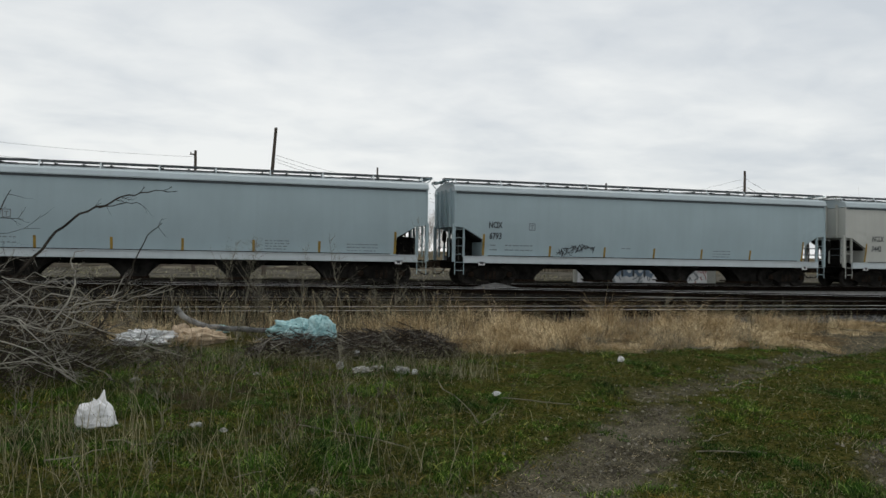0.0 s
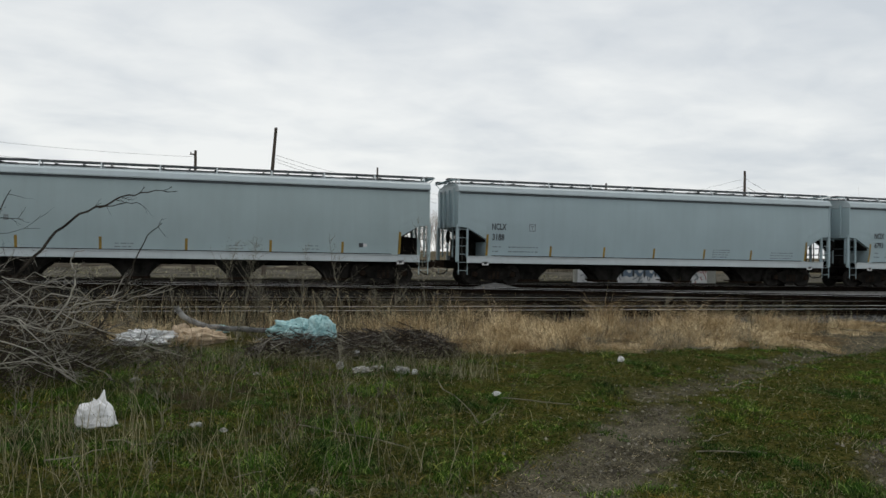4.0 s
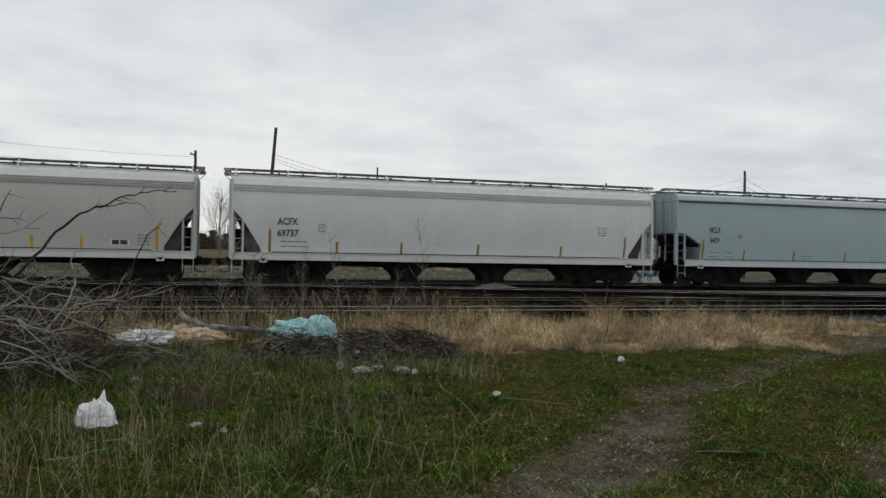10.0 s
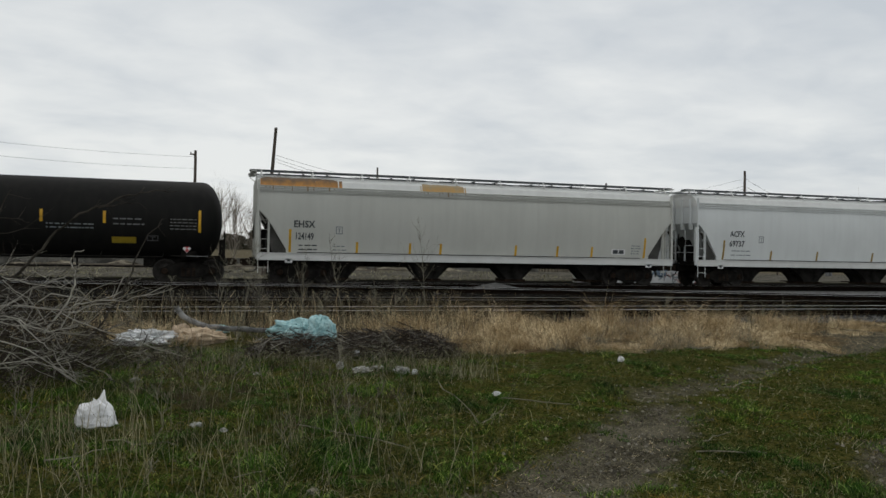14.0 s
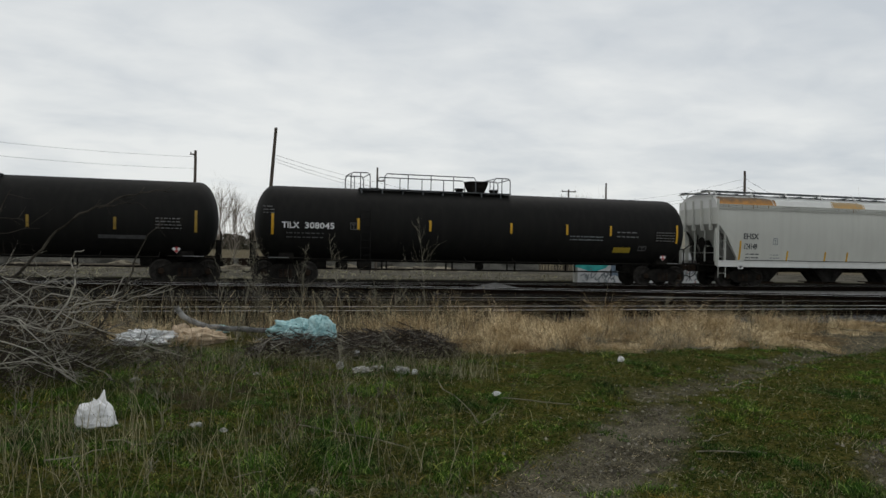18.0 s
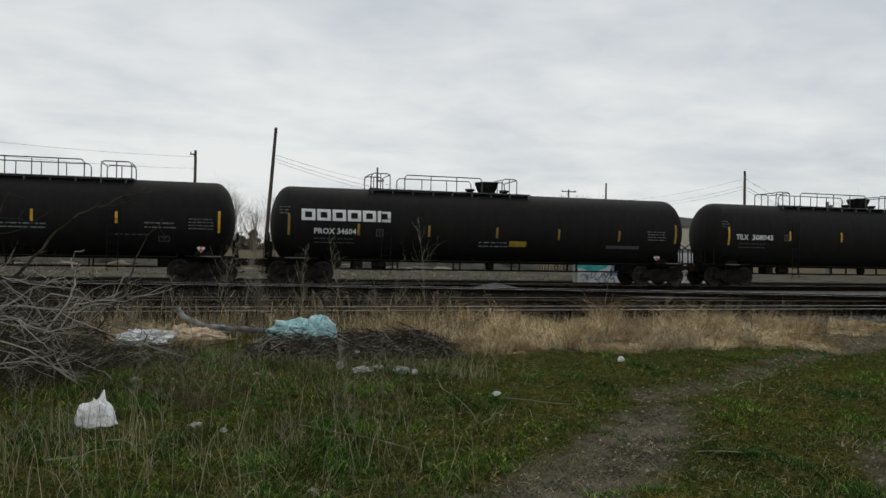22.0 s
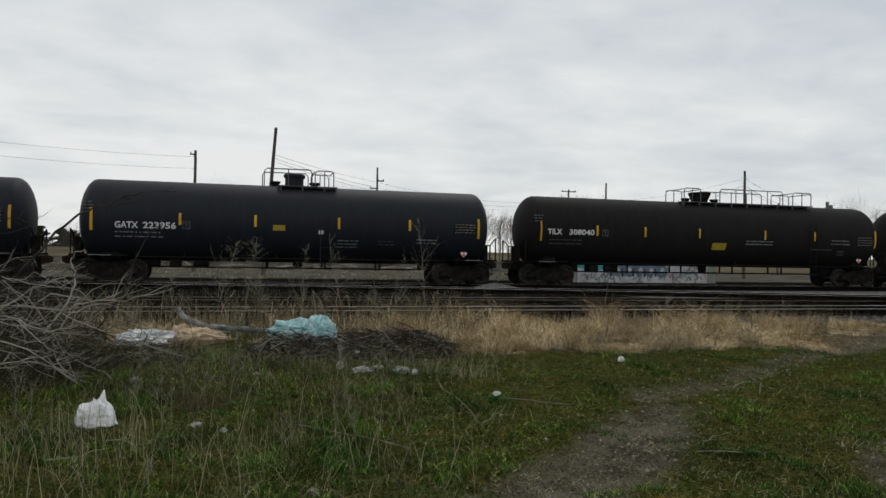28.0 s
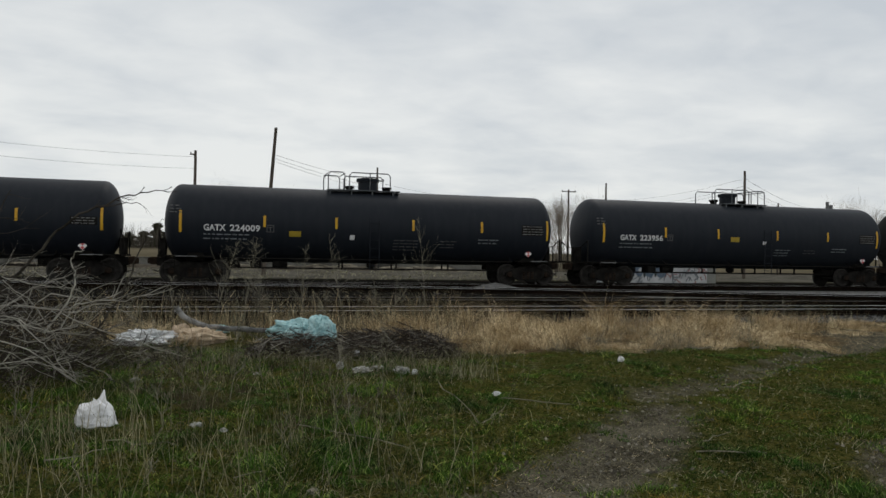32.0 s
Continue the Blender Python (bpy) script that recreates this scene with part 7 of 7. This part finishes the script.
for i, (a, c, r) in enumerate((((2.55, 9.05, 0.05), (2.44, 7.05, 0.02), 0.009), ((2.44, 7.05, 0.02), (2.88, 7.6, 0.06), 0.007), ((3.0, 8.06, 0.05), (3.73, 7.66, 0.04), 0.010),
                               ((0.71, 7.23, 0.06), (1.45, 6.15, 0.04), 0.009), ((4.6, 7.9, 0.02), (5.05, 8.15, 0.02), 0.008), ((3.9, 5.6, 0.02), (4.35, 5.35, 0.02), 0.010),
                               ((4.1, 5.9, 0.03), (4.6, 6.1, 0.02), 0.008), ((6.2, 8.4, 0.02), (6.9, 8.75, 0.02), 0.010), ((8.2, 12.15, 0.03), (9.1, 12.0, 0.03), 0.022), ((9.5, 12.1, 0.03), (10.1, 12.25, 0.03), 0.02),
                               ((6.9, 12.25, 0.03), (7.5, 12.1, 0.03), 0.018), ((10.5, 12.2, 0.02), (11.1, 12.1, 0.03), 0.02), ((-0.9, 6.9, 0.03), (-0.3, 6.5, 0.04), 0.008), ((-1.1, 5.7, 0.2), (-0.85, 6.6, 0.02), 0.008),
                               ((0.1, 5.6, 0.03), (0.75, 5.9, 0.05), 0.007))):
    stick(a, c, r, 500 + i)

# loose stones in the ruts
PEBBLE = mat("trodden_pebbles", (0.09, 0.082, 0.064), (0.33, 0.305, 0.25), 0.95, 0, 8, 60, 0.2, island=(0.05, 0.045, 0.035))
rng = np.random.default_rng(8)
vs, fs = [], []
n = 0
while n < 3600:
    y = 3.8 + 9 * rng.random() ** 1.3
    x = rng.uniform(0.5, y + 1.5)
    if float(rut_distance(np.array(x), np.array(y))) > abs(rng.normal(0, 0.34)) + 0.05:
        continue
    s = 0.003 + 0.024 * rng.random() ** 4
    k = len(vs)
    z = float(surface_z(x, y))
    for dx, dy, dz in ((1, 0, 0), (-0.4, 0.9, 0), (-0.5, -0.8, 0), (0.1, 0.1, 0.8), (0, 0, -0.5)):
        vs.append((x + dx * s * rng.uniform(0.7, 1.3), y + dy * s * rng.uniform(0.7, 1.3), z + dz * s + 0.004))
    fs += [(k, k + 1, k + 3), (k + 1, k + 2, k + 3), (k + 2, k, k + 3), (k + 1, k, k + 4), (k + 2, k + 1, k + 4), (k, k + 2, k + 4)]
    n += 1
tagged(raw("loose_stones", vs, fs, PEBBLE), "small pale stones trodden into the worn ruts", "stones", "", "stuff")
# ballast stones on the shoulder before the first rail and between the tracks
vs, fs = [], []
pvs, pfs = [], []
for n in range(25000):
    y = 16.6 + 15.0 * rng.random() ** 1.4
    x = rng.uniform(-0.3 * y - 1, 1.02 * y + 1)
    s = rng.uniform(0.018, 0.042)
    z = float(ground_z(np.array(x), np.array(y)))
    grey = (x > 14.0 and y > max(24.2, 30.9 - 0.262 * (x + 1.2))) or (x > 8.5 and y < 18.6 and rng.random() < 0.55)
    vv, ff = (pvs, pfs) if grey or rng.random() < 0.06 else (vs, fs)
    k = len(vv)
    for dx, dy, dz in ((1, 0, 0), (-0.4, 0.9, 0), (-0.5, -0.8, 0), (0.1, 0.1, 0.9)):
        vv.append((x + dx * s * rng.uniform(0.7, 1.3), y + dy * s * rng.uniform(0.7, 1.3), z + dz * s))
    ff += [(k, k + 1, k + 3), (k + 1, k + 2, k + 3), (k + 2, k, k + 3)]
tagged(raw("pale_ballast", pvs, pfs, STONE), "grey crushed stones between the tracks", "ballast", "", "stuff")
DARK_STONE = mat("dark_ballast", (0.008, 0.0075, 0.007), (0.03, 0.028, 0.026), 0.95, 0, 6, 50, 0.1, island=(0.035, 0.033, 0.03), spec=0.04)
tagged(raw("ballast_stones", vs, fs, DARK_STONE), "dark ballast stones round the rails", "ballast", "", "stuff")


# ---- the train and its wheels roll by ----
def motions():
    rows = [k * 0.5 for k in range(65)]
    for thing, cx in CARS:
        walk(thing, [(t, pose(cx + rolled(t), TRACK_Y, RAIL_Z)) for t in rows])
    times = [k * 0.1 for k in range(321)]
    for w, dx in WHEELS:
        walk(w, [(t, pose(dx, 0, 0, 0, math.degrees((rolled(t) - rolled(0)) / 0.457) % 360.0, 0)) for t in times])


motions()
